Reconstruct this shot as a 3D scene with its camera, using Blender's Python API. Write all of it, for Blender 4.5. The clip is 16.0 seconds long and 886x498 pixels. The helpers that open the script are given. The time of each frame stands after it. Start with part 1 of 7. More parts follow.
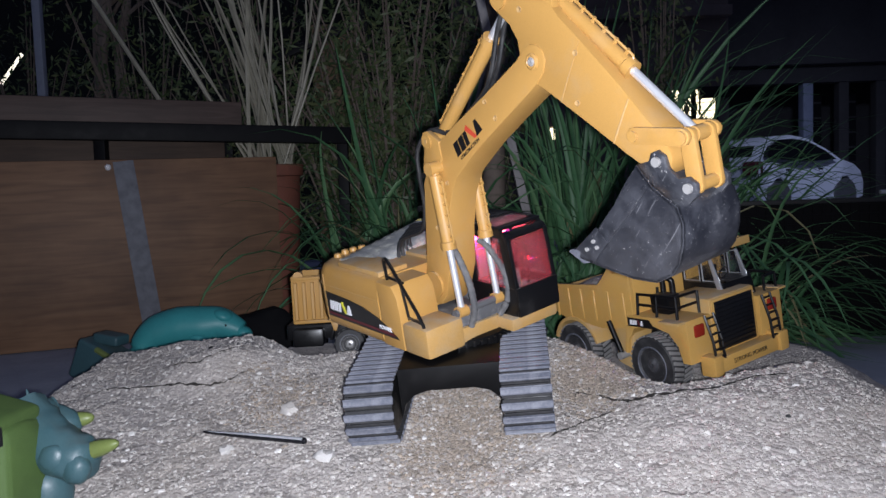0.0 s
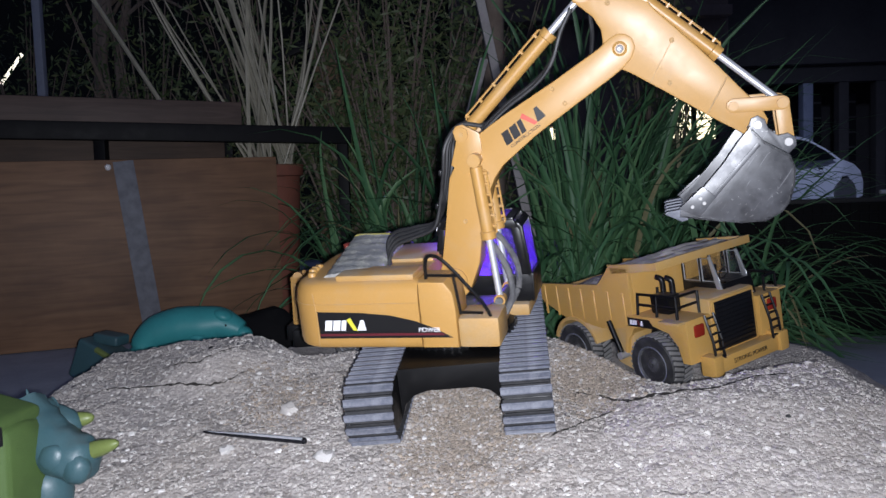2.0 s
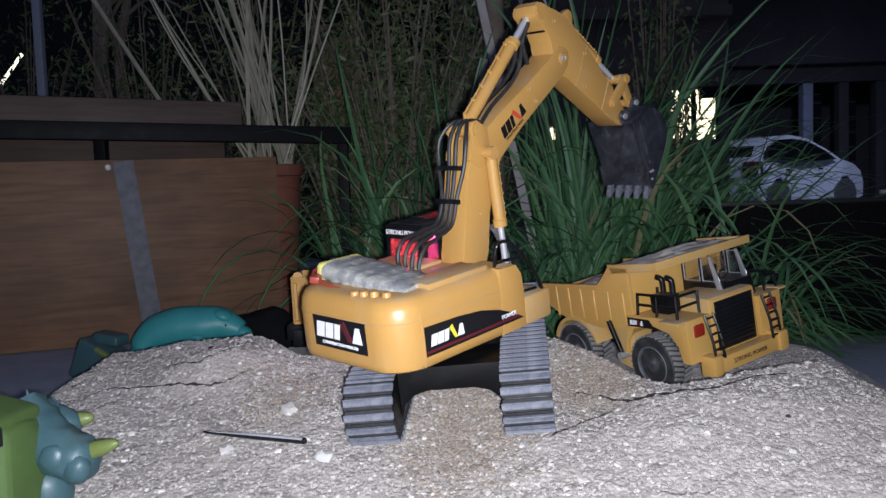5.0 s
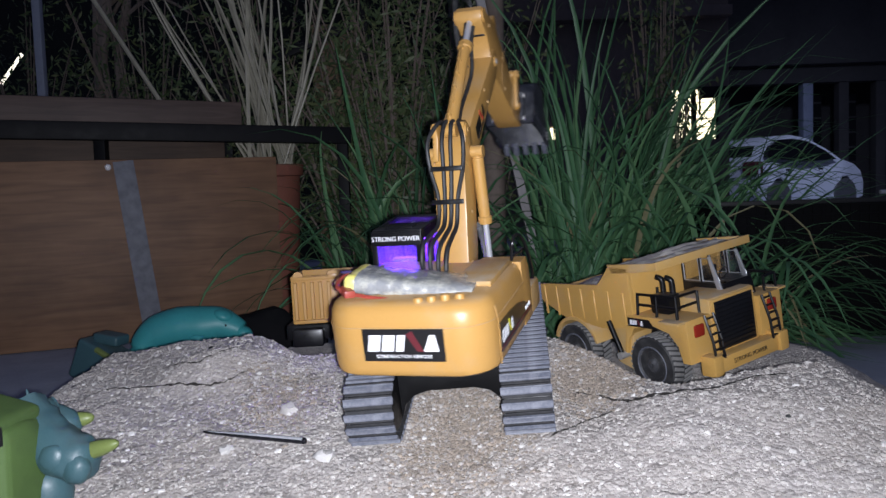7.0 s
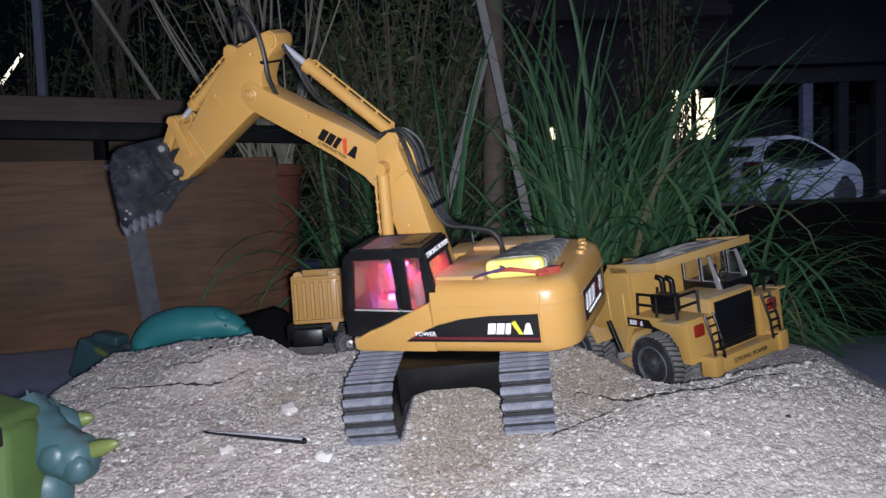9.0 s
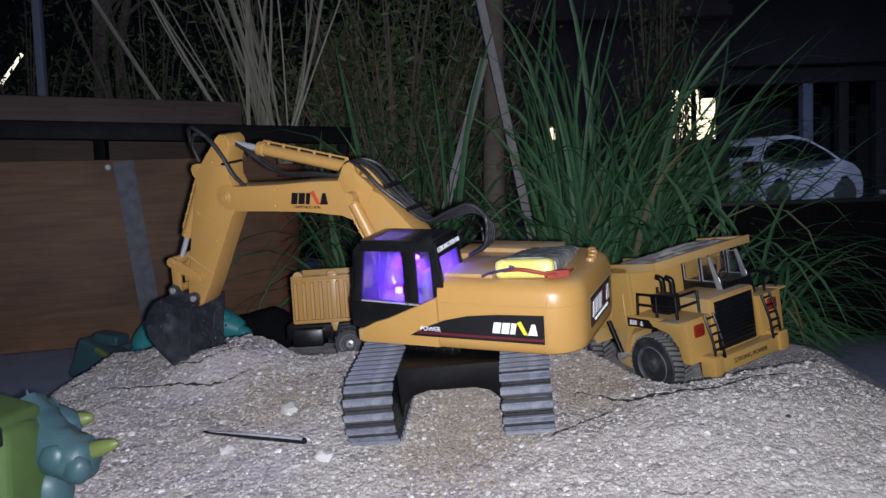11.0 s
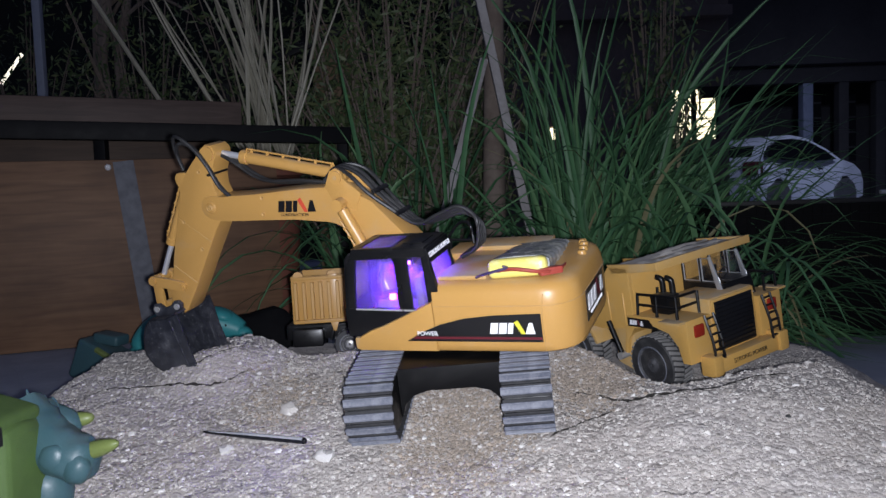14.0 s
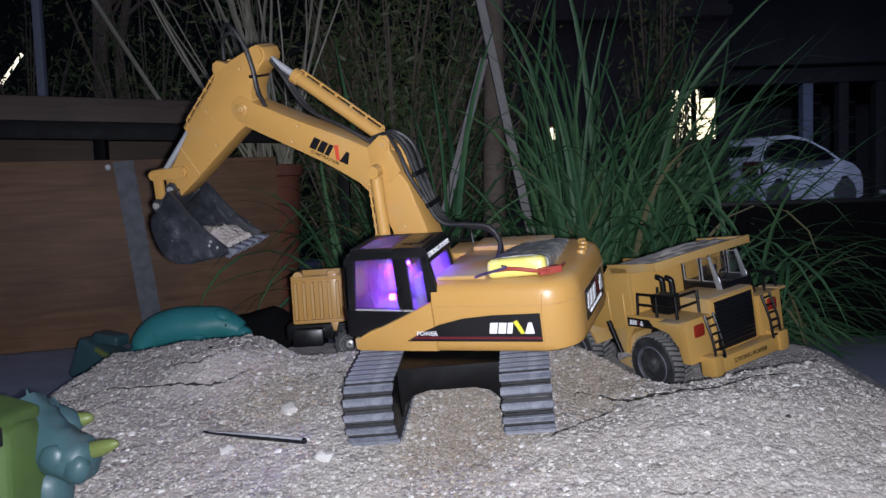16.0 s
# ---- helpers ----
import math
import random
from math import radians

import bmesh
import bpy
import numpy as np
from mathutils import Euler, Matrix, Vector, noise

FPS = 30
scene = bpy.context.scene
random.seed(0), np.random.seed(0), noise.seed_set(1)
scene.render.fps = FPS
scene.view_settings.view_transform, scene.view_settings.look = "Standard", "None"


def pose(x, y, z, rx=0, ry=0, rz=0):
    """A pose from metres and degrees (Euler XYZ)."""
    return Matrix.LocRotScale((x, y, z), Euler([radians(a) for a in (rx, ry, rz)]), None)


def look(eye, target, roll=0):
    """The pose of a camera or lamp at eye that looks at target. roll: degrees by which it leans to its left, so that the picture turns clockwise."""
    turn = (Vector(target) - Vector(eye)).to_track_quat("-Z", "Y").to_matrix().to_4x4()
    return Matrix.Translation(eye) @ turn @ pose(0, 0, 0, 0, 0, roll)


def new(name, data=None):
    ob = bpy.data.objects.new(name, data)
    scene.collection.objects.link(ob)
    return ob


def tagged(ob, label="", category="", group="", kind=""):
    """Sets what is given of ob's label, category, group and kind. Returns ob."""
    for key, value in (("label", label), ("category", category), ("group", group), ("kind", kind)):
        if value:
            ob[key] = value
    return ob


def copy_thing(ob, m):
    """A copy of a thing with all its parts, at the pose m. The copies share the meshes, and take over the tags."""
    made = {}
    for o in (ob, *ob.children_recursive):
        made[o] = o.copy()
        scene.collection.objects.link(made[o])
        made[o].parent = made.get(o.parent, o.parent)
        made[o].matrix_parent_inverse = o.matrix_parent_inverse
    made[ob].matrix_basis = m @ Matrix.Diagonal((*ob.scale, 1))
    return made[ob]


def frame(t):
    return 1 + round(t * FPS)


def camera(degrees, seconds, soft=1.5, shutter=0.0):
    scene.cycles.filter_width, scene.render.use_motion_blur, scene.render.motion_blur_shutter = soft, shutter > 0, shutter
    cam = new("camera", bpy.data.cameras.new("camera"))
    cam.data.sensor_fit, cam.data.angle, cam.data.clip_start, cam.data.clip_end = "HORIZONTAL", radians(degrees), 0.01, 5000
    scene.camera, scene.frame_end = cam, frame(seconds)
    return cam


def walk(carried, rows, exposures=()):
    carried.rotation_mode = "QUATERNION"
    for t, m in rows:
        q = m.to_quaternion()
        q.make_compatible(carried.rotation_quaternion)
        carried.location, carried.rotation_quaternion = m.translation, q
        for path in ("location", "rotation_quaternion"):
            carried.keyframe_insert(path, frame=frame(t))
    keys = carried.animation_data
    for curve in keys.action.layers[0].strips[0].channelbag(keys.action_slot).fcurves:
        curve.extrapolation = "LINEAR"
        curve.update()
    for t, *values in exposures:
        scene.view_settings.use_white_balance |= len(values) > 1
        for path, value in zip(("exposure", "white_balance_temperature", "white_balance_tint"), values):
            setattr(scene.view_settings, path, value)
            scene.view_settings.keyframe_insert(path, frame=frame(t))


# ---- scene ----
cam = camera(55.87, 16.0, soft=1.5, shutter=0.5)
EYE = (0.0, 0.0, 0.36)
VIEW = pose(*EYE, 90 - 4.3, 0, 0) @ pose(0, 0, 0, 0, 0, -2.0)
walk(cam, [(0.0, VIEW), (16.0, VIEW)], [(0.0, -0.10), (1.0, -0.10), (2.5, -0.03), (4.2, 0.03), (6.5, 0.05), (9.0, -0.05), (11.3, -0.27), (12.5, -0.14), (16.0, -0.22)])

# ---- light: the phone's torch beside the lens, a dim night sky, one lit house ----
world = bpy.data.worlds.new("night")
scene.world = world
world.use_nodes = True
wb = world.node_tree.nodes["Background"]
wb.inputs["Color"].default_value = (0.42, 0.52, 1.0, 1)
wb.inputs["Strength"].default_value = 0.074
torch = bpy.data.lights.new("torch", "AREA")
torch.shape, torch.size, torch.energy, torch.color = "DISK", 0.010, 8.5, (0.845, 0.882, 1.0)
torch.spread = math.radians(140)
new("torch", torch).matrix_world = look((0.011, -0.004, 0.356), (-0.10, 1.2, 0.32))
# unseen lamp, added only to brighten the far parked car
car_fill = bpy.data.lights.new("street_light", "AREA")
car_fill.shape, car_fill.size, car_fill.energy, car_fill.color = "DISK", 0.6, 23.0, (0.55, 0.65, 1.0)
car_fill.spread = math.radians(62)
new("street_light", car_fill).matrix_world = look((6.0, 11.5, 4.6), (8.4, 18.4, 0.2))


# ---- materials ----
def material(name):
    m = bpy.data.materials.new(name)
    m.use_nodes = True
    return m, m.node_tree, m.node_tree.nodes["Principled BSDF"]


def nodes_noise(nt, scale, detail=4.0, rough=0.6, kind="Object"):
    tc = nt.nodes.new("ShaderNodeTexCoord")
    nz = nt.nodes.new("ShaderNodeTexNoise")
    nz.inputs["Scale"].default_value = scale
    nz.inputs["Detail"].default_value = detail
    nz.inputs["Roughness"].default_value = rough
    nt.links.new(tc.outputs[kind], nz.inputs["Vector"])
    return nz.outputs["Fac"]


def ramp(nt, fac, stops):
    r = nt.nodes.new("ShaderNodeValToRGB")
    el = r.color_ramp.elements
    while len(el) < len(stops):
        el.new(0.5)
    for e, (pos, col) in zip(el, stops):
        e.position, e.color = pos, (*col, 1)
    nt.links.new(fac, r.inputs["Fac"])
    return r.outputs["Color"]


def mix(nt, fac, a, b, mode="MIX"):
    n = nt.nodes.new("ShaderNodeMix")
    n.data_type, n.blend_type = "RGBA", mode
    for key, val in ((0, fac), (6, a), (7, b)):
        if hasattr(val, "is_output"):
            nt.links.new(val, n.inputs[key])
        else:
            n.inputs[key].default_value = val if key == 0 else (*val, 1)
    return n.outputs[2]


def bump(nt, bsdf, fac, strength, dist):
    b = nt.nodes.new("ShaderNodeBump")
    b.inputs["Strength"].default_value, b.inputs["Distance"].default_value = strength, dist
    nt.links.new(fac, b.inputs["Height"])
    nt.links.new(b.outputs["Normal"], bsdf.inputs["Normal"])


def worn(name, base, dirt, rough=0.45, metal=0.0, scale=40.0, dirty=(0.52, 0.72), grain=700.0, relief=0.0004, spec=0.5, dust_up=0.0, dust=(0.42, 0.37, 0.30)):
    """Base colour with dirt patches at one scale, fine grain at another, and dust on faces that look up."""
    m, nt, b = material(name)
    big = nodes_noise(nt, scale, 6.0, 0.65)
    fine = nodes_noise(nt, grain, 3.0, 0.6)
    col = ramp(nt, big, [(dirty[0], base), (dirty[1], dirt)])
    col = mix(nt, 0.25, col, ramp(nt, fine, [(0.3, tuple(c * 0.7 for c in base)), (0.7, tuple(min(1, c * 1.25) for c in base))]))
    if dust_up > 0:
        geo = nt.nodes.new("ShaderNodeNewGeometry")
        sep = nt.nodes.new("ShaderNodeSeparateXYZ")
        nt.links.new(geo.outputs["Normal"], sep.inputs["Vector"])
        up = nt.nodes.new("ShaderNodeMapRange")
        up.inputs["From Min"].default_value, up.inputs["From Max"].default_value = 0.55, 0.95
        up.inputs["To Max"].default_value = dust_up
        nt.links.new(sep.outputs["Z"], up.inputs["Value"])
        patch = nt.nodes.new("ShaderNodeMath")
        patch.operation = "MULTIPLY"
        nt.links.new(up.outputs["Result"], patch.inputs[0])
        patch2 = nt.nodes.new("ShaderNodeMapRange")
        patch2.inputs["From Min"].default_value, patch2.inputs["From Max"].default_value = 0.35, 0.6
        nt.links.new(big, patch2.inputs["Value"])
        nt.links.new(patch2.outputs["Result"], patch.inputs[1])
        col = mix(nt, patch.outputs["Value"], col, dust)
    nt.links.new(col, b.inputs["Base Color"])
    r = nt.nodes.new("ShaderNodeMapRange")
    r.inputs["To Min"].default_value, r.inputs["To Max"].default_value = max(0.05, rough - 0.15), min(1, rough + 0.2)
    nt.links.new(big, r.inputs["Value"])
    nt.links.new(r.outputs["Result"], b.inputs["Roughness"])
    b.inputs["Metallic"].default_value = metal
    b.inputs["Specular IOR Level"].default_value = spec
    if relief:
        bump(nt, b, fine, 0.35, relief)
    return m


def plain(name, col, rough=0.5, metal=0.0, emit=None, power=0.0):
    m, nt, b = material(name)
    b.inputs["Base Color"].default_value = (*col, 1)
    b.inputs["Roughness"].default_value, b.inputs["Metallic"].default_value = rough, metal
    if emit:
        b.inputs["Emission Color"].default_value = (*emit, 1)
        b.inputs["Emission Strength"].default_value = power
    return m


YELLOW = worn("yellow_plastic", (0.445, 0.245, 0.068), (0.42, 0.262, 0.115), 0.36, scale=28, dirty=(0.55, 0.80), grain=1400.0, relief=0.00004, dust_up=0.30)
YELLOW_DUSTY = worn("dusty_yellow_plastic", (0.43, 0.25, 0.080), (0.38, 0.275, 0.16), 0.55, scale=30, dirty=(0.45, 0.75), relief=0.0002, dust_up=0.6)
BLACK = worn("black_plastic", (0.0055, 0.0055, 0.0062), (0.034, 0.033, 0.032), 0.30, scale=45, dirty=(0.58, 0.90), relief=0.0001, spec=0.35, dust_up=0.22, dust=(0.16, 0.15, 0.14))
RUBBER = worn("dusty_rubber", (0.075, 0.075, 0.078), (0.24, 0.23, 0.22), 0.8, scale=60, dirty=(0.42, 0.75), relief=0.0004)
SHOE = worn("dusty_track_shoe", (0.085, 0.092, 0.118), (0.25, 0.255, 0.285), 0.50, scale=150, dirty=(0.38, 0.80), relief=0.0002, spec=0.4)


def scuffed(name):
    """Glossy dark plastic with pale dust smears, long fine scratches and bright nicks."""
    m, nt, b = material(name)
    smear = nodes_noise(nt, 34.0, 7.0, 0.7)
    nick = nodes_noise(nt, 420.0, 3.0, 0.7)
    tc = nt.nodes.new("ShaderNodeTexCoord")
    mp = nt.nodes.new("ShaderNodeMapping")
    mp.inputs["Scale"].default_value, mp.inputs["Rotation"].default_value = (900.0, 900.0, 40.0), (0.3, 0.5, 0.2)
    nt.links.new(tc.outputs["Object"], mp.inputs["Vector"])
    line = nt.nodes.new("ShaderNodeTexNoise")
    line.inputs["Scale"].default_value, line.inputs["Detail"].default_value = 1.0, 2.0
    nt.links.new(mp.outputs["Vector"], line.inputs["Vector"])
    col = ramp(nt, smear, [(0.42, (0.014, 0.015, 0.020)), (0.60, (0.034, 0.036, 0.045)), (0.76, (0.15, 0.15, 0.162))])
    col = mix(nt, ramp(nt, line.outputs["Fac"], [(0.67, (0, 0, 0)), (0.73, (0.45, 0.45, 0.45))]), col, (0.22, 0.22, 0.235))
    col = mix(nt, ramp(nt, nick, [(0.66, (0, 0, 0)), (0.72, (0.8, 0.8, 0.8))]), col, (0.50, 0.49, 0.48))
    nt.links.new(col, b.inputs["Base Color"])
    r = nt.nodes.new("ShaderNodeMapRange")
    r.inputs["From Min"].default_value, r.inputs["From Max"].default_value = 0.35, 0.7
    r.inputs["To Min"].default_value, r.inputs["To Max"].default_value = 0.32, 0.58
    nt.links.new(smear, r.inputs["Value"])
    nt.links.new(r.outputs["Result"], b.inputs["Roughness"])
    b.inputs["IOR"].default_value = 1.85
    bump(nt, b, line.outputs["Fac"], 0.08, 0.0002)
    return m


BUCKET_STEEL = scuffed("scuffed_dark_bucket")
GLOSS_BLACK = worn("gloss_black_plastic", (0.0030, 0.0030, 0.0034), (0.012, 0.011, 0.011), 0.42, scale=55, dirty=(0.55, 0.85), relief=0.0001, spec=0.22)
CHROME = plain("chrome", (0.80, 0.81, 0.85), 0.32, 0.65)
STEEL = plain("steel_pin", (0.42, 0.41, 0.40), 0.35, 0.4)
DECAL = plain("decal_black", (0.008, 0.008, 0.009), 0.3)
WHITE = plain("decal_white", (0.80, 0.80, 0.82), 0.4)
DARK_RED = plain("decal_dark_red", (0.10, 0.012, 0.018), 0.4)
DECAL_RED = plain("decal_red", (0.50, 0.06, 0.03), 0.4)
DECAL_LIME = plain("decal_lime", (0.65, 0.60, 0.05), 0.4)
LAMP_RED = plain("red_lens", (0.26, 0.022, 0.012), 0.2)


def hazy_glass(name, clear, haze):
    """Dusty clear plastic: part of the light goes straight through, part is scattered."""
    m, nt, b = material(name)
    nt.nodes.remove(b)
    tr, tl, gl = nt.nodes.new("ShaderNodeBsdfTransparent"), nt.nodes.new("ShaderNodeBsdfTranslucent"), nt.nodes.new("ShaderNodeBsdfGlossy")
    tr.inputs["Color"].default_value = (clear, clear, clear, 1)
    tl.inputs["Color"].default_value = (0.9, 0.9, 0.9, 1)
    gl.inputs["Roughness"].default_value = 0.08
    a, c = nt.nodes.new("ShaderNodeMixShader"), nt.nodes.new("ShaderNodeMixShader")
    dust = nt.nodes.new("ShaderNodeMapRange")
    dust.inputs["From Min"].default_value, dust.inputs["From Max"].default_value = 0.35, 0.7
    dust.inputs["To Min"].default_value, dust.inputs["To Max"].default_value = haze * 0.75, min(1, haze * 1.3)
    nt.links.new(nodes_noise(nt, 60.0, 4.0), dust.inputs["Value"])
    nt.links.new(dust.outputs["Result"], a.inputs[0])
    nt.links.new(tr.outputs[0], a.inputs[1])
    nt.links.new(tl.outputs[0], a.inputs[2])
    c.inputs[0].default_value = 0.06
    nt.links.new(a.outputs[0], c.inputs[1])
    nt.links.new(gl.outputs[0], c.inputs[2])
    nt.links.new(c.outputs[0], nt.nodes["Material Output"].inputs["Surface"])
    return m


GLASS = hazy_glass("cab_glass", 0.88, 0.16)
MILKY = hazy_glass("milky_skylight", 0.8, 0.85)
HOSE = worn("black_hose", (0.014, 0.014, 0.015), (0.06, 0.06, 0.058), 0.5, scale=60, dirty=(0.5, 0.8))
SMOKE = plain("smoked_window", (0.012, 0.013, 0.016), 0.1)
INSIDE = worn("cab_interior", (0.16, 0.155, 0.17), (0.09, 0.088, 0.095), 0.6, scale=80)
GLOW_RED = plain("red_led", (0.5, 0.02, 0.02), 0.4, 0, (1.0, 0.045, 0.070), 36.0)
GLOW_VIOLET = plain("violet_led", (0.2, 0.05, 0.6), 0.4, 0, (0.105, 0.022, 1.0), 115.0)
FOIL = worn("clear_wrap", (0.25, 0.255, 0.26), (0.44, 0.435, 0.38), 0.22, scale=70, dirty=(0.45, 0.6), grain=160, relief=0.002)
CELL = worn("yellow_cell_wrap", (0.70, 0.62, 0.16), (0.75, 0.73, 0.55), 0.3, scale=40)
WIRE_RED = plain("red_wire", (0.30, 0.05, 0.035), 0.4)
WIRE_BLUE = plain("violet_wire", (0.05, 0.035, 0.10), 0.4)


# ---- mesh helpers ----
def part(name, bm, mat, parent=None, label="", m=None, smooth=40, kind=""):
    me = bm
    if isinstance(bm, bmesh.types.BMesh):
        bmesh.ops.recalc_face_normals(bm, faces=bm.faces[:])
        me = bpy.data.meshes.new(name)
        bm.to_mesh(me)
        bm.free()
    if not me.materials:
        me.materials.append(mat)
    if smooth:
        me.polygons.foreach_set("use_smooth", [True] * len(me.polygons))
        me.set_sharp_from_angle(angle=radians(smooth))
    ob = new(name, me)
    ob.parent = parent
    if m is not None:
        ob.matrix_basis = m
    return tagged(ob, label, kind=kind)


def thing(name, label, category, m=None, group="", kind=""):
    ob = tagged(new(name), label, category, group, kind)
    ob.empty_display_size = 0.02
    if m is not None:
        ob.matrix_basis = m
    return ob


def add_box(bm, c, s, bev=0.0, rot=None, seg=2):
    r = bmesh.ops.create_cube(bm, size=1.0)
    vs = r["verts"]
    bmesh.ops.scale(bm, vec=s, verts=vs)
    if bev > 0:
        es = list({e for v in vs for e in v.link_edges})
        out = bmesh.ops.bevel(bm, geom=es, offset=bev, segments=seg, affect="EDGES", profile=0.6)
        vs = list({v for f in out["faces"] for v in f.verts} | {v for v in vs if v.is_valid})
    if rot is not None:
        bmesh.ops.rotate(bm, cent=(0, 0, 0), matrix=rot.to_3x3(), verts=vs)
    bmesh.ops.translate(bm, vec=c, verts=vs)
    return bm


def box(c, s, bev=0.0, rot=None, seg=2):
    return add_box(bmesh.new(), c, s, bev, rot, seg)


def add_prism(bm, outline, y0, y1, bev=0.0, axis="y", seg=2):
    """An outline in x and z (or x and y, with axis z) pulled through a thickness."""
    def at(u, w, h):
        return (u, h, w) if axis == "y" else ((u, w, h) if axis == "z" else (h, u, w))
    a = [bm.verts.new(at(u, w, y0)) for u, w in outline]
    b = [bm.verts.new(at(u, w, y1)) for u, w in outline]
    k = len(outline)
    caps = [bm.faces.new(a), bm.faces.new(b[::-1])]
    side = [bm.faces.new((a[i], b[i], b[(i + 1) % k], a[(i + 1) % k])) for i in range(k)]
    bmesh.ops.recalc_face_normals(bm, faces=caps + side)
    if bev > 0:
        es = [e for f in caps for e in f.edges]
        bmesh.ops.bevel(bm, geom=es, offset=bev, segments=seg, affect="EDGES", profile=0.6)
    return bm


def prism(outline, y0, y1, bev=0.0, axis="y", seg=2):
    return add_prism(bmesh.new(), outline, y0, y1, bev, axis, seg)


def add_tube(bm, pts, r, seg=8, caps=True):
    """A round tube along points; r is one radius or one for each point."""
    pts = [Vector(p) for p in pts]
    rs = r if isinstance(r, (list, tuple)) else [r] * len(pts)
    rings, ref = [], Vector((0.31, 0.17, 0.93))
    for i, p in enumerate(pts):
        d = (pts[min(i + 1, len(pts) - 1)] - pts[max(i - 1, 0)]).normalized()
        u = d.cross(ref)
        if u.length < 0.1:
            u = d.cross(Vector((1, 0, 0)))
        u.normalize()
        w = d.cross(u)
        rings.append([bm.verts.new(p + rs[i] * (math.cos(a) * u + math.sin(a) * w)) for a in [2 * math.pi * k / seg for k in range(seg)]])
    for a, b in zip(rings, rings[1:]):
        for k in range(seg):
            bm.faces.new((a[k], a[(k + 1) % seg], b[(k + 1) % seg], b[k]))
    if caps:
        bm.faces.new(rings[0][::-1])
        bm.faces.new(rings[-1])
    return bm


def tube(pts, r, seg=8, caps=True):
    return add_tube(bmesh.new(), pts, r, seg, caps)


def curve_pts(ctrl, n=6):
    """Points on a smooth curve through the control points."""
    c = [Vector(p) for p in ctrl]
    c = [2 * c[0] - c[1]] + c + [2 * c[-1] - c[-2]]
    out = []
    for i in range(1, len(c) - 2):
        for k in range(n):
            t = k / n
            a, b, d, e = c[i - 1], c[i], c[i + 1], c[i + 2]
            out.append(0.5 * (2 * b + (d - a) * t + (2 * a - 5 * b + 4 * d - e) * t * t + (3 * b - a - 3 * d + e) * t ** 3))
    return out + [c[-2]]


def lathe(profile, seg=24, axis="y"):
    """A profile of (radius, along) turned round an axis."""
    bm = bmesh.new()
    rings = []
    for r, h in profile:
        ring = []
        for k in range(seg):
            a = 2 * math.pi * k / seg
            c, s = r * math.cos(a), r * math.sin(a)
            ring.append(bm.verts.new((c, h, s) if axis == "y" else ((c, s, h) if axis == "z" else (h, c, s))))
        rings.append(ring)
    for a, b in zip(rings, rings[1:]):
        for k in range(seg):
            bm.faces.new((a[k], a[(k + 1) % seg], b[(k + 1) % seg], b[k]))
    bm.faces.new(rings[0][::-1])
    bm.faces.new(rings[-1])
    return bm


def lettering(body, size, thick=0.0003):
    cu = bpy.data.curves.new("lettering", "FONT")
    cu.body, cu.size, cu.extrude, cu.align_x, cu.align_y = body, size, thick, "CENTER", "CENTER"
    ob = bpy.data.objects.new("lettering", cu)
    scene.collection.objects.link(ob)
    dg = bpy.context.evaluated_depsgraph_get()
    me = bpy.data.meshes.new_from_object(ob.evaluated_get(dg))
    bpy.data.objects.remove(ob)
    return me


# frames for flat signs: x along the writing, y up it, z out of the surface
def sign_pose(origin, right, up):
    r, u = Vector(right).normalized(), Vector(up).normalized()
    u = (u - r * u.dot(r)).normalized()
    o = r.cross(u)
    m = Matrix((r, u, o)).transposed().to_4x4()
    m.translation = origin
    return m


def logo_shapes(parent, m, w, h, mat, slash_mat, name="logo"):
    """The maker's mark as plain slanted blocks with one coloured slash."""
    bm = bmesh.new()
    n = 5
    cw = w / n
    k = 0.10 * h
    for i in range(n):
        if i == 3:
            continue
        x = -w / 2 + i * cw
        a, b = x + 0.05 * cw, x + (0.90 if i != 2 else 0.62) * cw
        if i == 4:
            add_prism(bm, [(a - k, -h / 2), (b + 0.1 * cw, -h / 2), (b - 0.1 * cw, h / 2), (a + 0.35 * cw, h / 2)], 0, 0.0004, axis="z")
        else:
            add_prism(bm, [(a - k, -h / 2), (b - k, -h / 2), (b + k, h / 2), (a + k, h / 2)], 0, 0.0004, axis="z")
    part(name, bm, mat, parent, "slanted block marks", m, 0)
    x = -w / 2 + 2.75 * cw
    part("slash", prism([(x, h * 0.55), (x + 0.45 * cw, h * 0.75), (x + 1.2 * cw, -h * 0.5), (x + 0.75 * cw, -h * 0.5)], 0, 0.0006, axis="z"), slash_mat, parent, "coloured slanted slash", m, 0)


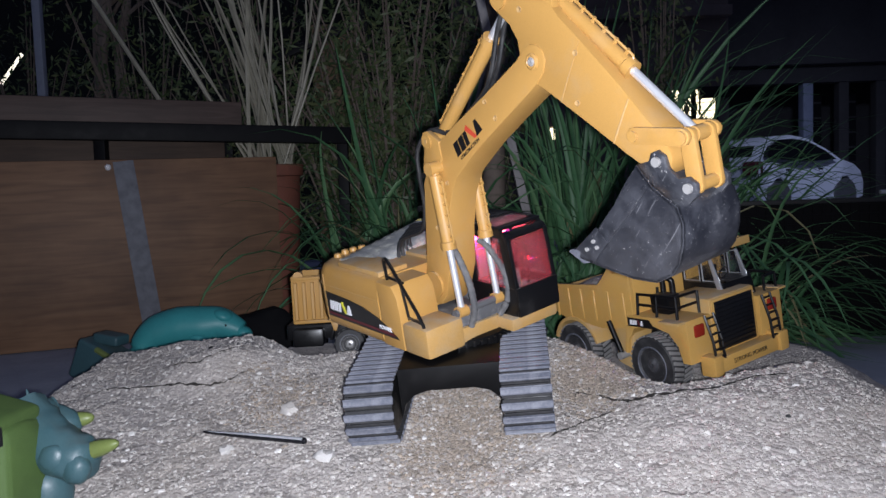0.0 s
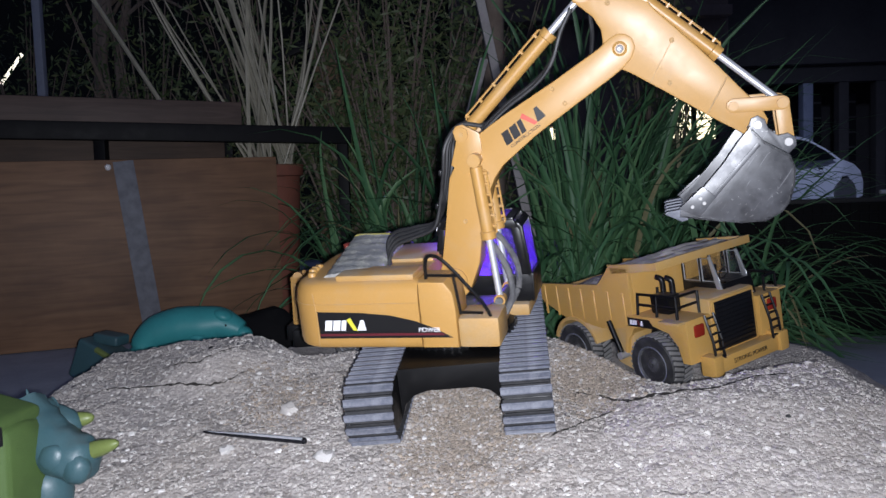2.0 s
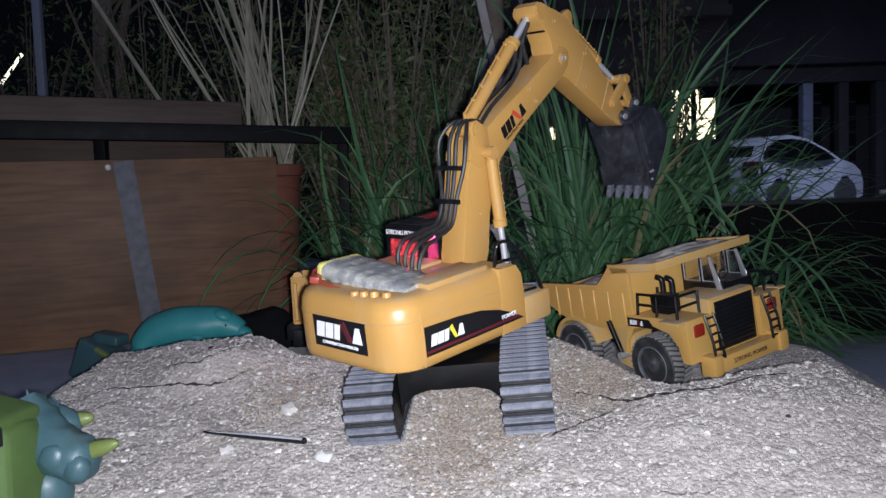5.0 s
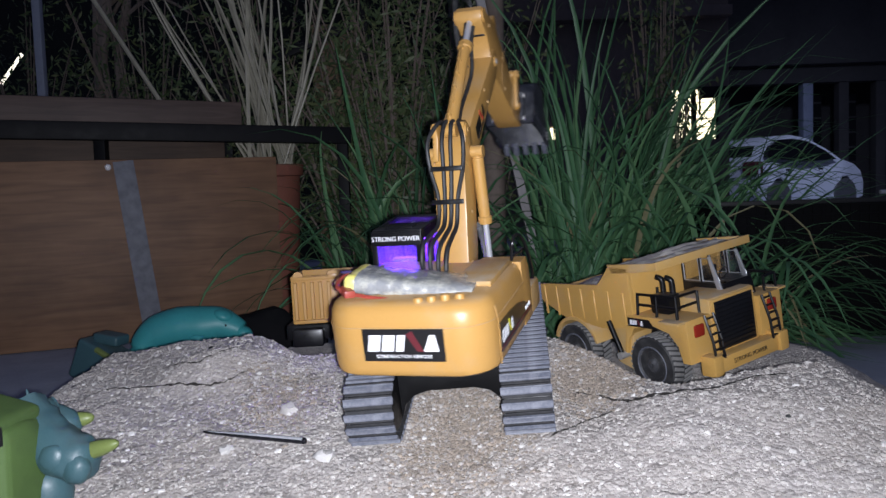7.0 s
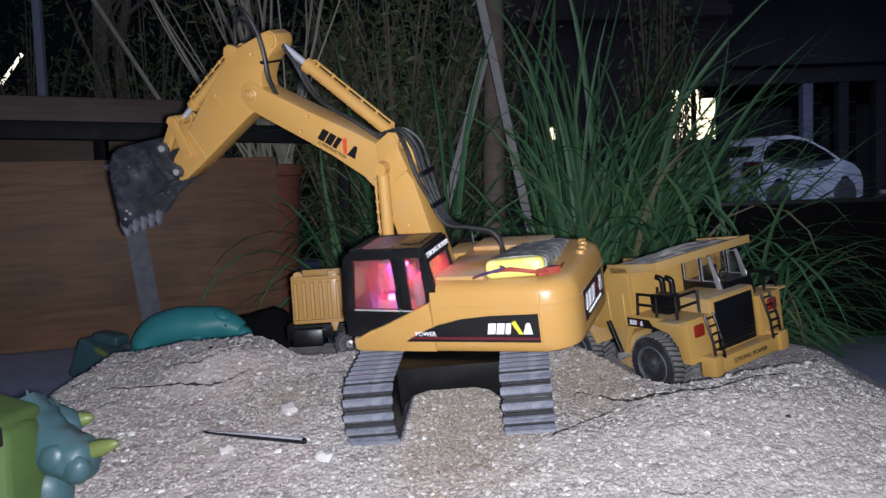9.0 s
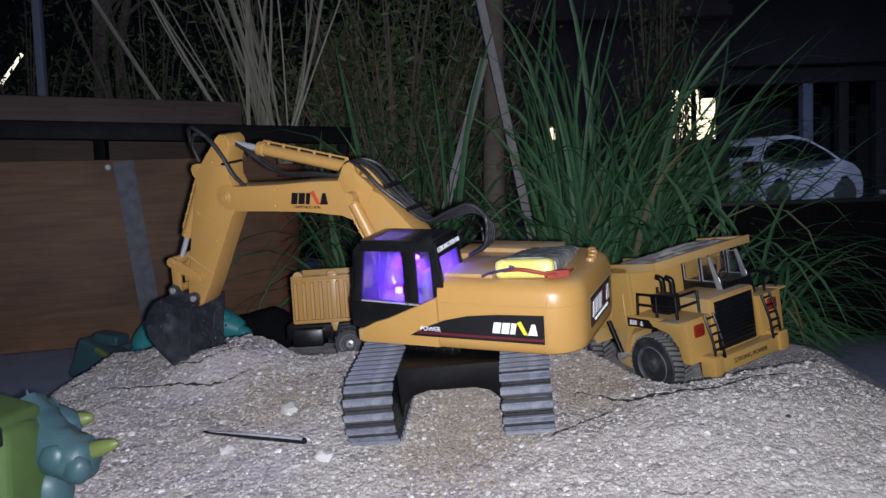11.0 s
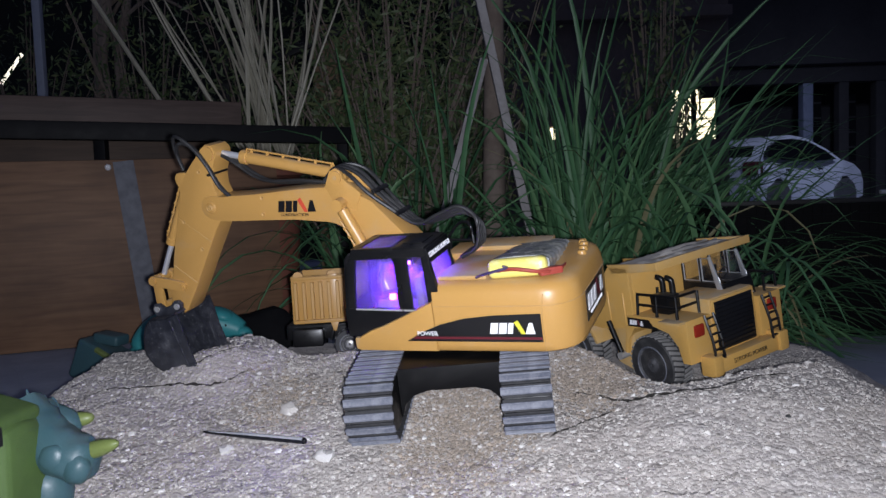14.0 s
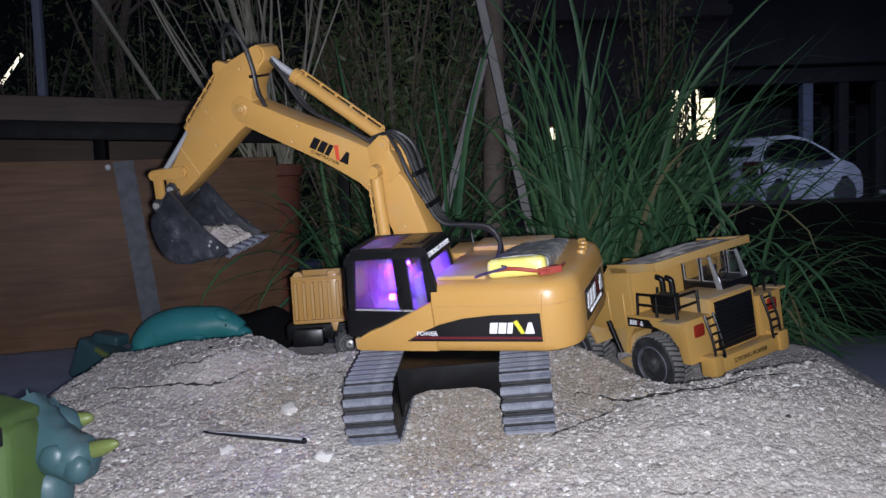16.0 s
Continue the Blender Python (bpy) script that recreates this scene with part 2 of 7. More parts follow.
# ---- ground and gravel heap ----
def gravel_material(name, c0, c1, c2):
    m, nt, b = material(name)
    big = nodes_noise(nt, 7.0, 5.0, 0.6)
    mid = nodes_noise(nt, 90.0, 5.0, 0.65)
    fine = nodes_noise(nt, 900.0, 4.0, 0.7)
    col = ramp(nt, mid, [(0.30, c0), (0.52, c1), (0.75, c2)])
    tc = nt.nodes.new("ShaderNodeTexCoord")
    grit = None
    for scale, amount in ((520.0, 0.34), (230.0, 0.34)):
        vo = nt.nodes.new("ShaderNodeTexVoronoi")
        vo.inputs["Scale"].default_value = scale
        nt.links.new(tc.outputs["Object"], vo.inputs["Vector"])
        sep = nt.nodes.new("ShaderNodeSeparateColor")
        nt.links.new(vo.outputs["Color"], sep.inputs["Color"])
        col = mix(nt, amount, col, ramp(nt, sep.outputs["Red"], [(0.0, tuple(q * 0.45 for q in c0)), (0.30, tuple(q * 0.86 for q in c0)), (0.8, c2), (1.0, tuple(min(1, q * 1.35) for q in c2))]))
        grit = vo.outputs["Distance"]
    col = mix(nt, ramp(nt, big, [(0.40, (0, 0, 0)), (0.65, (0.5, 0.5, 0.5))]), col, (0.33, 0.28, 0.22))
    col = mix(nt, 0.35, col, ramp(nt, fine, [(0.3, c0), (0.7, c2)]))
    nt.links.new(col, b.inputs["Base Color"])
    b.inputs["Roughness"].default_value = 0.92
    bump(nt, b, grit, 0.55, -0.0026)
    return m


def stone_material(name="limestone_chips", tone=(1.07, 1.07, 1.07)):
    m, nt, b = material(name)
    geo = nt.nodes.new("ShaderNodeNewGeometry")
    col = ramp(nt, geo.outputs["Random Per Island"], [(p, tuple(q * w for q, w in zip(c, tone))) for p, c in ((0.0, (0.20, 0.175, 0.155)), (0.25, (0.34, 0.305, 0.28)), (0.70, (0.46, 0.425, 0.40)), (0.92, (0.60, 0.57, 0.545)), (1.0, (0.82, 0.80, 0.78)))])
    col = mix(nt, 0.35, col, ramp(nt, nodes_noise(nt, 500.0, 4.0), [(0.3, (0.22, 0.2, 0.17)), (0.7, (0.6, 0.57, 0.53))]))
    nt.links.new(col, b.inputs["Base Color"])
    b.inputs["Roughness"].default_value = 0.85
    return m


GRAVEL = gravel_material("gravel_sand", (0.365, 0.325, 0.300), (0.465, 0.423, 0.396), (0.57, 0.528, 0.502))
STONES = stone_material()
ROAD = worn("worn_concrete", (0.32, 0.345, 0.43), (0.44, 0.47, 0.55), 0.85, scale=9, dirty=(0.40, 0.7), grain=220, relief=0.004)


def smoothstep(a, b, x):
    t = np.clip((x - a) / (b - a), 0, 1)
    return t * t * (3 - 2 * t)


def waves(x, y, f, seed):
    """Cheap value noise: crossed sine waves."""
    r = np.random.RandomState(seed)
    z = 0 * x
    for _ in range(7):
        a, ph, k = r.uniform(0, 6.283), r.uniform(0, 6.283), f * r.uniform(0.6, 1.6)
        z = z + np.sin(k * (x * np.cos(a) + y * np.sin(a)) + ph)
    return z / 7


# shade lines of cracks and ledges in the crust of the heap, as plan lines
CRACKS = [(((-0.429, 0.955), (-0.421, 0.978), (-0.389, 0.982), (-0.322, 0.956), (-0.263, 0.942), (-0.231, 0.961)), 0.0019), (((-0.35, 1.009), (-0.301, 0.980), (-0.282, 0.984), (-0.236, 1.015)), 0.0014), (((0.152, 0.838), (0.155, 0.822), (0.174, 0.777), (0.199, 0.777), (0.233, 0.772), (0.267, 0.781), (0.305, 0.799), (0.330, 0.793)), 0.0046), (((0.088, 0.731), (0.111, 0.748), (0.128, 0.764), (0.162, 0.779)), 0.0022), (((0.128, 0.827), (0.135, 0.860), (0.152, 0.840)), 0.0022)]


def heap_z(x, y):
    """Height of the heap: a slope that climbs from the near side to a crest, a lower shelf behind it, falling off to the ground."""
    x, y = np.asarray(x, float), np.asarray(y, float)
    crest = 1.10 - 0.085 * smoothstep(-0.26, -0.17, x) + 0.02 * waves(x, 0 * y, 16, 3) - 0.19 * smoothstep(0.10, 0.24, x) + 0.03 * smoothstep(-0.2, -0.4, x)
    yy = np.minimum(y, crest)
    front = 0.1528 + 0.162 * (yy - 0.879) + 0.085 * (x - 0.016) - 0.006
    front = front + 0.020 * np.exp(-((x - 0.27) / 0.13) ** 2 - ((y - 0.74) / 0.10) ** 2)
    front = front - 0.016 * np.exp(-((x - 0.005) / 0.05) ** 2 - ((y - 0.77) / 0.10) ** 2)
    front = front - 0.016 * np.exp(-((x - 0.135) / 0.035) ** 2 - ((y - 0.84) / 0.10) ** 2)
    front = front - 0.011 * np.exp(-((x - 0.235) / 0.065) ** 2 - ((y - 0.86) / 0.10) ** 2) - 0.004 * smoothstep(0.2, 0.3, x)
    front = front + 0.012 * np.exp(-((x + 0.27) / 0.10) ** 2 - ((y - 1.08) / 0.06) ** 2)
    front = front - 0.50 * np.maximum(0, y - crest)
    front = front - 0.55 * np.maximum(0, -0.47 - x + 0.06 * waves(0 * x, y, 9, 5)) - 0.50 * np.maximum(0, x - 0.375)
    front = front - 0.25 * smoothstep(0.25, 0.0, y)
    shelf = 0.0885 + 0.124 * (x - 0.2988) + 0.074 * (y - 1.1357)
    d = np.hypot((x - 0.20) / 0.42, (y - 1.12) / 0.30)
    shelf = shelf - 0.30 * np.maximum(0, d - 0.75)
    dl = np.hypot((x + 0.12) / 0.30, (y - 1.22) / 0.26)
    left = 0.110 - 0.28 * np.maximum(0, dl - 0.6)
    k = 0.012
    z = np.log(np.exp(front / k) + np.exp(shelf / k) + np.exp(left / k)) * k
    z = z + 0.030 * np.exp(-((x + 0.275) / 0.07) ** 2 - ((y - 1.00) / 0.05) ** 2)
    z = z + 0.0035 * waves(x, y, 55, 1) + 0.002 * waves(x, y, 130, 2)
    return z


def grid_object(name, xs, ys, zf, mat, label, category, kind):
    X, Y = np.meshgrid(xs, ys)
    Z = zf(X, Y)
    n, m = X.shape
    v = np.stack([X, Y, Z], -1).reshape(-1, 3)
    i = np.arange(n * m).reshape(n, m)
    f = np.stack([i[:-1, :-1], i[:-1, 1:], i[1:, 1:], i[1:, :-1]], -1).reshape(-1, 4)
    me = bpy.data.meshes.new(name)
    me.from_pydata(v.tolist(), [], f.tolist())
    me.materials.append(mat)
    me.polygons.foreach_set("use_smooth", [True] * len(me.polygons))
    return tagged(new(name, me), label, category, "", kind)


def ground_z(x, y):
    return -0.37 * smoothstep(3.5, 9.0, y) - 0.10 * smoothstep(14.5, 18.0, y) - 0.002 + 0 * x


gx = np.concatenate([-np.geomspace(400, 2.2, 22), np.linspace(-2, 2, 41), np.geomspace(2.2, 400, 22)])
gy = np.concatenate([[-400, -60, -10, -3], np.linspace(-1, 10, 60), np.geomspace(11, 600, 24)])
grid_object("ground", gx, gy, ground_z, ROAD, "dark worn concrete ground behind the gravel heap", "ground", "structure")
rs = np.random.RandomState(4)


def rough_heap(x, y):
    z = heap_z(x, y)
    return z + 0.0010 * waves(x, y, 320, 11) + np.random.RandomState(2).normal(0, 0.0005, z.shape)


grid_object("gravel_heap", np.concatenate([np.linspace(-0.95, -0.56, 60), np.linspace(-0.555, 0.46, 460), np.linspace(0.465, 0.95, 70)]), np.concatenate([np.linspace(0.05, 0.50, 60), np.linspace(0.503, 1.14, 290), np.linspace(1.146, 1.65, 90)]), rough_heap, GRAVEL, "heap of pale crushed limestone gravel and sand", "gravel heap", "structure")


def scatter_stones(name, count, lo, hi, xr, yr, seed, label, mat=None, round_off=False):
    """Many angular chips on the heap, in one mesh."""
    r = np.random.RandomState(seed)
    g = (1 + 5 ** 0.5) / 2
    iv = np.array([(-1, g, 0), (1, g, 0), (-1, -g, 0), (1, -g, 0), (0, -1, g), (0, 1, g), (0, -1, -g), (0, 1, -g), (g, 0, -1), (g, 0, 1), (-g, 0, -1), (-g, 0, 1)]) / 1.9
    tri = np.array([(0, 11, 5), (0, 5, 1), (0, 1, 7), (0, 7, 10), (0, 10, 11), (1, 5, 9), (5, 11, 4), (11, 10, 2), (10, 7, 6), (7, 1, 8), (3, 9, 4), (3, 4, 2), (3, 2, 6), (3, 6, 8), (3, 8, 9), (4, 9, 5), (2, 4, 11), (6, 2, 10), (8, 6, 7), (9, 8, 1)])
    if round_off:
        x = r.normal((xr[0] + xr[1]) / 2, (xr[1] - xr[0]) / 4, count)
        y = r.normal((yr[0] + yr[1]) / 2, (yr[1] - yr[0]) / 4, count)
    else:
        x = r.uniform(*xr, count)
        y = r.uniform(*yr, count)
    z = heap_z(x, y)
    ok = z > ground_z(x, y) + 0.004
    x, y, z = x[ok], y[ok], z[ok]
    k = len(x)
    size = lo * (hi / lo) ** (r.power(0.45, k))
    a = r.uniform(0, 6.283, k)
    V = iv[None] * (1 + r.uniform(-0.28, 0.28, (k, 12, 1))) * (size[:, None, None] * r.uniform(0.6, 1.2, (k, 1, 3)))
    ca, sa = np.cos(a)[:, None], np.sin(a)[:, None]
    V = np.stack([V[..., 0] * ca - V[..., 1] * sa, V[..., 0] * sa + V[..., 1] * ca, V[..., 2] * 0.75], -1)
    V = V + np.stack([x, y, z - 0.10 * size], -1)[:, None]
    F = tri[None] + 12 * np.arange(k)[:, None, None]
    me = bpy.data.meshes.new(name)
    me.from_pydata(V.reshape(-1, 3).tolist(), [], F.reshape(-1, 3).tolist())
    me.materials.append(mat or STONES)
    return tagged(new(name, me), label, "gravel", "", "stuff")


scatter_stones("gravel_chips", 76000, 0.0005, 0.0020, (-0.62, 0.52), (0.50, 1.16), 21, "loose pale limestone chips and grit")
scatter_stones("gravel_chips", 12000, 0.0015, 0.0042, (-0.60, 0.50), (0.52, 1.12), 22, "larger loose limestone chips on the heap")
EARTHY = stone_material("earthy_chips", (0.52, 0.41, 0.30))
for xr, yr, count, seed in (((-0.05, 0.07), (0.68, 0.92), 5600, 31), ((0.10, 0.20), (0.80, 0.96), 4200, 32), ((-0.24, -0.12), (0.82, 0.98), 900, 33)):
    scatter_stones("earthy_grit", count, 0.0012, 0.0034, xr, yr, seed, "brownish damp grit on the heap", EARTHY, True)
# near-black colour that stands for the shade inside cracks and behind ledges
CRACK_SHADE = worn("crack_shade", (0.030, 0.026, 0.022), (0.06, 0.05, 0.04), 0.9, scale=90)


def crack(pts, w, seed):
    """A jagged dark strip laid on the crust: the shade of a crack put into colour."""
    r = np.random.RandomState(seed)
    c = curve_pts([(x, y, 0) for x, y in pts], 22)
    V, F = [], []
    off = 0.0
    for i, p in enumerate(c):
        off = 0.8 * off + r.normal(0, 0.0009)
        h = w * (0.25 + 0.75 * abs(math.sin(0.31 * i + seed)) * r.uniform(0.4, 1.3)) * min(1, i / 6, (len(c) - 1 - i) / 6)
        for s in (-1, 1):
            x, y = p.x, p.y + off + s * h
            V.append((x, y, float(heap_z(x, y)) + 0.0018))
        if i:
            b = 2 * i
            F.append((b - 2, b, b + 1, b - 1))
    me = bpy.data.meshes.new("crack")
    me.from_pydata(V, [], F)
    me.materials.append(CRACK_SHADE)
    return tagged(new("crack", me), "thin dark strip painted as the shade of a crust crack", "crack", "", "structure")


for k, (pts, deep) in enumerate(CRACKS):
    crack(pts, deep, k + 3)


def single_stone(x, y, size, mat, label, seed):
    r = np.random.RandomState(seed)
    bm = bmesh.new()
    bmesh.ops.create_icosphere(bm, subdivisions=2, radius=size)
    for v in bm.verts:
        n = noise.noise(v.co * (0.9 / size) + Vector((seed, 0, 0)))
        v.co = v.co * (1 + 0.55 * n + 0.12 * math.floor(3 * noise.noise(v.co * (2.1 / size))))
        v.co.z *= 0.7
    return tagged(part("stone", bm, mat, None, label, pose(x, y, float(heap_z(x, y)) + size * 0.3, 0, 0, r.uniform(0, 360)), 30), "", "stone", "loose stones")


PALE = worn("pale_stone", (0.52, 0.50, 0.48), (0.45, 0.43, 0.40), 0.8, scale=60)
SOOT = plain("dark_chip", (0.01, 0.01, 0.011), 0.6)
single_stone(-0.116, 0.748, 0.0095, PALE, "white jagged lump of limestone on the gravel", 3)
single_stone(-0.215, 0.79, 0.007, PALE, "small white stone beside a metal rod", 4)
single_stone(-0.168, 0.865, 0.010, STONES, "buff stone half sunk in gravel", 5)
single_stone(-0.30, 1.055, 0.0036, SOOT, "black chip lying on the gravel", 6)
single_stone(0.290, 0.70, 0.0024, SOOT, "tiny black chip lying on the gravel", 7)
single_stone(-0.178, 0.662, 0.0030, SOOT, "black crumb lying on the gravel", 8)

# ---- plywood box, rail and pot behind the heap ----
def wood_material(name, a, b2, c):
    m, nt, b = material(name)
    tc = nt.nodes.new("ShaderNodeTexCoord")
    mp = nt.nodes.new("ShaderNodeMapping")
    mp.inputs["Scale"].default_value = (1.2, 14.0, 14.0)
    nt.links.new(tc.outputs["Object"], mp.inputs["Vector"])
    nz = nt.nodes.new("ShaderNodeTexNoise")
    nz.inputs["Scale"].default_value, nz.inputs["Detail"].default_value, nz.inputs["Distortion"].default_value = 5.0, 7.0, 0.8
    nt.links.new(mp.outputs["Vector"], nz.inputs["Vector"])
    col = ramp(nt, nz.outputs["Fac"], [(0.25, a), (0.5, b2), (0.8, c)])
    st = nodes_noise(nt, 4.0, 4.0)
    col = mix(nt, ramp(nt, st, [(0.45, (0, 0, 0)), (0.75, (0.6, 0.6, 0.6))]), col, tuple(q * 0.5 for q in a))
    nt.links.new(col, b.inputs["Base Color"])
    b.inputs["Roughness"].default_value = 0.6
    bump(nt, b, nz.outputs["Fac"], 0.25, 0.002)
    return m


PLY = wood_material("stained_plywood", (0.125, 0.060, 0.029), (0.195, 0.098, 0.047), (0.25, 0.136, 0.069))
OLD_WOOD = wood_material("weathered_plank", (0.055, 0.033, 0.026), (0.085, 0.054, 0.043), (0.12, 0.080, 0.066))
TAPE = worn("grey_tape", (0.17, 0.175, 0.20), (0.10, 0.10, 0.115), 0.6, scale=45, dirty=(0.4, 0.7))
IRON = worn("black_painted_steel", (0.008, 0.008, 0.010), (0.026, 0.025, 0.025), 0.45, scale=20, spec=0.25)
CLAY = worn("terracotta", (0.24, 0.085, 0.055), (0.17, 0.07, 0.05), 0.75, scale=18)

# the box's front runs from A to B on the ground
A, B = Vector((-1.50, 1.77, 0)), Vector((-0.428, 2.198, 0))
along = (B - A).normalized()
face = math.degrees(math.atan2(along.y, along.x))
span = (B - A).length


def wood_box():
    t = thing("plywood_box", "large brown plywood box with a grey tape strip", "wooden box", pose(A.x, A.y, 0, 0, 0, face))
    h0 = 0.452
    part("front_panel", box((span / 2, 0.009, h0 / 2), (span, 0.018, h0), 0.002), PLY, t, "stained plywood front")
    part("side_panel", box((span - 0.009, 0.26, h0 / 2), (0.018, 0.48, h0), 0.002), PLY, t)
    part("side_panel", box((0.009, 0.26, h0 / 2), (0.018, 0.48, h0), 0.002), PLY, t)
    part("back_panel", box((span / 2, 0.505, h0 / 2), (span, 0.018, h0), 0.002), PLY, t)
    part("tape_strip", box((span * 0.697, -0.0015, h0 / 2), (0.048, 0.002, h0 - 0.004), 0.0004, Matrix.Rotation(radians(-6.5), 4, "Y")), TAPE, t, "wrinkled grey tape strip")
    bm = bmesh.new()
    bmesh.ops.create_uvsphere(bm, u_segments=10, v_segments=6, radius=0.008)
    part("screw_head", bm, WHITE, t, "white screw cap", pose(span * 0.645, -0.001, h0 - 0.018))
    return t


wood_box()


# ---- toy excavator: sizes in metres, upper frame x forward, y left, z up from the track bottoms ----
BASE = pose(0.0156, 0.8794, 0.1528, 9.226, 0, 0) @ pose(0, 0, 0, 0, -4.858, 0)
TRACK_TURN = 84.9
FOOT, BOOM, STICK = Vector((0.0087, -0.0058, 0.1137)), 0.2761, 0.1381
PIN_C, PIN_B, PIN_T = (0.1289, 0.0775), (0.1175, 0.0526), (-0.0546, 0.026)
CYL_FOOT = (0.055, 0.0985)
KNEE, LINK_A, LINK_B = (0.112, 0.004), 0.0405, 0.0345
BEAD_AT = (0.0330, 0.062, 0.1165)
BUCKET_BASE = (-0.010, 0.0475)

excavator = thing("toy_excavator", "yellow radio-controlled toy excavator with black cab on gravel", "toy excavator", BASE)


# darker colour for the low shoe plates, so the gaps between bars look dark
SHOE_GAP = worn("dark_shoe_gap", (0.016, 0.016, 0.018), (0.06, 0.058, 0.058), 0.75, scale=90, dirty=(0.45, 0.8))


def undercarriage():
    turn = pose(0, 0, 0, 0, 0, TRACK_TURN)
    ARCH = [(-0.0495, 0.010), (-0.045, 0.023), (-0.036, 0.0315), (-0.022, 0.0355), (0.022, 0.0355), (0.036, 0.0315), (0.045, 0.023), (0.0495, 0.010), (0.0495, 0.059), (-0.0495, 0.059)]
    bm = bmesh.new()
    add_box(bm, (0, 0, 0.046), (0.15, 0.07, 0.020), 0.004)
    add_prism(bm, ARCH, -0.105, -0.055, 0.001, axis="x")
    add_prism(bm, ARCH, 0.055, 0.105, 0.001, axis="x")
    part("undercarriage", bm, GLOSS_BLACK, excavator, "glossy black arched undercarriage frame", turn)
    ring = lathe([(0.058, 0.0535), (0.0625, 0.0545), (0.0625, 0.0655), (0.058, 0.0672)], 48, "z")
    ringp = part("slewing_ring", ring, GLOSS_BLACK, excavator, "black toothed slewing ring", turn)
    tooth = box((0, 0, 0), (0.004, 0.0028, 0.006), 0.0004)
    me = None
    for k in range(52):
        a = 2 * math.pi * k / 52
        m = pose(0.0634 * math.cos(a), 0.0634 * math.sin(a), 0.0605, 0, 0, math.degrees(a))
        if me is None:
            me = part("ring_tooth", tooth, BLACK, ringp, "", m).data
        else:
            ob = new("ring_tooth", me)
            ob.parent, ob.matrix_basis = ringp, m
    r, half = 0.0275, 0.126
    rise = 0.004
    total = 4 * half + 2 * math.pi * r
    count = 56
    shoe = bmesh.new()
    add_box(shoe, (0, 0, 0.0004), (0.0116, 0.0435, 0.0016), 0.0004, None, 1)
    add_box(shoe, (0.0, 0, -0.0025), (0.006, 0.020, 0.005), 0.0008, None, 1)
    low = set(shoe.faces)
    add_box(shoe, (0.0002, 0, 0.0021), (0.0066, 0.0455, 0.0022), 0.0005, None, 1)
    add_box(shoe, (-0.0026, 0, 0.0036), (0.0016, 0.0455, 0.0022), 0.0004, None, 1)
    add_box(shoe, (0.0029, 0, 0.0030), (0.0010, 0.0445, 0.0012), 0.0003, None, 1)
    for f in shoe.faces:
        f.material_index = 1 if f in low else 0
    shoe_me = None
    for side in (1, -1):
        y = side * 0.0705
        fr = bmesh.new()
        add_prism(fr, [(-half - 0.021, 0.031), (-half - 0.014, 0.014), (-half + 0.004, 0.0085), (half - 0.004, 0.0085), (half + 0.014, 0.014), (half + 0.021, 0.031), (half + 0.014, 0.047), (half, 0.0515), (-half, 0.0515), (-half - 0.014, 0.047)], y - 0.0205, y + 0.0205, 0.002)
        for s in (1, -1):
            for q, rad in ((half, 0.0215), (half - 0.045, 0.010), (half - 0.085, 0.010)):
                w = lathe([(rad * 0.3, -0.021), (rad, -0.020), (rad, 0.020), (rad * 0.3, 0.021)], 20)
                bmesh.ops.translate(w, verts=w.verts, vec=(s * q, y, 0.031 if rad > 0.02 else 0.016))
                tmp = bpy.data.meshes.new("tmp")
                w.to_mesh(tmp)
                w.free()
                fr.from_mesh(tmp)
                bpy.data.meshes.remove(tmp)
        track = part("crawler_track", fr, GLOSS_BLACK, excavator, "crawler track with dusty blue-grey shoes", turn)
        for k in range(count):
            u = total * k / count
            if u < 2 * half:
                p, ang = (half - u, 0.031 + r), 180
            elif u < 2 * half + math.pi * r:
                a = (u - 2 * half) / r
                p, ang = (-half - r * math.sin(a), 0.031 + r * math.cos(a)), 180 - math.degrees(a)
            elif u < 4 * half + math.pi * r:
                p, ang = (-half + u - 2 * half - math.pi * r, 0.031 - r), 0
            else:
                a = (u - 4 * half - math.pi * r) / r
                p, ang = (half + r * math.sin(a), 0.031 - r * math.cos(a)), -math.degrees(a)
            sag = -rise * math.sin(math.pi * (p[0] + half) / (2 * half)) * 0.5 if ang == 180 else 0
            m = pose(p[0], y, p[1] + sag, 0, 0, 0) @ pose(0, 0, 0, 0, ang, 0) @ pose(0, 0, 0, 180, 0, 0)
            if shoe_me is None:
                ob = part("track_shoe", shoe, SHOE, track, "", m, 30)
                shoe_me = ob.data
                shoe_me.materials.append(SHOE_GAP)
            else:
                ob = new("track_shoe", shoe_me)
                ob.parent, ob.matrix_basis = track, m


undercarriage()


def rounded_plan(x0, x1, w, r, n=8):
    """Plan outline with round corners at the rear."""
    pts = [(x0 + r * (1 - math.cos(math.pi / 2 * k / n)), w - r * (1 - math.sin(math.pi / 2 * k / n))) for k in range(n + 1)]
    return [(x1, w)] + pts[::-1] + [(x, -y) for x, y in pts] + [(x1, -w)]


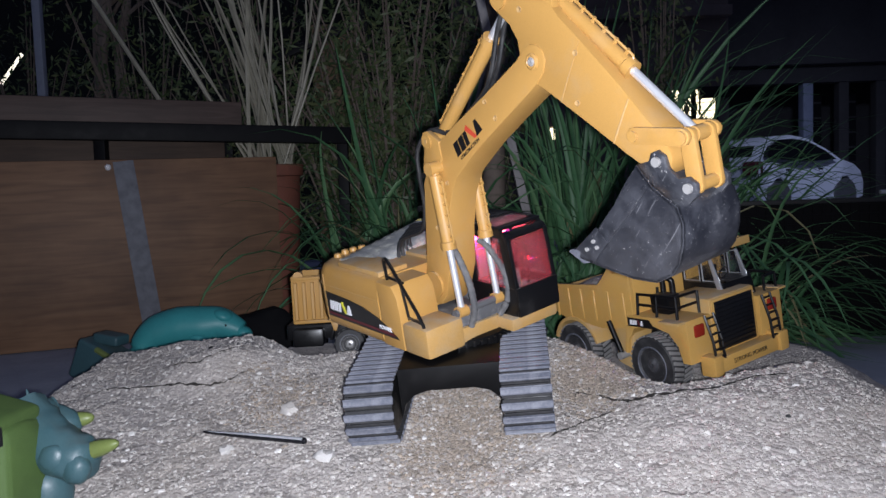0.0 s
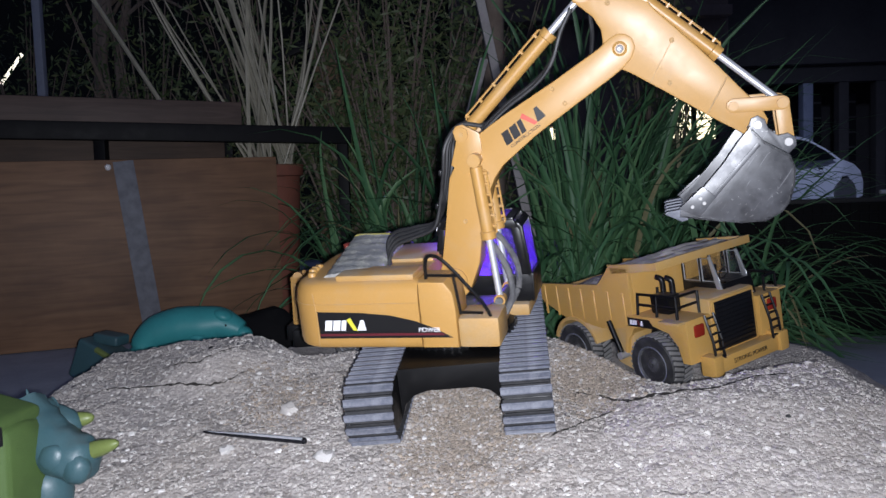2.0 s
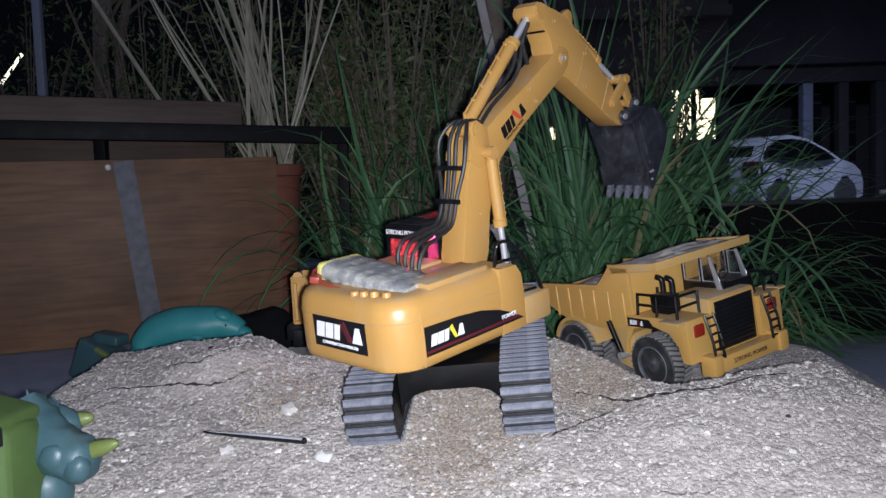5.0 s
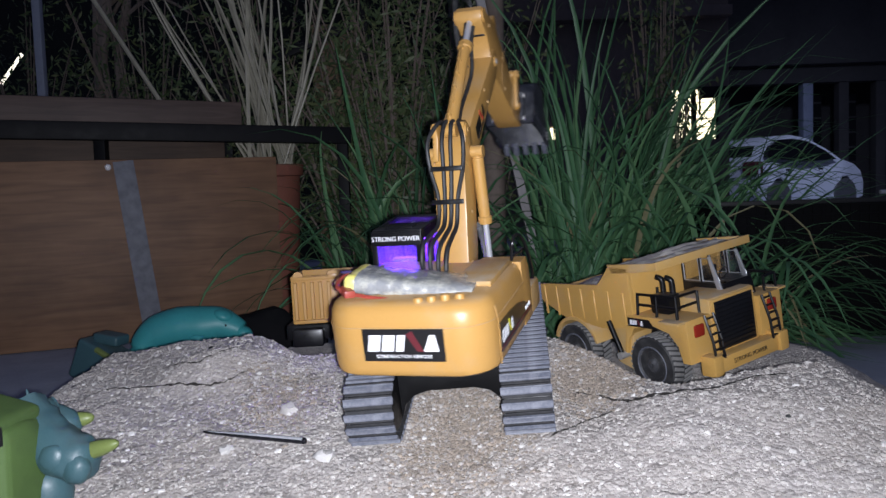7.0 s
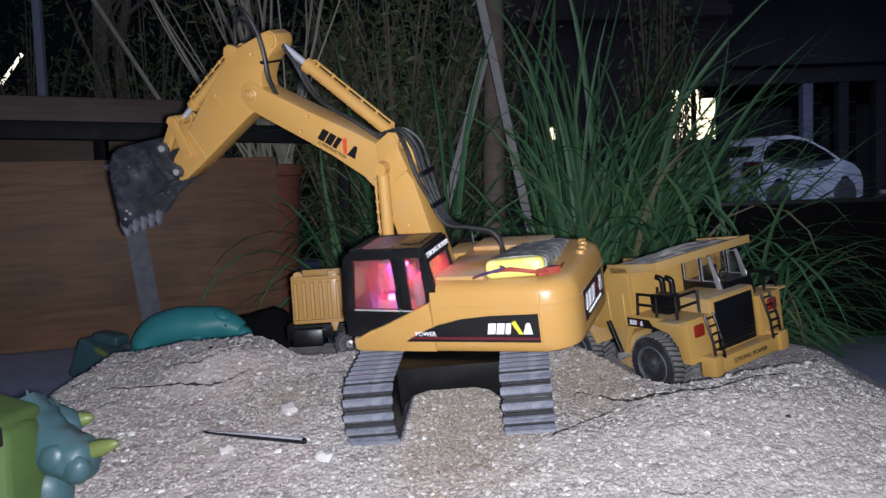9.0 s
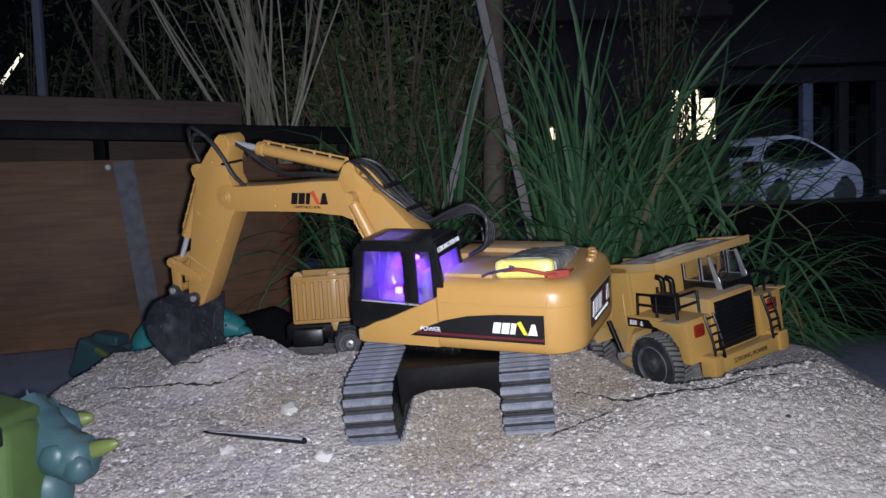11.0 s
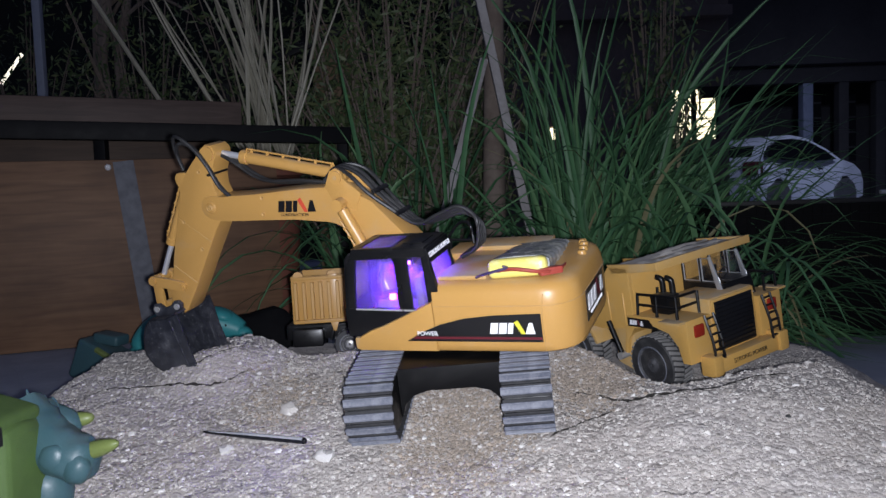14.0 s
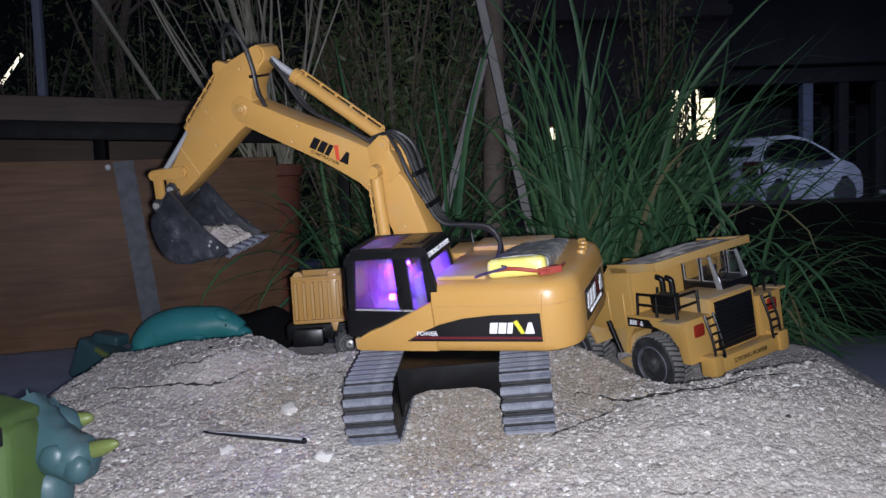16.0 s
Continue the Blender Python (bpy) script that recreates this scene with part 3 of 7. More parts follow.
def upper_body():
    bm = bmesh.new()
    plan = rounded_plan(-0.152, -0.0150, 0.079, 0.034)
    lay = [(0.066, 0.955), (0.068, 0.985), (0.074, 1.0), (0.112, 1.0), (0.1225, 0.985), (0.1295, 0.945), (0.1325, 0.88), (0.1335, 0.80)]
    rings = []
    for z, s in lay:
        c = -0.075
        rings.append([bm.verts.new((min(c + (x - c) * (s if x < c else 1), -0.0150), y * s, z)) for x, y in plan])
    k = len(plan)
    for a, b in zip(rings, rings[1:]):
        for i in range(k):
            bm.faces.new((a[i], a[(i + 1) % k], b[(i + 1) % k], b[i]))
    bm.faces.new(rings[0])
    bm.faces.new(rings[-1][::-1])
    body = part("upper_body", bm, YELLOW, excavator, "yellow rounded engine housing with black badges")
    bm = prism([(-0.0142, 0.066), (0.0215, 0.066), (0.0215, 0.104), (0.0195, 0.121), (0.012, 0.1315), (-0.0142, 0.1325)], -0.079, -0.032, 0.003)
    part("side_tank", bm, YELLOW, body)
    bm = bmesh.new()
    add_box(bm, (0.042, -0.0565, 0.081), (0.040, 0.045, 0.030), 0.004)
    add_box(bm, (0.020, -0.010, 0.0735), (0.070, 0.052, 0.015), 0.002)
    add_box(bm, (0.030, 0.046, 0.0725), (0.092, 0.062, 0.013), 0.003)
    part("front_deck", bm, YELLOW_DUSTY, body, "dusty yellow front deck")
    bm = prism([(-0.0142, 0.066), (0.0700, 0.066), (0.0735, 0.0695), (0.068, 0.081), (0.055, 0.0875), (0.040, 0.0925), (0.009, 0.1060), (-0.0142, 0.1165)], 0.0680, 0.0795, 0.003)
    part("cab_skirt", bm, YELLOW, body)
    bm = bmesh.new()
    add_box(bm, (0.022, -0.006, 0.084), (0.055, 0.046, 0.012), 0.004)
    add_box(bm, (-0.004, -0.030, 0.098), (0.022, 0.006, 0.040), 0.002)
    add_box(bm, (-0.004, 0.019, 0.098), (0.022, 0.005, 0.040), 0.002)
    add_tube(bm, [(0.055, -0.038, 0.0985), (0.055, 0.027, 0.0985)], 0.004, 10)
    add_box(bm, (0.052, -0.006, 0.090), (0.012, 0.064, 0.014), 0.003)
    part("boom_cradle", bm, worn("grey_cradle", (0.09, 0.09, 0.095), (0.26, 0.25, 0.24), 0.6, scale=60), body, "dusty grey boom mounting cradle")
    # raised lid, ledges and knobs on top of the housing
    bm = bmesh.new()
    add_box(bm, (-0.060, -0.052, 0.1350), (0.080, 0.036, 0.006), 0.002)
    add_box(bm, (-0.042, 0.030, 0.1350), (0.050, 0.070, 0.004), 0.0015)
    part("engine_hood", bm, YELLOW_DUSTY, body)
    knob = None
    for x, y, h in ((-0.133, -0.050, 1.0), (-0.137, -0.038, 1.15), (-0.139, -0.026, 1.0), (-0.140, -0.014, 0.8), (-0.018, 0.038, 0.8)):
        m = pose(x, y, 0.1325) @ Matrix.Diagonal((1, 1, h, 1))
        if knob is None:
            knob = part("knob", lathe([(0.0044, -0.004), (0.0044, 0.0030), (0.0036, 0.0046), (0.0012, 0.0052)], 16, "z"), YELLOW, body, "", m).data
        else:
            ob = new("knob", knob)
            ob.parent, ob.matrix_basis = body, m
    # joint lines of the moulding
    ring = [(x, y) for x, y in rounded_plan(-0.1523, -0.0150, 0.0793, 0.034)]
    part("seam", tube([(x, y, 0.1118) for x, y in ring], 0.00045, 5), YELLOW_DUSTY, body)
    for q in (1, -1):
        part("seam", tube([(-0.1215, q * 0.0791, 0.068), (-0.1205, q * 0.0793, 0.100), (-0.1215, q * 0.0791, 0.112), (-0.123, q * 0.0778, 0.1225)], 0.00045, 5), YELLOW_DUSTY, body)
    # side badges: black sweep with a dark red line
    sweep = [(-0.1195, 0.0770), (0.0165, 0.0770), (0.000, 0.0860), (-0.020, 0.0940), (-0.045, 0.1000), (-0.075, 0.1030), (-0.1195, 0.1045)]
    for s in (1, -1):
        w = 0.0792 * s
        part("badge", prism(sweep, w, w + 0.0006 * s), DECAL, body, "black swept side badge", None, 0)
        part("badge_line", prism([(-0.1193, 0.0795), (0.010, 0.0795), (0.006, 0.0820), (-0.1193, 0.0820)], w + 0.0006 * s, w + 0.0009 * s), DARK_RED, body, "", None, 0)
        logo_shapes(body, sign_pose((-0.0915, w + 0.0007 * s, 0.0905), (-s, 0, 0), (0, 0, 1)), 0.043, 0.0105, WHITE, DECAL_LIME)
        part("lettering", lettering("POWER", 0.0062), WHITE, body, "white word POWER", sign_pose((-0.006, w + 0.0008 * s, 0.0848), (-s, 0, 0), (0, 0, 1)), 0)
    part("rear_badge", box((-0.1522, 0, 0.0963), (0.0012, 0.076, 0.030), 0.0005), DECAL, body, "black rear badge", None, 0)
    rp = sign_pose((-0.1530, 0, 0.0985), (0, -1, 0), (0, 0, 1))
    logo_shapes(body, rp, 0.066, 0.0150, WHITE, DARK_RED)
    part("lettering", lettering("CONSTRUCTION VEHICLES", 0.0042), WHITE, body, "small white words", sign_pose((-0.1531, 0, 0.0862), (0, -1, 0), (0, 0, 1)), 0)
    # handrail on the tank and step
    bm = bmesh.new()
    add_tube(bm, curve_pts([(0.056, -0.073, 0.084), (0.050, -0.075, 0.105), (0.030, -0.076, 0.132), (0.012, -0.075, 0.152), (0.000, -0.072, 0.156), (-0.006, -0.070, 0.150), (-0.008, -0.068, 0.132)]), 0.0017, 8)
    add_tube(bm, [(0.024, -0.070, 0.097), (0.020, -0.072, 0.138)], 0.0015, 8)
    add_tube(bm, [(-0.007, -0.069, 0.136), (0.022, -0.073, 0.136), (0.027, -0.073, 0.136)], 0.0015, 8)
    add_tube(bm, [(0.024, -0.070, 0.099), (0.046, -0.073, 0.099)], 0.0015, 8)
    part("handrail", bm, BLACK, body, "black bent handrail")
    # ribbed hoses that come out of the deck
    for y0, dy in ((-0.022, 0.0), (0.016, 0.006)):
        bm = bmesh.new()
        c = curve_pts([(0.058, y0, 0.082), (0.066, y0 + dy, 0.100), (0.064, y0 + dy, 0.125), (0.052, y0, 0.150), (0.044, y0 - dy, 0.160)], 10)
        add_tube(bm, c, [0.0030 if k % 2 else 0.0036 for k in range(len(c))], 8)
        part("ribbed_hose", bm, RUBBER, body, "black ribbed hose")
    return body


def cab():
    x0, y0, y1 = -0.014, 0.0215, 0.0765
    t = 0.004
    frame_ob = part("cab", box((0.030, 0.049, 0.0815), (0.095, 0.053, 0.003), 0.0008), BLACK, excavator, "black cab with clear windows, lit from inside")
    for ya, yb in ((y0, y0 + t), (y1 - t, y1)):
        for name, o in (("lower_panel", [(-0.0160, 0.0800), (0.0760, 0.0800), (0.0815, 0.0890), (0.0790, 0.1090), (0.0200, 0.1090), (-0.0200, 0.1070)]),
                        ("roof_rail", [(-0.0145, 0.1600), (-0.0130, 0.1675), (0.0640, 0.1675), (0.0700, 0.1585)]),
                        ("pillar", [(-0.0215, 0.1070), (-0.0100, 0.1070), (-0.0090, 0.1600), (-0.0140, 0.1600)]),
                        ("pillar", [(0.0070, 0.1090), (0.0200, 0.1090), (0.0205, 0.1600), (0.0062, 0.1600)]),
                        ("pillar", [(0.0695, 0.1090), (0.0800, 0.1090), (0.0745, 0.1500), (0.0680, 0.1600), (0.0610, 0.1600)])):
            part(name, prism(o, ya, yb, 0.0006), BLACK, frame_ob)
    part("rear_header", box((-0.0150, 0.049, 0.1610), (0.004, 0.055, 0.0145), 0.001, Matrix.Rotation(radians(10), 4, "Y")), BLACK, frame_ob)
    part("rear_panel", box((-0.0195, 0.049, 0.1000), (0.004, 0.055, 0.0400), 0.001), BLACK, frame_ob)
    for y in (0.0245, 0.0735):
        part("rear_pillar", box((-0.0180, y, 0.135), (0.004, 0.006, 0.055), 0.001, Matrix.Rotation(radians(10), 4, "Y")), BLACK, frame_ob)
    part("front_panel", box((0.0795, 0.049, 0.0950), (0.004, 0.055, 0.0300), 0.0015), BLACK, frame_ob)
    part("front_header", box((0.0690, 0.049, 0.1610), (0.005, 0.055, 0.0080), 0.0015, Matrix.Rotation(radians(-40), 4, "Y")), BLACK, frame_ob)
    for y in (0.0240, 0.0740):
        part("front_pillar", box((0.0745, y, 0.133), (0.004, 0.005, 0.055), 0.001, Matrix.Rotation(radians(-7), 4, "Y")), BLACK, frame_ob)
    bm = bmesh.new()
    add_box(bm, (0.0035, 0.049, 0.1680), (0.034, 0.055, 0.004), 0.0016)
    add_box(bm, (0.0600, 0.049, 0.1680), (0.009, 0.055, 0.004), 0.0014)
    for y in (0.0235, 0.0745):
        add_box(bm, (0.038, y, 0.1680), (0.040, 0.004, 0.004), 0.001)
    add_box(bm, (0.0035, 0.049, 0.1700), (0.020, 0.030, 0.002), 0.0008)
    part("roof", bm, BLACK, frame_ob, "dusty black cab roof")
    part("skylight", box((0.038, 0.049, 0.1682), (0.036, 0.048, 0.0022), 0.0004), MILKY, frame_ob, "pale roof window")
    for ya in (y0 + 0.002, y1 - 0.002):
        p1 = part("pane", prism([(0.0205, 0.1095), (0.0690, 0.1095), (0.0620, 0.1595), (0.0208, 0.1595)], ya - 0.0006, ya + 0.0006), GLASS, frame_ob, "clear side window", None, 0)
        p2 = part("pane", prism([(-0.0100, 0.1075), (0.0070, 0.1085), (0.0062, 0.1600), (-0.0090, 0.1600)], ya - 0.0006, ya + 0.0006), GLASS, frame_ob, "clear rear side window", None, 0)
        p1.visible_shadow = p2.visible_shadow = False
    f = part("pane", box((0.0757, 0.049, 0.1335), (0.0012, 0.046, 0.048), 0, Matrix.Rotation(radians(-7), 4, "Y")), GLASS, frame_ob, "clear windscreen", None, 0)
    r = part("pane", box((-0.0178, 0.049, 0.1370), (0.0012, 0.044, 0.036), 0, Matrix.Rotation(radians(10), 4, "Y")), GLASS, frame_ob, "clear rear window", None, 0)
    f.visible_shadow = r.visible_shadow = False
    # seat, console and floor
    bm = bmesh.new()
    add_box(bm, (0.018, 0.050, 0.100), (0.028, 0.030, 0.012), 0.004)
    add_box(bm, (0.004, 0.050, 0.118), (0.009, 0.028, 0.038), 0.004)
    add_box(bm, (0.052, 0.036, 0.096), (0.022, 0.012, 0.020), 0.003)
    add_box(bm, (0.052, 0.066, 0.094), (0.022, 0.008, 0.016), 0.003)
    add_box(bm, (0.033, 0.060, 0.1000), (0.012, 0.010, 0.028), 0.002)
    part("seat", bm, INSIDE, frame_ob, "grey cab seat and levers")
    for a, b in (((0.056, 0.038, 0.103), (0.060, 0.040, 0.124)), ((0.052, 0.063, 0.100), (0.056, 0.062, 0.118))):
        part("lever", tube([a, b], 0.0014, 6), BLACK, frame_ob)
    part("liner", box((0.030, 0.049, 0.0850), (0.085, 0.045, 0.003), 0.001), INSIDE, frame_ob, "grey cab floor")
    # added shield that keeps the drum's upper half from lighting the cab
    bm = bmesh.new()
    add_box(bm, (0.0135, 0.049, 0.1645), (0.024, 0.046, 0.002), 0.0006)
    add_box(bm, (0.0030, 0.049, 0.1585), (0.0025, 0.046, 0.013), 0.0008)
    add_box(bm, (0.0240, 0.049, 0.1590), (0.0025, 0.046, 0.010), 0.0008)
    add_box(bm, (0.0050, 0.049, 0.1562), (0.0030, 0.046, 0.0012), 0)
    add_box(bm, (0.0228, 0.049, 0.1562), (0.0026, 0.046, 0.0012), 0)
    for y in (0.0275, 0.0705):
        add_box(bm, (0.0135, y, 0.1605), (0.022, 0.0025, 0.0090), 0)
    part("lamp_housing", bm, BLACK, frame_ob)
    # added box that blocks the light of the bead's far half
    hood = box((BEAD_AT[0], BEAD_AT[1] - 0.0052, BEAD_AT[2]), (0.0110, 0.0016, 0.0110), 0.0003)
    for q in (-1, 1):
        add_box(hood, (BEAD_AT[0], BEAD_AT[1] - 0.0020, BEAD_AT[2] + q * 0.0046), (0.0110, 0.0070, 0.0014), 0.0003)
        add_box(hood, (BEAD_AT[0] + q * 0.0046, BEAD_AT[1] - 0.0020, BEAD_AT[2]), (0.0014, 0.0070, 0.0092), 0.0003)
    part("lamp_hood", hood, BLACK, frame_ob)
    # roof edge panel with words
    part("lettering", lettering("STRONG POWER", 0.0068), WHITE, frame_ob, "white words STRONG POWER", sign_pose((-0.0178, 0.049, 0.1612), (0, -1, 0), (0.17, 0, 1)), 0)
    # grab rail and mirror on the cab
    part("grab_rail", tube(curve_pts([(0.015, 0.0790, 0.108), (0.018, 0.0800, 0.112), (0.018, 0.0800, 0.128), (0.015, 0.0785, 0.132)]), 0.0009, 6), BLACK, frame_ob)
    part("sill", prism([(-0.010, 0.1060), (0.068, 0.1085), (0.068, 0.1100), (-0.010, 0.1075)], y1, y1 + 0.0012), STEEL, frame_ob, "thin bright window trim", None, 0)
    return frame_ob


def cab_lamp():
    """An added drum in the cab roof swaps the light's colour: one half red, one half violet, turning behind its shield.
    """
    r, w = 0.0075, 0.040
    bm = bmesh.new()
    n = 20
    for k in range(n):
        a, b = 2 * math.pi * k / n, 2 * math.pi * (k + 1) / n
        v = [bm.verts.new((r * math.sin(q), s * w / 2, -r * math.cos(q))) for q, s in ((a, -1), (b, -1), (b, 1), (a, 1))]
        f = bm.faces.new(v)
        mid = (a + b) / 2
        f.material_index = 0 if math.cos(mid) > 0 else 1
    me = bpy.data.meshes.new("cab_lamp")
    bm.to_mesh(me)
    bm.free()
    me.materials.append(GLOW_RED)
    me.materials.append(GLOW_VIOLET)
    ob = new("cab_lamp", me)
    ob.parent = excavator
    return tagged(ob, "added red and violet drum that swaps the cab light's colour")


def dash_lamp():
    """A small bead on the console, one half red and one half violet, turning with the roof drum."""
    r, w, n = 0.0030, 0.006, 16
    bm = bmesh.new()
    for k in range(n):
        a, b = 2 * math.pi * k / n, 2 * math.pi * (k + 1) / n
        f = bm.faces.new([bm.verts.new((q * w / 2, r * math.cos(c), r * math.sin(c))) for c, q in ((a, -1), (b, -1), (b, 1), (a, 1))])
        f.material_index = 0 if math.cos((a + b) / 2) > 0 else 1
    me = bpy.data.meshes.new("dash_lamp")
    bm.to_mesh(me)
    bm.free()
    me.materials.append(GLOW_RED)
    me.materials.append(GLOW_VIOLET)
    ob = new("dash_lamp", me)
    ob.parent = excavator
    return tagged(ob, "small two-coloured lamp bead on the cab console")


def boom_part():
    out = [(0.004, -0.0165), (0.034, -0.0080), (0.069, 0.0120), (0.0985, 0.0240), (0.113, 0.0270), (0.127, 0.0275), (0.168, 0.0180), (0.2117, 0.0040), (0.249, -0.0085), (0.264, -0.0128),
           (0.2755, -0.0138), (0.2850, -0.0105), (0.2895, -0.0040), (0.2895, 0.0035), (0.2855, 0.0100), (0.277, 0.0138), (0.2654, 0.0160), (0.2169, 0.0340), (0.1704, 0.0530), (0.1390, 0.0640),
           (0.118, 0.0690), (0.0859, 0.0640), (0.0476, 0.0430), (0.0074, 0.0215), (-0.010, 0.0165), (-0.0185, 0.006), (-0.0185, -0.006), (-0.011, -0.0150)]
    b = part("boom", prism(out, -0.0165, 0.0165, 0.0020), YELLOW, excavator, "yellow bent boom with black side marks")
    for s in (1, -1):
        part("cheek_plate", prism([(0.100, 0.0500), (0.128, 0.0520), (0.140, 0.0640), (0.1375, 0.0820), (0.132, 0.0868), (0.126, 0.0860), (0.120, 0.0780), (0.098, 0.0690)], s * 0.0120, s * 0.0175, 0.001), YELLOW, b)
        part("pin", tube([(PIN_B[0], s * 0.0160, PIN_B[1]), (PIN_B[0], s * 0.0290, PIN_B[1])], 0.0035, 12), STEEL, b, "steel boom pin")
        part("boss", lathe([(0.0030, s * 0.0160), (0.0068, s * 0.0160), (0.0068, s * 0.0172), (0.0050, s * 0.0182), (0.0045, s * 0.0176)], 22), YELLOW, b, "", pose(BOOM, 0, 0))
        part("pin", lathe([(0.0008, s * 0.0160), (0.0036, s * 0.0160), (0.0036, s * 0.0184), (0.0022, s * 0.0192), (0.0006, s * 0.0188)], 14), STEEL if s < 0 else YELLOW_DUSTY, b, "elbow pin", pose(BOOM, 0, 0))
        part("boss", tube([(0.002, s * 0.0160, 0.002), (0.002, s * 0.0190, 0.002)], 0.0135, 24), YELLOW, b)
        part("boss", tube([(PIN_C[0], s * 0.0160, PIN_C[1]), (PIN_C[0], s * 0.0190, PIN_C[1])], 0.0068, 18), YELLOW, b)
        part("pin", tube([(PIN_C[0], s * 0.0180, PIN_C[1]), (PIN_C[0], s * 0.0198, PIN_C[1])], 0.0022, 10), YELLOW_DUSTY, b)
        for x, z in ((0.060, 0.027), (0.112, 0.036), (0.209, 0.0125), (0.213, 0.030)):
            part("bolt", lathe([(0.0006, s * 0.0160), (0.0022, s * 0.0160), (0.0022, s * 0.0172), (0.0012, s * 0.0166), (0.0006, s * 0.0164)], 10), YELLOW_DUSTY, b, "", pose(x, 0, z))
        d = Vector((0.2117 - 0.168, 0, 0.004 - 0.018)).normalized()
        up = Vector((-d.z, 0, d.x))
        cen = Vector((0.170, s * 0.0168, 0.0335))
        right = d if s < 0 else -d
        logo_shapes(b, sign_pose(cen, right, up), 0.046, 0.0125, DECAL, DECAL_RED)
        part("lettering", lettering("CONSTRUCTION", 0.0044), DECAL, b, "small black word", sign_pose(cen - up * 0.0095 - right * 0.004, right, up), 0)
    # hoses clipped along the back
    for i, y in enumerate((-0.0105, -0.0035, 0.0035, 0.0105)):
        bow = 0.006 if y > 0.006 else (-0.004 if y < -0.006 else 0.0)
        c = curve_pts([(0.146, y * 0.8, 0.0660), (0.134, y * 1.0, 0.0850), (0.112, y * 1.3 + bow, 0.0850), (0.088, y * 1.2 + bow, 0.0720), (0.060, y, 0.0590), (0.034, y * 0.9, 0.0500 + 0.001 * i), (0.014, y * 0.9, 0.0600 + 0.003 * i), (-0.006, y, 0.0720 + 0.004 * i), (-0.026, y, 0.0680 + 0.003 * i), (-0.033, y, 0.0500), (-0.020, y, 0.0330)], 7)
        part("hose", tube(c, 0.0022, 8), HOSE, b, "black hydraulic hose")
    for x, z in ((0.085, 0.0745), (0.055, 0.0590)):
        part("hose_clip", box((x, 0, z), (0.005, 0.034, 0.003), 0.0008, Matrix.Rotation(radians(-30), 4, "Y")), BLACK, b)
    c = curve_pts([(0.140, 0.004, 0.0660), (0.175, 0.006, 0.0590), (0.210, 0.005, 0.0480), (0.235, 0.003, 0.0470), (0.262, 0.004, 0.0560), (0.285, 0.003, 0.060)], 7)
    part("hose", tube(c, 0.0022, 8), HOSE, b)
    part("hose", tube([p + Vector((-0.004, -0.008, -0.002)) for p in c], 0.0022, 8), HOSE, b)
    return b


def stick_part():
    out = [(-0.0630, 0.0190), (-0.0655, 0.0260), (-0.0625, 0.0330), (-0.0560, 0.0360), (-0.0480, 0.0375), (-0.0320, 0.0420), (-0.0140, 0.0460), (0.000, 0.0465), (0.010, 0.0430), (0.0331, 0.0385), (0.0650, 0.0315), (0.085, 0.0268), (0.112, 0.0195), (0.1332, 0.0145),
           (0.1440, 0.0085), (0.1480, 0.0000), (0.1455, -0.0085), (0.1370, -0.0125), (0.110, -0.0135), (0.065, -0.0135), (0.020, -0.0140), (0.004, -0.0160), (-0.008, -0.0140), (-0.0150, -0.0040), (-0.0230, 0.0060), (-0.0357, 0.0125), (-0.048, 0.0142), (-0.0580, 0.0155)]
    s = part("stick", prism(out, -0.0152, 0.0152, 0.0018), YELLOW, excavator, "yellow tapered dipper stick")
    for q in (1, -1):
        part("pin", tube([(STICK, q * 0.0145, 0), (STICK, q * 0.0190, 0)], 0.0042, 12), STEEL, s, "steel bucket pin")
        part("boss", tube([(PIN_T[0], q * 0.0145, PIN_T[1]), (PIN_T[0], q * 0.0172, PIN_T[1])], 0.0085, 20), YELLOW, s)
        for x, z in ((0.036, 0.0275), (0.054, -0.0050), (-0.030, 0.0290)):
            part("bolt", lathe([(0.0006, q * 0.0148), (0.0024, q * 0.0148), (0.0024, q * 0.0159), (0.0013, q * 0.0154), (0.0006, q * 0.0152)], 10), YELLOW_DUSTY, s, "", pose(x, 0, z))
        part("lug", prism([(-0.022, 0.0410), (0.004, 0.0400), (-0.002, 0.0520), (-0.007, 0.0560), (-0.013, 0.0555), (-0.017, 0.0505)], q * 0.0070, q * 0.0150, 0.0012), YELLOW, s)
        part("seam", prism([(0.0350, 0.0370), (0.0358, 0.0370), (0.0395, -0.0130), (0.0387, -0.0130)], q * 0.0150, q * 0.0155, 0), YELLOW_DUSTY, s, "", None, 0)
        part("weld_ridge", tube([(0.094, q * 0.0152, 0.0230), (0.097, q * 0.0152, -0.0125)], 0.0008, 6), YELLOW_DUSTY, s)
    for y, up in ((0.0186, 0.0), (0.0205, 0.006)):
        c = curve_pts([(-0.018, 0.008, 0.052), (-0.034 - up, 0.012, 0.064 + up), (-0.050 - up, y, 0.060 + up), (-0.054, y, 0.042), (-0.044, y, 0.018), (-0.030, y - 0.002, -0.002), (-0.020, 0.010, -0.020)], 7)
        part("hose", tube(c, 0.0021, 8), HOSE, s, "black hose looped past the stick's head")
    part("hose_band", box((-0.036, 0.004, 0.0135), (0.004, 0.034, 0.003), 0.0008, Matrix.Rotation(radians(-50), 4, "Y")), BLACK, s)
    return s


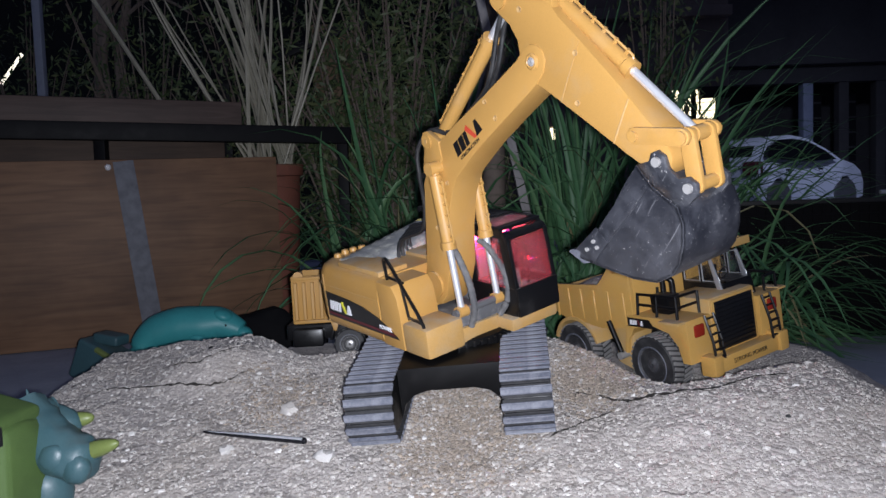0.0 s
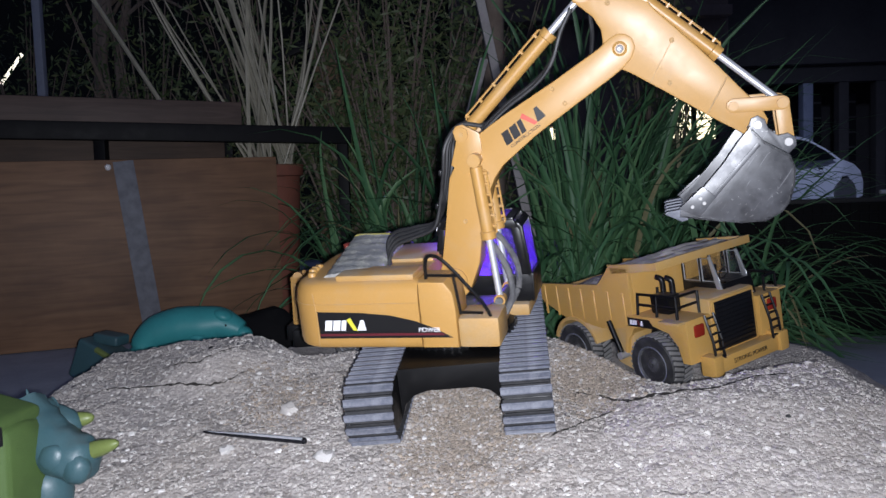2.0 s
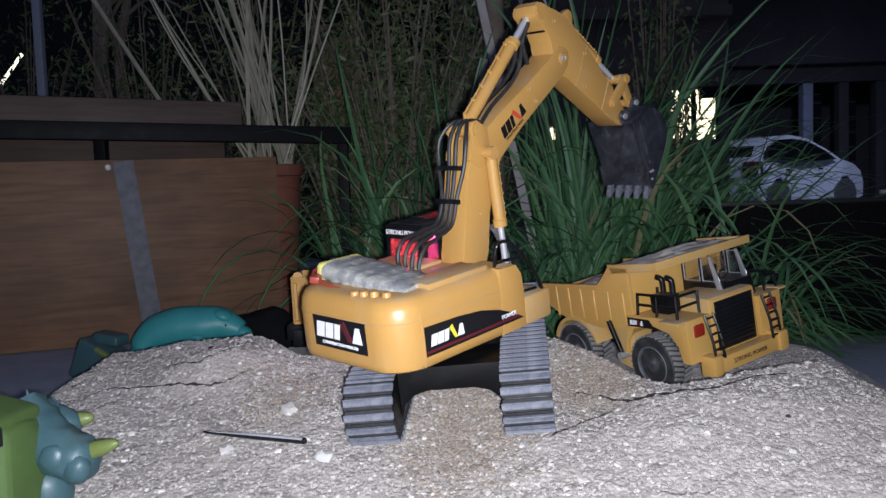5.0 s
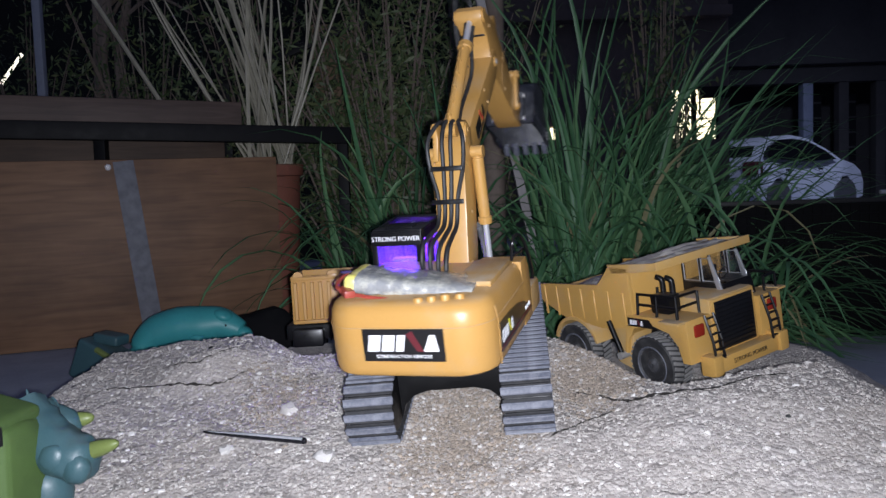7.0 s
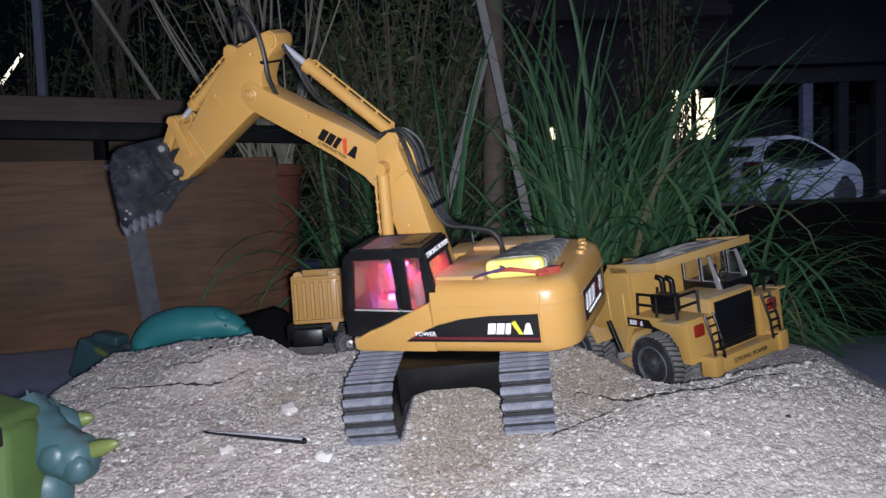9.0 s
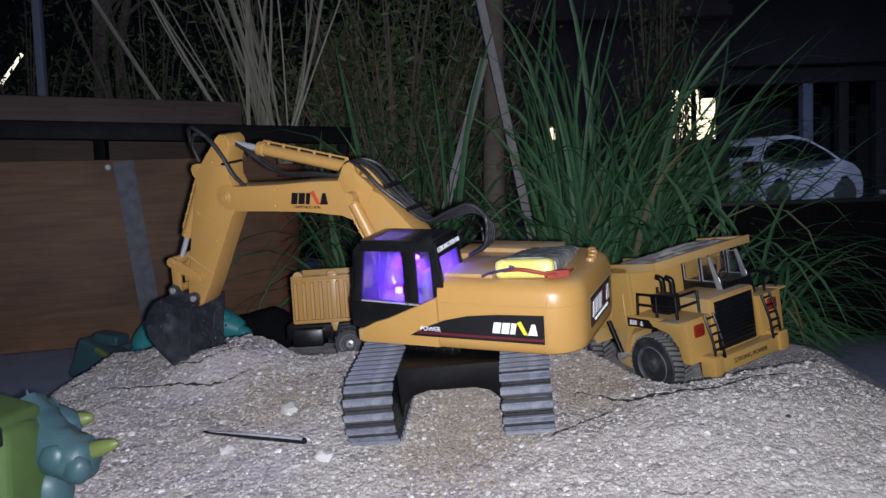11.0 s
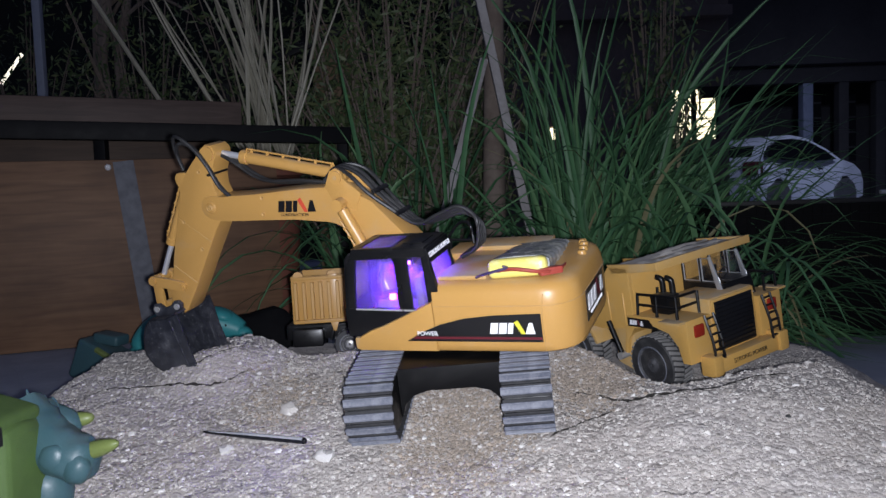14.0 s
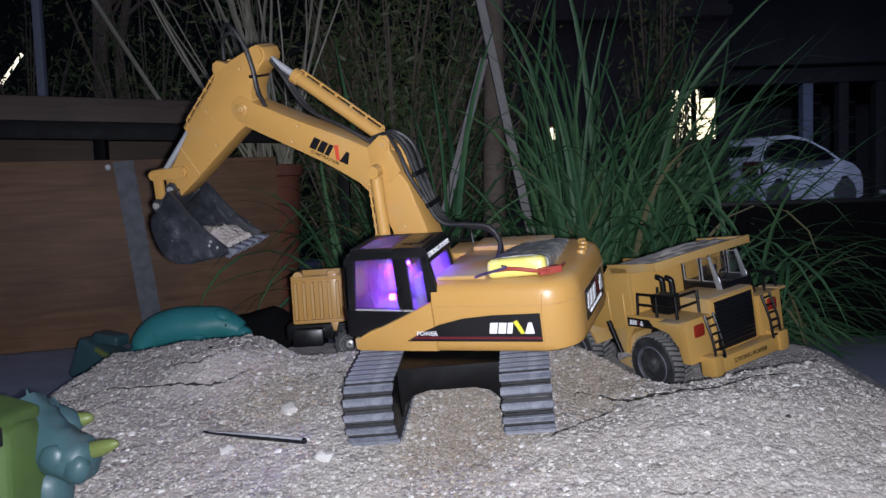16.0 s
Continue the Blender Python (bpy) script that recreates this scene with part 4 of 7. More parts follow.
def cylinder_pair(name, barrel_len, rod_len, r, label):
    """Barrel along +x from its pin, and a chrome rod along +x from its own pin."""
    bm = bmesh.new()
    add_tube(bm, [(-0.001, 0, 0), (0.006, 0, 0), (0.007, 0, 0), (barrel_len - 0.008, 0, 0), (barrel_len - 0.007, 0, 0), (barrel_len, 0, 0)], [r * 0.8, r * 0.8, r, r, r * 1.22, r * 1.22], 16)
    add_tube(bm, [(0, -r * 1.1, 0), (0, r * 1.1, 0)], r * 1.05, 14)
    barrel = part(name, bm, YELLOW, excavator, label)
    pipe = bmesh.new()
    z = r * 1.45
    add_tube(pipe, [(0.010, 0, r * 0.8), (0.012, 0, z), (barrel_len - 0.006, 0, z), (barrel_len - 0.004, 0, r)], 0.0011, 6)
    for k in range(6):
        x = 0.014 + (barrel_len - 0.026) * k / 5
        add_tube(pipe, [(x, 0, 0), (x, 0, z + 0.0012)], 0.0017, 6)
    part("oil_pipe", pipe, YELLOW, barrel)
    rod = part("piston_rod", tube([(0, 0, 0), (rod_len, 0, 0)], r * 0.55, 12), CHROME, excavator, "shiny chrome piston rod")
    part("rod_eye", tube([(0, -r * 0.9, 0), (0, r * 0.9, 0)], r * 0.95, 12), YELLOW, rod)
    return barrel, rod


def link_part(name, length, w, label):
    bm = bmesh.new()
    for s in (1, -1):
        o = []
        for c, a0 in ((0, 90), (length, -90)):
            for k in range(7):
                a = radians(a0 + 180 * k / 6)
                o.append((c + 0.0062 * math.cos(a), 0.0062 * math.sin(a)))
        add_prism(bm, o, s * w, s * (w - 0.004), 0.0006)
    for x in (0, length):
        add_tube(bm, [(x, -w - 0.002, 0), (x, w + 0.002, 0)], 0.0048 if x else 0.0040, 12)
    return part(name, bm, YELLOW, excavator, label)


def bucket_part():
    back = [(-0.006, -0.004), (0.012, -0.0090), (0.036, -0.0085), (0.046, -0.0160), (0.0535, -0.0290), (0.0580, -0.0430), (0.0575, -0.0540), (0.0500, -0.0680), (0.0330, -0.0800), (0.0100, -0.0910), (-0.0150, -0.1020)]
    hw = 0.0330
    bm = bmesh.new()
    inner = []
    for i, (x, z) in enumerate(back):
        a, b = Vector(back[max(0, i - 1)]), Vector(back[min(len(back) - 1, i + 1)])
        d = (b - a).normalized()
        inner.append((x + d.y * 0.0026, z - d.x * 0.0026))
    add_prism(bm, back + inner[::-1], -hw, hw, 0.0005)
    side = back + [(-0.0185, -0.0945), (-0.0120, -0.0700), (-0.0085, -0.0420), (-0.0080, -0.0200)]
    for s in (1, -1):
        add_prism(bm, side, s * hw, s * (hw - 0.0028), 0.0006)
    bk = part("bucket", bm, BUCKET_STEEL, excavator, "dark scuffed digging bucket with pale dust")
    for s in (1, -1):
        part("side_cutter", prism([(-0.0205, -0.0960), (-0.0130, -0.0680), (0.0020, -0.0700), (-0.0010, -0.0930)], s * hw, s * (hw + 0.0022), 0.0006), BUCKET_STEEL, bk, "bolted side cutter plate")
        for x, z in ((-0.009, -0.078), (-0.011, -0.088), (-0.004, -0.080)):
            part("bolt", tube([(x, s * (hw + 0.002), z), (x, s * (hw + 0.0034), z)], 0.0016, 8), STEEL, bk)
        o = [(-0.0075, 0.002), (-0.004, 0.0070), (0.003, 0.0070), (0.010, 0.0015), (0.020, 0.0005), (0.026, 0.0062), (0.034, 0.0062), (0.0385, 0.0000), (0.036, -0.0120), (-0.004, -0.0130)]
        part("ear", prism(o, s * 0.0158, s * 0.0200, 0.0012), BUCKET_STEEL, bk)
        for x in (0.0, 0.0305):
            part("pin", tube([(x, s * 0.0150, 0), (x, s * 0.0222, 0)], 0.0036, 12), STEEL, bk, "shiny steel pin")
        part("rib", prism([(0.006, -0.0130), (0.010, -0.0130), (-0.0010, -0.0900), (-0.0050, -0.0900)], s * hw, s * (hw + 0.0010), 0.0003), BUCKET_STEEL, bk)
    tooth = None
    for k in range(5):
        y = -hw + 0.0055 + k * (2 * hw - 0.011) / 4
        m = pose(-0.0150, y, -0.1010, 0, 0, 0)
        if tooth is None:
            tooth = part("tooth", prism([(0.008, 0.0005), (-0.002, 0.0060), (-0.0120, -0.0030), (-0.0130, -0.0060), (0.004, -0.0040)], -0.0034, 0.0034, 0.0005), SHOE, bk, "dusty bucket tooth", m).data
        else:
            ob = new("tooth", tooth)
            ob.parent, ob.matrix_basis = bk, m
    return bk


def battery():
    m = pose(-0.094, 0.010, 0.1268, 7.5, 2, 4)
    bm = bmesh.new()
    for k in range(6):
        y = -0.040 + k * 0.0160
        add_tube(bm, [(-0.024, y, 0.0090), (0.024, y, 0.0090)], 0.0070, 14)
    b = part("battery_pack", bm, CELL, excavator, "battery pack in crinkled silver wrap with a yellow end")
    bm = bmesh.new()
    n, ring = 28, 18
    rows = []
    for i in range(n + 1):
        y = -0.064 + 0.110 * i / n
        swell = 1.0 + 0.022 * math.cos(2 * math.pi * (y + 0.048) / 0.016)
        row = []
        for k in range(ring):
            a = 2 * math.pi * k / ring
            c, q = math.cos(a), math.sin(a)
            x = 0.029 * math.copysign(abs(c) ** 0.45, c) * swell
            z = 0.0092 + 0.0092 * math.copysign(abs(q) ** 0.6, q) * swell
            p = Vector((x, y, z))
            row.append(bm.verts.new(p + Vector((0.0012, 0.0008, 0.0010)) * noise.noise(p * 190)))
        rows.append(row)
    for a, c in zip(rows, rows[1:]):
        for k in range(ring):
            bm.faces.new((a[k], a[(k + 1) % ring], c[(k + 1) % ring], c[k]))
    bm.faces.new(rows[0][::-1])
    bm.faces.new(rows[-1])
    part("wrap", bm, FOIL, b, "crinkled silver plastic wrap")
    part("end_label", box((0.000, 0.0500, 0.0092), (0.056, 0.015, 0.0180), 0.0072, None, 4), CELL, b, "yellow rounded end of the battery pack")
    part("wire", tube(curve_pts([(0.020, 0.056, 0.008), (0.000, 0.066, 0.010), (-0.026, 0.062, 0.005), (-0.036, 0.034, 0.003), (-0.036, -0.014, 0.002)]), 0.0019, 6), WIRE_RED, b, "red battery wire")
    part("plug", box((-0.030, 0.052, 0.004), (0.022, 0.010, 0.007), 0.002, Matrix.Rotation(radians(35), 4, "Z")), WIRE_RED, b, "red battery plug")
    part("wire", tube(curve_pts([(0.012, 0.057, 0.012), (0.006, 0.070, 0.012), (0.026, 0.070, 0.008), (0.040, 0.054, 0.003)]), 0.0013, 6), WIRE_BLUE, b, "violet battery wire")
    return b, m


upper = upper_body()
cab_ob = cab()
lamp_ob = cab_lamp()
bead_ob = dash_lamp()
boom_ob = boom_part()
stick_ob = stick_part()
bucket_ob = bucket_part()
battery_ob, battery_at = battery()
boom_cyl = [cylinder_pair("boom_cylinder", 0.078, 0.062, 0.0062, "yellow boom lift cylinder") for _ in (0, 1)]
arm_cyl = cylinder_pair("stick_cylinder", 0.125, 0.095, 0.0066, "yellow stick cylinder with oil pipe")
bucket_cyl = cylinder_pair("bucket_cylinder", 0.090, 0.080, 0.0060, "yellow bucket cylinder with oil pipe")
rocker = link_part("rocker_link", LINK_A, 0.0190, "yellow rocker link")
tie = link_part("bucket_link", LINK_B, 0.0130, "yellow bucket link")

# ---- how the joints move: (seconds, degrees) ----
SLEW = [(0, -52.7), (0.3, -52.9), (0.4, -54.2), (0.5, -57.3), (0.6, -65.4), (0.7, -65.7), (0.8, -63.2), (0.9, -60.6), (1, -54.2), (1.1, -50.0), (1.2, -47.4), (1.3, -42.8), (1.4, -38.4), (1.5, -34.7), (2, -14.5), (2.5, 6.4), (3, 26.8), (3.5, 44.5), (4, 44.8), (6.3, 47.0), (6.5, 50.2), (7, 72.4), (7.5, 93.4), (8, 117.2), (8.5, 137.8), (9, 157.2), (9.2, 157.9), (11.3, 156.0), (12, 157.3), (13, 157.9), (16, 158.0)]
LIFT = [(0, 51.4), (0.5, 50.4), (1, 50.3), (1.5, 50.8), (2, 51.2), (2.5, 50.6), (3, 49.8), (3.5, 49.9), (4, 50.0), (6.5, 49.7), (7, 49.9), (7.5, 50.9), (8, 51.1), (8.5, 50.5), (9, 50.2), (9.2, 50.1), (11.3, 16.1), (11.5, 15.9), (12, 15.9), (13, 17.2), (13.5, 17.5), (14, 19.7), (14.5, 19.4), (15, 19.7), (15.5, 32.6), (16, 45.9)]
REACH = [(0, -32.2), (0.5, -33.4), (1, -33.2), (1.5, -33.0), (2, -33.5), (2.5, -33.4), (3, -32.6), (3.5, -32.9), (4, -33.5), (6.5, -34.2), (7, -34.6), (7.5, -32.8), (8, -31.0), (8.5, -30.6), (9, -32.0), (9.2, -32.2), (11.3, -63.8), (11.6, -63.2), (12, -56.9), (13, -56.3), (14, -56.6), (14.5, -57.0), (15, -61.0), (15.5, -48.1), (16, -34.8)]
CURL = [(0, -1.8), (0.5, -3.6), (1.0, -1.7), (1.5, 0.8), (2, 0.5), (2.5, 2.4), (3, 6.2), (4.2, 2.9), (5.6, 102.6), (6.5, 106.3), (8, 102.5), (9, 97.4), (9.3, 96.8), (11.3, 73.8), (12, 60.2), (13.5, 56.4), (14.0, 50.6), (14.3, 38.0), (14.5, 24.0), (14.7, 9.0), (14.9, 1.0), (15.2, -1.0), (16, 0.2)]
ROCK = [(0, 1.6), (0.5, 0.2), (1, 1.1), (1.5, 0.1), (2, -0.7), (2.5, -1.4), (3, -1.4), (3.5, 0.1), (4, -0.3), (6.5, -0.7), (7, 0.4), (7.5, -0.5), (8, -1.3), (8.5, -0.7), (9, -1.5), (9.4, -1.4), (11.3, 1.7), (12, 0), (12.5, -0.7), (13, -1.1), (16, -1.3)]
NOD = [(0, 0.7), (0.5, -0.2), (1.5, -0.4), (2, 1.1), (2.5, 1.5), (3, 2), (4, 2.2), (6.5, 1.6), (7, 0.7), (7.5, -0.3), (8, 0.3), (8.5, 0.7), (9, 1.2), (9.4, 1.2), (11.3, -2.4), (12, -1.2), (12.5, -0.6), (13, 0.3), (14, 0.8), (16, 1.1)]


def glide(rows, t):
    """Monotone cubic through the rows."""
    ts, vs = [r[0] for r in rows], [r[1] for r in rows]
    if t <= ts[0]:
        return vs[0]
    if t >= ts[-1]:
        return vs[-1]
    i = max(k for k in range(len(ts) - 1) if ts[k] <= t)
    h = [b - a for a, b in zip(ts, ts[1:])]
    d = [(b - a) / w for a, b, w in zip(vs, vs[1:], h)]

    def slope(k):
        if k == 0 or k == len(ts) - 1:
            return 0.0
        if d[k - 1] * d[k] <= 0:
            return 0.0
        w1, w2 = 2 * h[k] + h[k - 1], h[k] + 2 * h[k - 1]
        return (w1 + w2) / (w1 / d[k - 1] + w2 / d[k])
    s, m0, m1 = (t - ts[i]) / h[i], slope(i), slope(i + 1)
    return (2 * s ** 3 - 3 * s ** 2 + 1) * vs[i] + (s ** 3 - 2 * s ** 2 + s) * h[i] * m0 + (-2 * s ** 3 + 3 * s ** 2) * vs[i + 1] + (s ** 3 - s ** 2) * h[i] * m1


def aim(a, b, y):
    """A frame at a whose x axis points at b (both as x and z), off to the side by y."""
    return pose(a[0], y, a[1], 0, -math.degrees(math.atan2(b[1] - a[1], b[0] - a[0])), 0)


def joints(t):
    """Poses of all moving parts in the excavator's space."""
    house = pose(0, 0, 0, 0, 0, glide(SLEW, t)) @ pose(0, 0, 0, glide(ROCK, t), 0, 0) @ pose(0, 0, 0, 0, glide(NOD, t), 0)
    al, be = glide(LIFT, t), glide(REACH, t)
    ga = be + glide(CURL, t)
    boom = pose(*FOOT, 0, -al, 0)
    stick = boom @ pose(BOOM, 0, 0, 0, al - be, 0)
    bucket = stick @ pose(STICK, 0, 0, 0, be - ga, 0)
    y0 = FOOT.y

    def flat(m, x, z):
        v = m @ Vector((x, 0, z))
        return (v.x, v.z)
    pb, pc, pt = flat(boom, *PIN_B), flat(boom, *PIN_C), flat(stick, *PIN_T)
    pk, pl, pu = flat(stick, *KNEE), flat(bucket, 0.0305, 0), flat(stick, *BUCKET_BASE)
    dx, dz = pl[0] - pk[0], pl[1] - pk[1]
    dist = min(math.hypot(dx, dz), LINK_A + LINK_B - 1e-4)
    a = (LINK_A ** 2 - LINK_B ** 2 + dist ** 2) / (2 * dist)
    hgt = math.sqrt(max(LINK_A ** 2 - a * a, 0))
    ux, uz = dx / dist, dz / dist
    lk = (pk[0] + a * ux - hgt * uz, pk[1] + a * uz + hgt * ux)
    out = {upper: house, cab_ob: house, battery_ob: house @ battery_at, boom_ob: house @ boom, stick_ob: house @ stick, bucket_ob: house @ bucket}
    for (barrel, rod), s in zip(boom_cyl, (1, -1)):
        out[barrel] = house @ aim(pb, CYL_FOOT, y0 + s * 0.0232)
        out[rod] = house @ aim(CYL_FOOT, pb, y0 + s * 0.0232)
    out[arm_cyl[0]], out[arm_cyl[1]] = house @ aim(pc, pt, y0), house @ aim(pt, pc, y0)
    out[bucket_cyl[0]], out[bucket_cyl[1]] = house @ aim(pu, lk, y0), house @ aim(lk, pu, y0)
    out[rocker], out[tie] = house @ aim(pk, lk, y0), house @ aim(lk, pl, y0)
    return out


LAMP_AT = (0.0140, 0.049, 0.1560)


def lamp_phase(t):
    """0 while red looks down, 180 while violet does; it flips in a twentieth of a second."""
    period, first, lit, flip = 0.806, 0.222, 0.452, 0.05
    u = (t - first) % period
    if u < flip:
        return 180 * u / flip
    if u < lit:
        return 180.0
    if u < lit + flip:
        return 180 + 180 * (u - lit) / flip
    return 360.0


def move_excavator():
    rows = {}
    n = 160
    for k in range(n + 1):
        t = 16.0 * k / n
        for ob, m in joints(t).items():
            rows.setdefault(ob, []).append((t, m))
    for ob, r in rows.items():
        walk(ob, r)
    lamp, bead = [], []
    for k in range(961):
        t = k / 60
        house = joints(t)[upper]
        lamp.append((t, house @ pose(*LAMP_AT, 0, lamp_phase(t), 0)))
        bead.append((t, house @ pose(*BEAD_AT, lamp_phase(t), 0, 0)))
    walk(lamp_ob, lamp)
    walk(bead_ob, bead)


# ---- toy dump truck ----
def wheel(parent, m, r, w, label="dusty black tyre on a dark rim", lugs=34, rim_mat=None):
    tyre = part("wheel", lathe([(r * 0.62, -w * 0.42), (r * 0.66, -w * 0.5), (r * 0.92, -w * 0.5), (r * 0.985, -w * 0.40), (r * 0.985, w * 0.40), (r * 0.92, w * 0.5), (r * 0.66, w * 0.5), (r * 0.62, w * 0.42)], 36), SIDEWALL, parent, label, m)
    rim = bmesh.new()
    tmp = lathe([(r * 0.60, -w * 0.40), (r * 0.67, -w * 0.50), (r * 0.61, -w * 0.49), (r * 0.54, -w * 0.34), (r * 0.24, -w * 0.30), (r * 0.22, -w * 0.46), (r * 0.08, -w * 0.50), (r * 0.05, w * 0.3)], 28)
    me = bpy.data.meshes.new("tmp")
    tmp.to_mesh(me)
    tmp.free()
    rim.from_mesh(me)
    bpy.data.meshes.remove(me)
    for q, thick in ((0.46, 0.020), (0.27, 0.022)):
        add_tube(rim, [(r * q * math.cos(0.2 * k), -w * 0.40, r * q * math.sin(0.2 * k)) for k in range(33)], r * thick, 6)
    for k in range(8):
        a = 2 * math.pi * k / 8
        add_tube(rim, [(r * 0.36 * math.cos(a), -w * 0.30, r * 0.36 * math.sin(a)), (r * 0.36 * math.cos(a), -w * 0.40, r * 0.36 * math.sin(a))], r * 0.040, 8)
    part("rim", rim, rim_mat or DARK_RIM, tyre)
    part("rim_ring", tube([(r * 0.63 * math.cos(0.2 * k), -w * 0.495, r * 0.63 * math.sin(0.2 * k)) for k in range(33)], r * 0.024, 6), SHOE, tyre, "bright rim ring")
    bm = bmesh.new()
    for k in range(lugs):
        for s in (-1, 1):
            a = 2 * math.pi * (k + (0.25 if s > 0 else -0.25)) / lugs
            add_box(bm, (r * 0.985 * math.cos(a), s * w * 0.25, r * 0.985 * math.sin(a)), (r * 0.040, w * 0.47, r * 0.115), r * 0.010, Matrix.Rotation(-a, 4, "Y") @ Matrix.Rotation(radians(18 * s), 4, "X"), 1)
    part("tread", bm, TREAD, tyre, "dusty grey tread")
    return tyre


TRUCK_YELLOW = worn("truck_yellow_plastic", (0.56, 0.325, 0.088), (0.50, 0.33, 0.135), 0.40, scale=28, dirty=(0.50, 0.80), relief=0.00012, dust_up=0.35)
TRUCK_DUSTY = worn("dusty_truck_plastic", (0.52, 0.32, 0.105), (0.46, 0.345, 0.20), 0.55, scale=30, dirty=(0.45, 0.75), relief=0.0002, dust_up=0.6)
CANOPY_DUST = worn("pale_canopy_dust", (0.50, 0.47, 0.43), (0.40, 0.365, 0.32), 0.9, scale=120, dirty=(0.45, 0.7), grain=900, relief=0.0006)
TRUCK_GLASS = hazy_glass("truck_glass", 0.90, 0.06)
TREAD = worn("dusty_tread", (0.15, 0.148, 0.145), (0.30, 0.29, 0.275), 0.85, scale=60, dirty=(0.42, 0.75), relief=0.0004)
SIDEWALL = worn("tyre_sidewall", (0.022, 0.022, 0.024), (0.09, 0.088, 0.085), 0.6, scale=60, dirty=(0.45, 0.8), relief=0.0003)
DARK_RIM = worn("dark_rim", (0.06, 0.06, 0.066), (0.26, 0.26, 0.27), 0.35, scale=90)


def dump_truck():
    t = thing("toy_dump_truck", "yellow toy mining dump truck parked on the gravel", "toy dump truck", pose(0.2988, 1.1357, 0.1026, 8.27, -1.05, -59.16))
    wb, r, w = 0.0727, 0.0376, 0.034
    for x in (wb, -wb):
        for s in (-1, 1):
            wheel(t, pose(x, s * (0.0896 - w / 2), r, 0, 0, 0 if s < 0 else 180), r, w)
    bm = bmesh.new()
    add_box(bm, (0, 0, 0.048), (0.24, 0.062, 0.030), 0.004)
    add_tube(bm, [(wb, -0.06, r), (wb, 0.06, r)], 0.007, 10)
    add_tube(bm, [(-wb, -0.06, r), (-wb, 0.06, r)], 0.007, 10)
    part("chassis", bm, BLACK, t, "black chassis")
    for s in (-1, 1):
        o = [(0.034, 0.0990), (0.1345, 0.0990), (0.1345, 0.046), (0.122, 0.046), (0.117, 0.066), (0.104, 0.081), (0.074, 0.0885), (0.046, 0.081), (0.033, 0.066), (0.027, 0.046), (0.022, 0.046)]
        part("fender", prism(o, s * 0.044, s * 0.086, 0.0022), TRUCK_YELLOW, t)
        part("deck_wing", box((0.118, s * 0.092, 0.0985), (0.032, 0.014, 0.003), 0.001), TRUCK_DUSTY, t)
        part("headlight", box((0.1352, s * 0.0665, 0.0840), (0.004, 0.0165, 0.0150), 0.0025), LAMP_RED, t, "red square headlight lens")
        bm = bmesh.new()
        for q in (-0.0075, 0.0075):
            add_tube(bm, [(0.1500, s * 0.052 + q, 0.046), (0.1480, s * 0.052 + q, 0.070), (0.1390, s * 0.052 + q, 0.1010)], 0.0017, 6)
        for k in range(6):
            z = 0.050 + 0.0092 * k
            x = 0.1498 - max(0, z - 0.070) * 0.29 - 0.0006 * k
            add_box(bm, (x, s * 0.052, z), (0.0036, 0.0150, 0.0020), 0.0005)
        part("ladder", bm, BLACK, t, "black access ladder")
    arc = [radians(18 + 144 * k / 14) for k in range(15)]
    for q in (-1, 1):
        o = [(-wb + 0.0475 * math.cos(a), r + 0.0475 * math.sin(a)) for a in arc] + [(-wb + 0.0425 * math.cos(a), r + 0.0425 * math.sin(a)) for a in arc[::-1]]
        part("rear_fender", prism(o, q * 0.048, q * 0.0865, 0.0008), TRUCK_DUSTY, t, "dusty yellow rear mudguard")
    bm = bmesh.new()
    add_box(bm, (0.098, 0, 0.081), (0.066, 0.080, 0.068), 0.003)
    add_box(bm, (0.070, 0, 0.091), (0.070, 0.150, 0.012), 0.003)
    part("hood", bm, TRUCK_DUSTY, t, "dusty yellow hood")
    part("grille_frame", box((0.1315, 0, 0.0795), (0.003, 0.076, 0.068), 0.001), TRUCK_YELLOW, t)
    bm = box((0.1326, 0, 0.0795), (0.002, 0.0685, 0.0610), 0.0006)
    gr = part("grille", bm, DECAL, t, "black radiator grille")
    bar = None
    for k in range(11):
        z = 0.0525 + 0.0054 * k
        if bar is None:
            bar = part("slat", box((0.1340, 0, 0), (0.0012, 0.064, 0.0018), 0.0003), BLACK, gr, "", pose(0, 0, z)).data
        else:
            ob = new("slat", bar)
            ob.parent, ob.matrix_basis = gr, pose(0, 0, z)
    bp = part("bumper", box((0.139, 0, 0.0380), (0.022, 0.128, 0.0190), 0.0025), TRUCK_YELLOW, t)
    part("bumper_block", box((0.143, -0.060, 0.0400), (0.022, 0.016, 0.0250), 0.0025), TRUCK_YELLOW, bp)
    part("bumper_block", box((0.143, 0.060, 0.0400), (0.022, 0.016, 0.0250), 0.0025), TRUCK_YELLOW, bp)
    part("lettering", lettering("STRONG POWER", 0.0078), DECAL, bp, "black words STRONG POWER", sign_pose((0.1504, 0, 0.0380), (0, 1, 0), (0, 0, 1)), 0)
    # side flag badge
    part("badge", prism([(0.037, 0.0955), (0.037, 0.0845), (0.083, 0.0845), (0.074, 0.0955)], -0.0862, -0.0868), DECAL, t, "black flag badge with pale marks", None, 0)
    logo_shapes(t, sign_pose((0.0525, -0.0869, 0.0900), (1, 0, 0), (0, 0, 1)), 0.023, 0.0062, WHITE, DARK_RED)
    # exhaust block in a black cage
    part("filter_block", box((0.080, -0.060, 0.1115), (0.030, 0.022, 0.0240), 0.003), BLACK, t, "black air filter block")
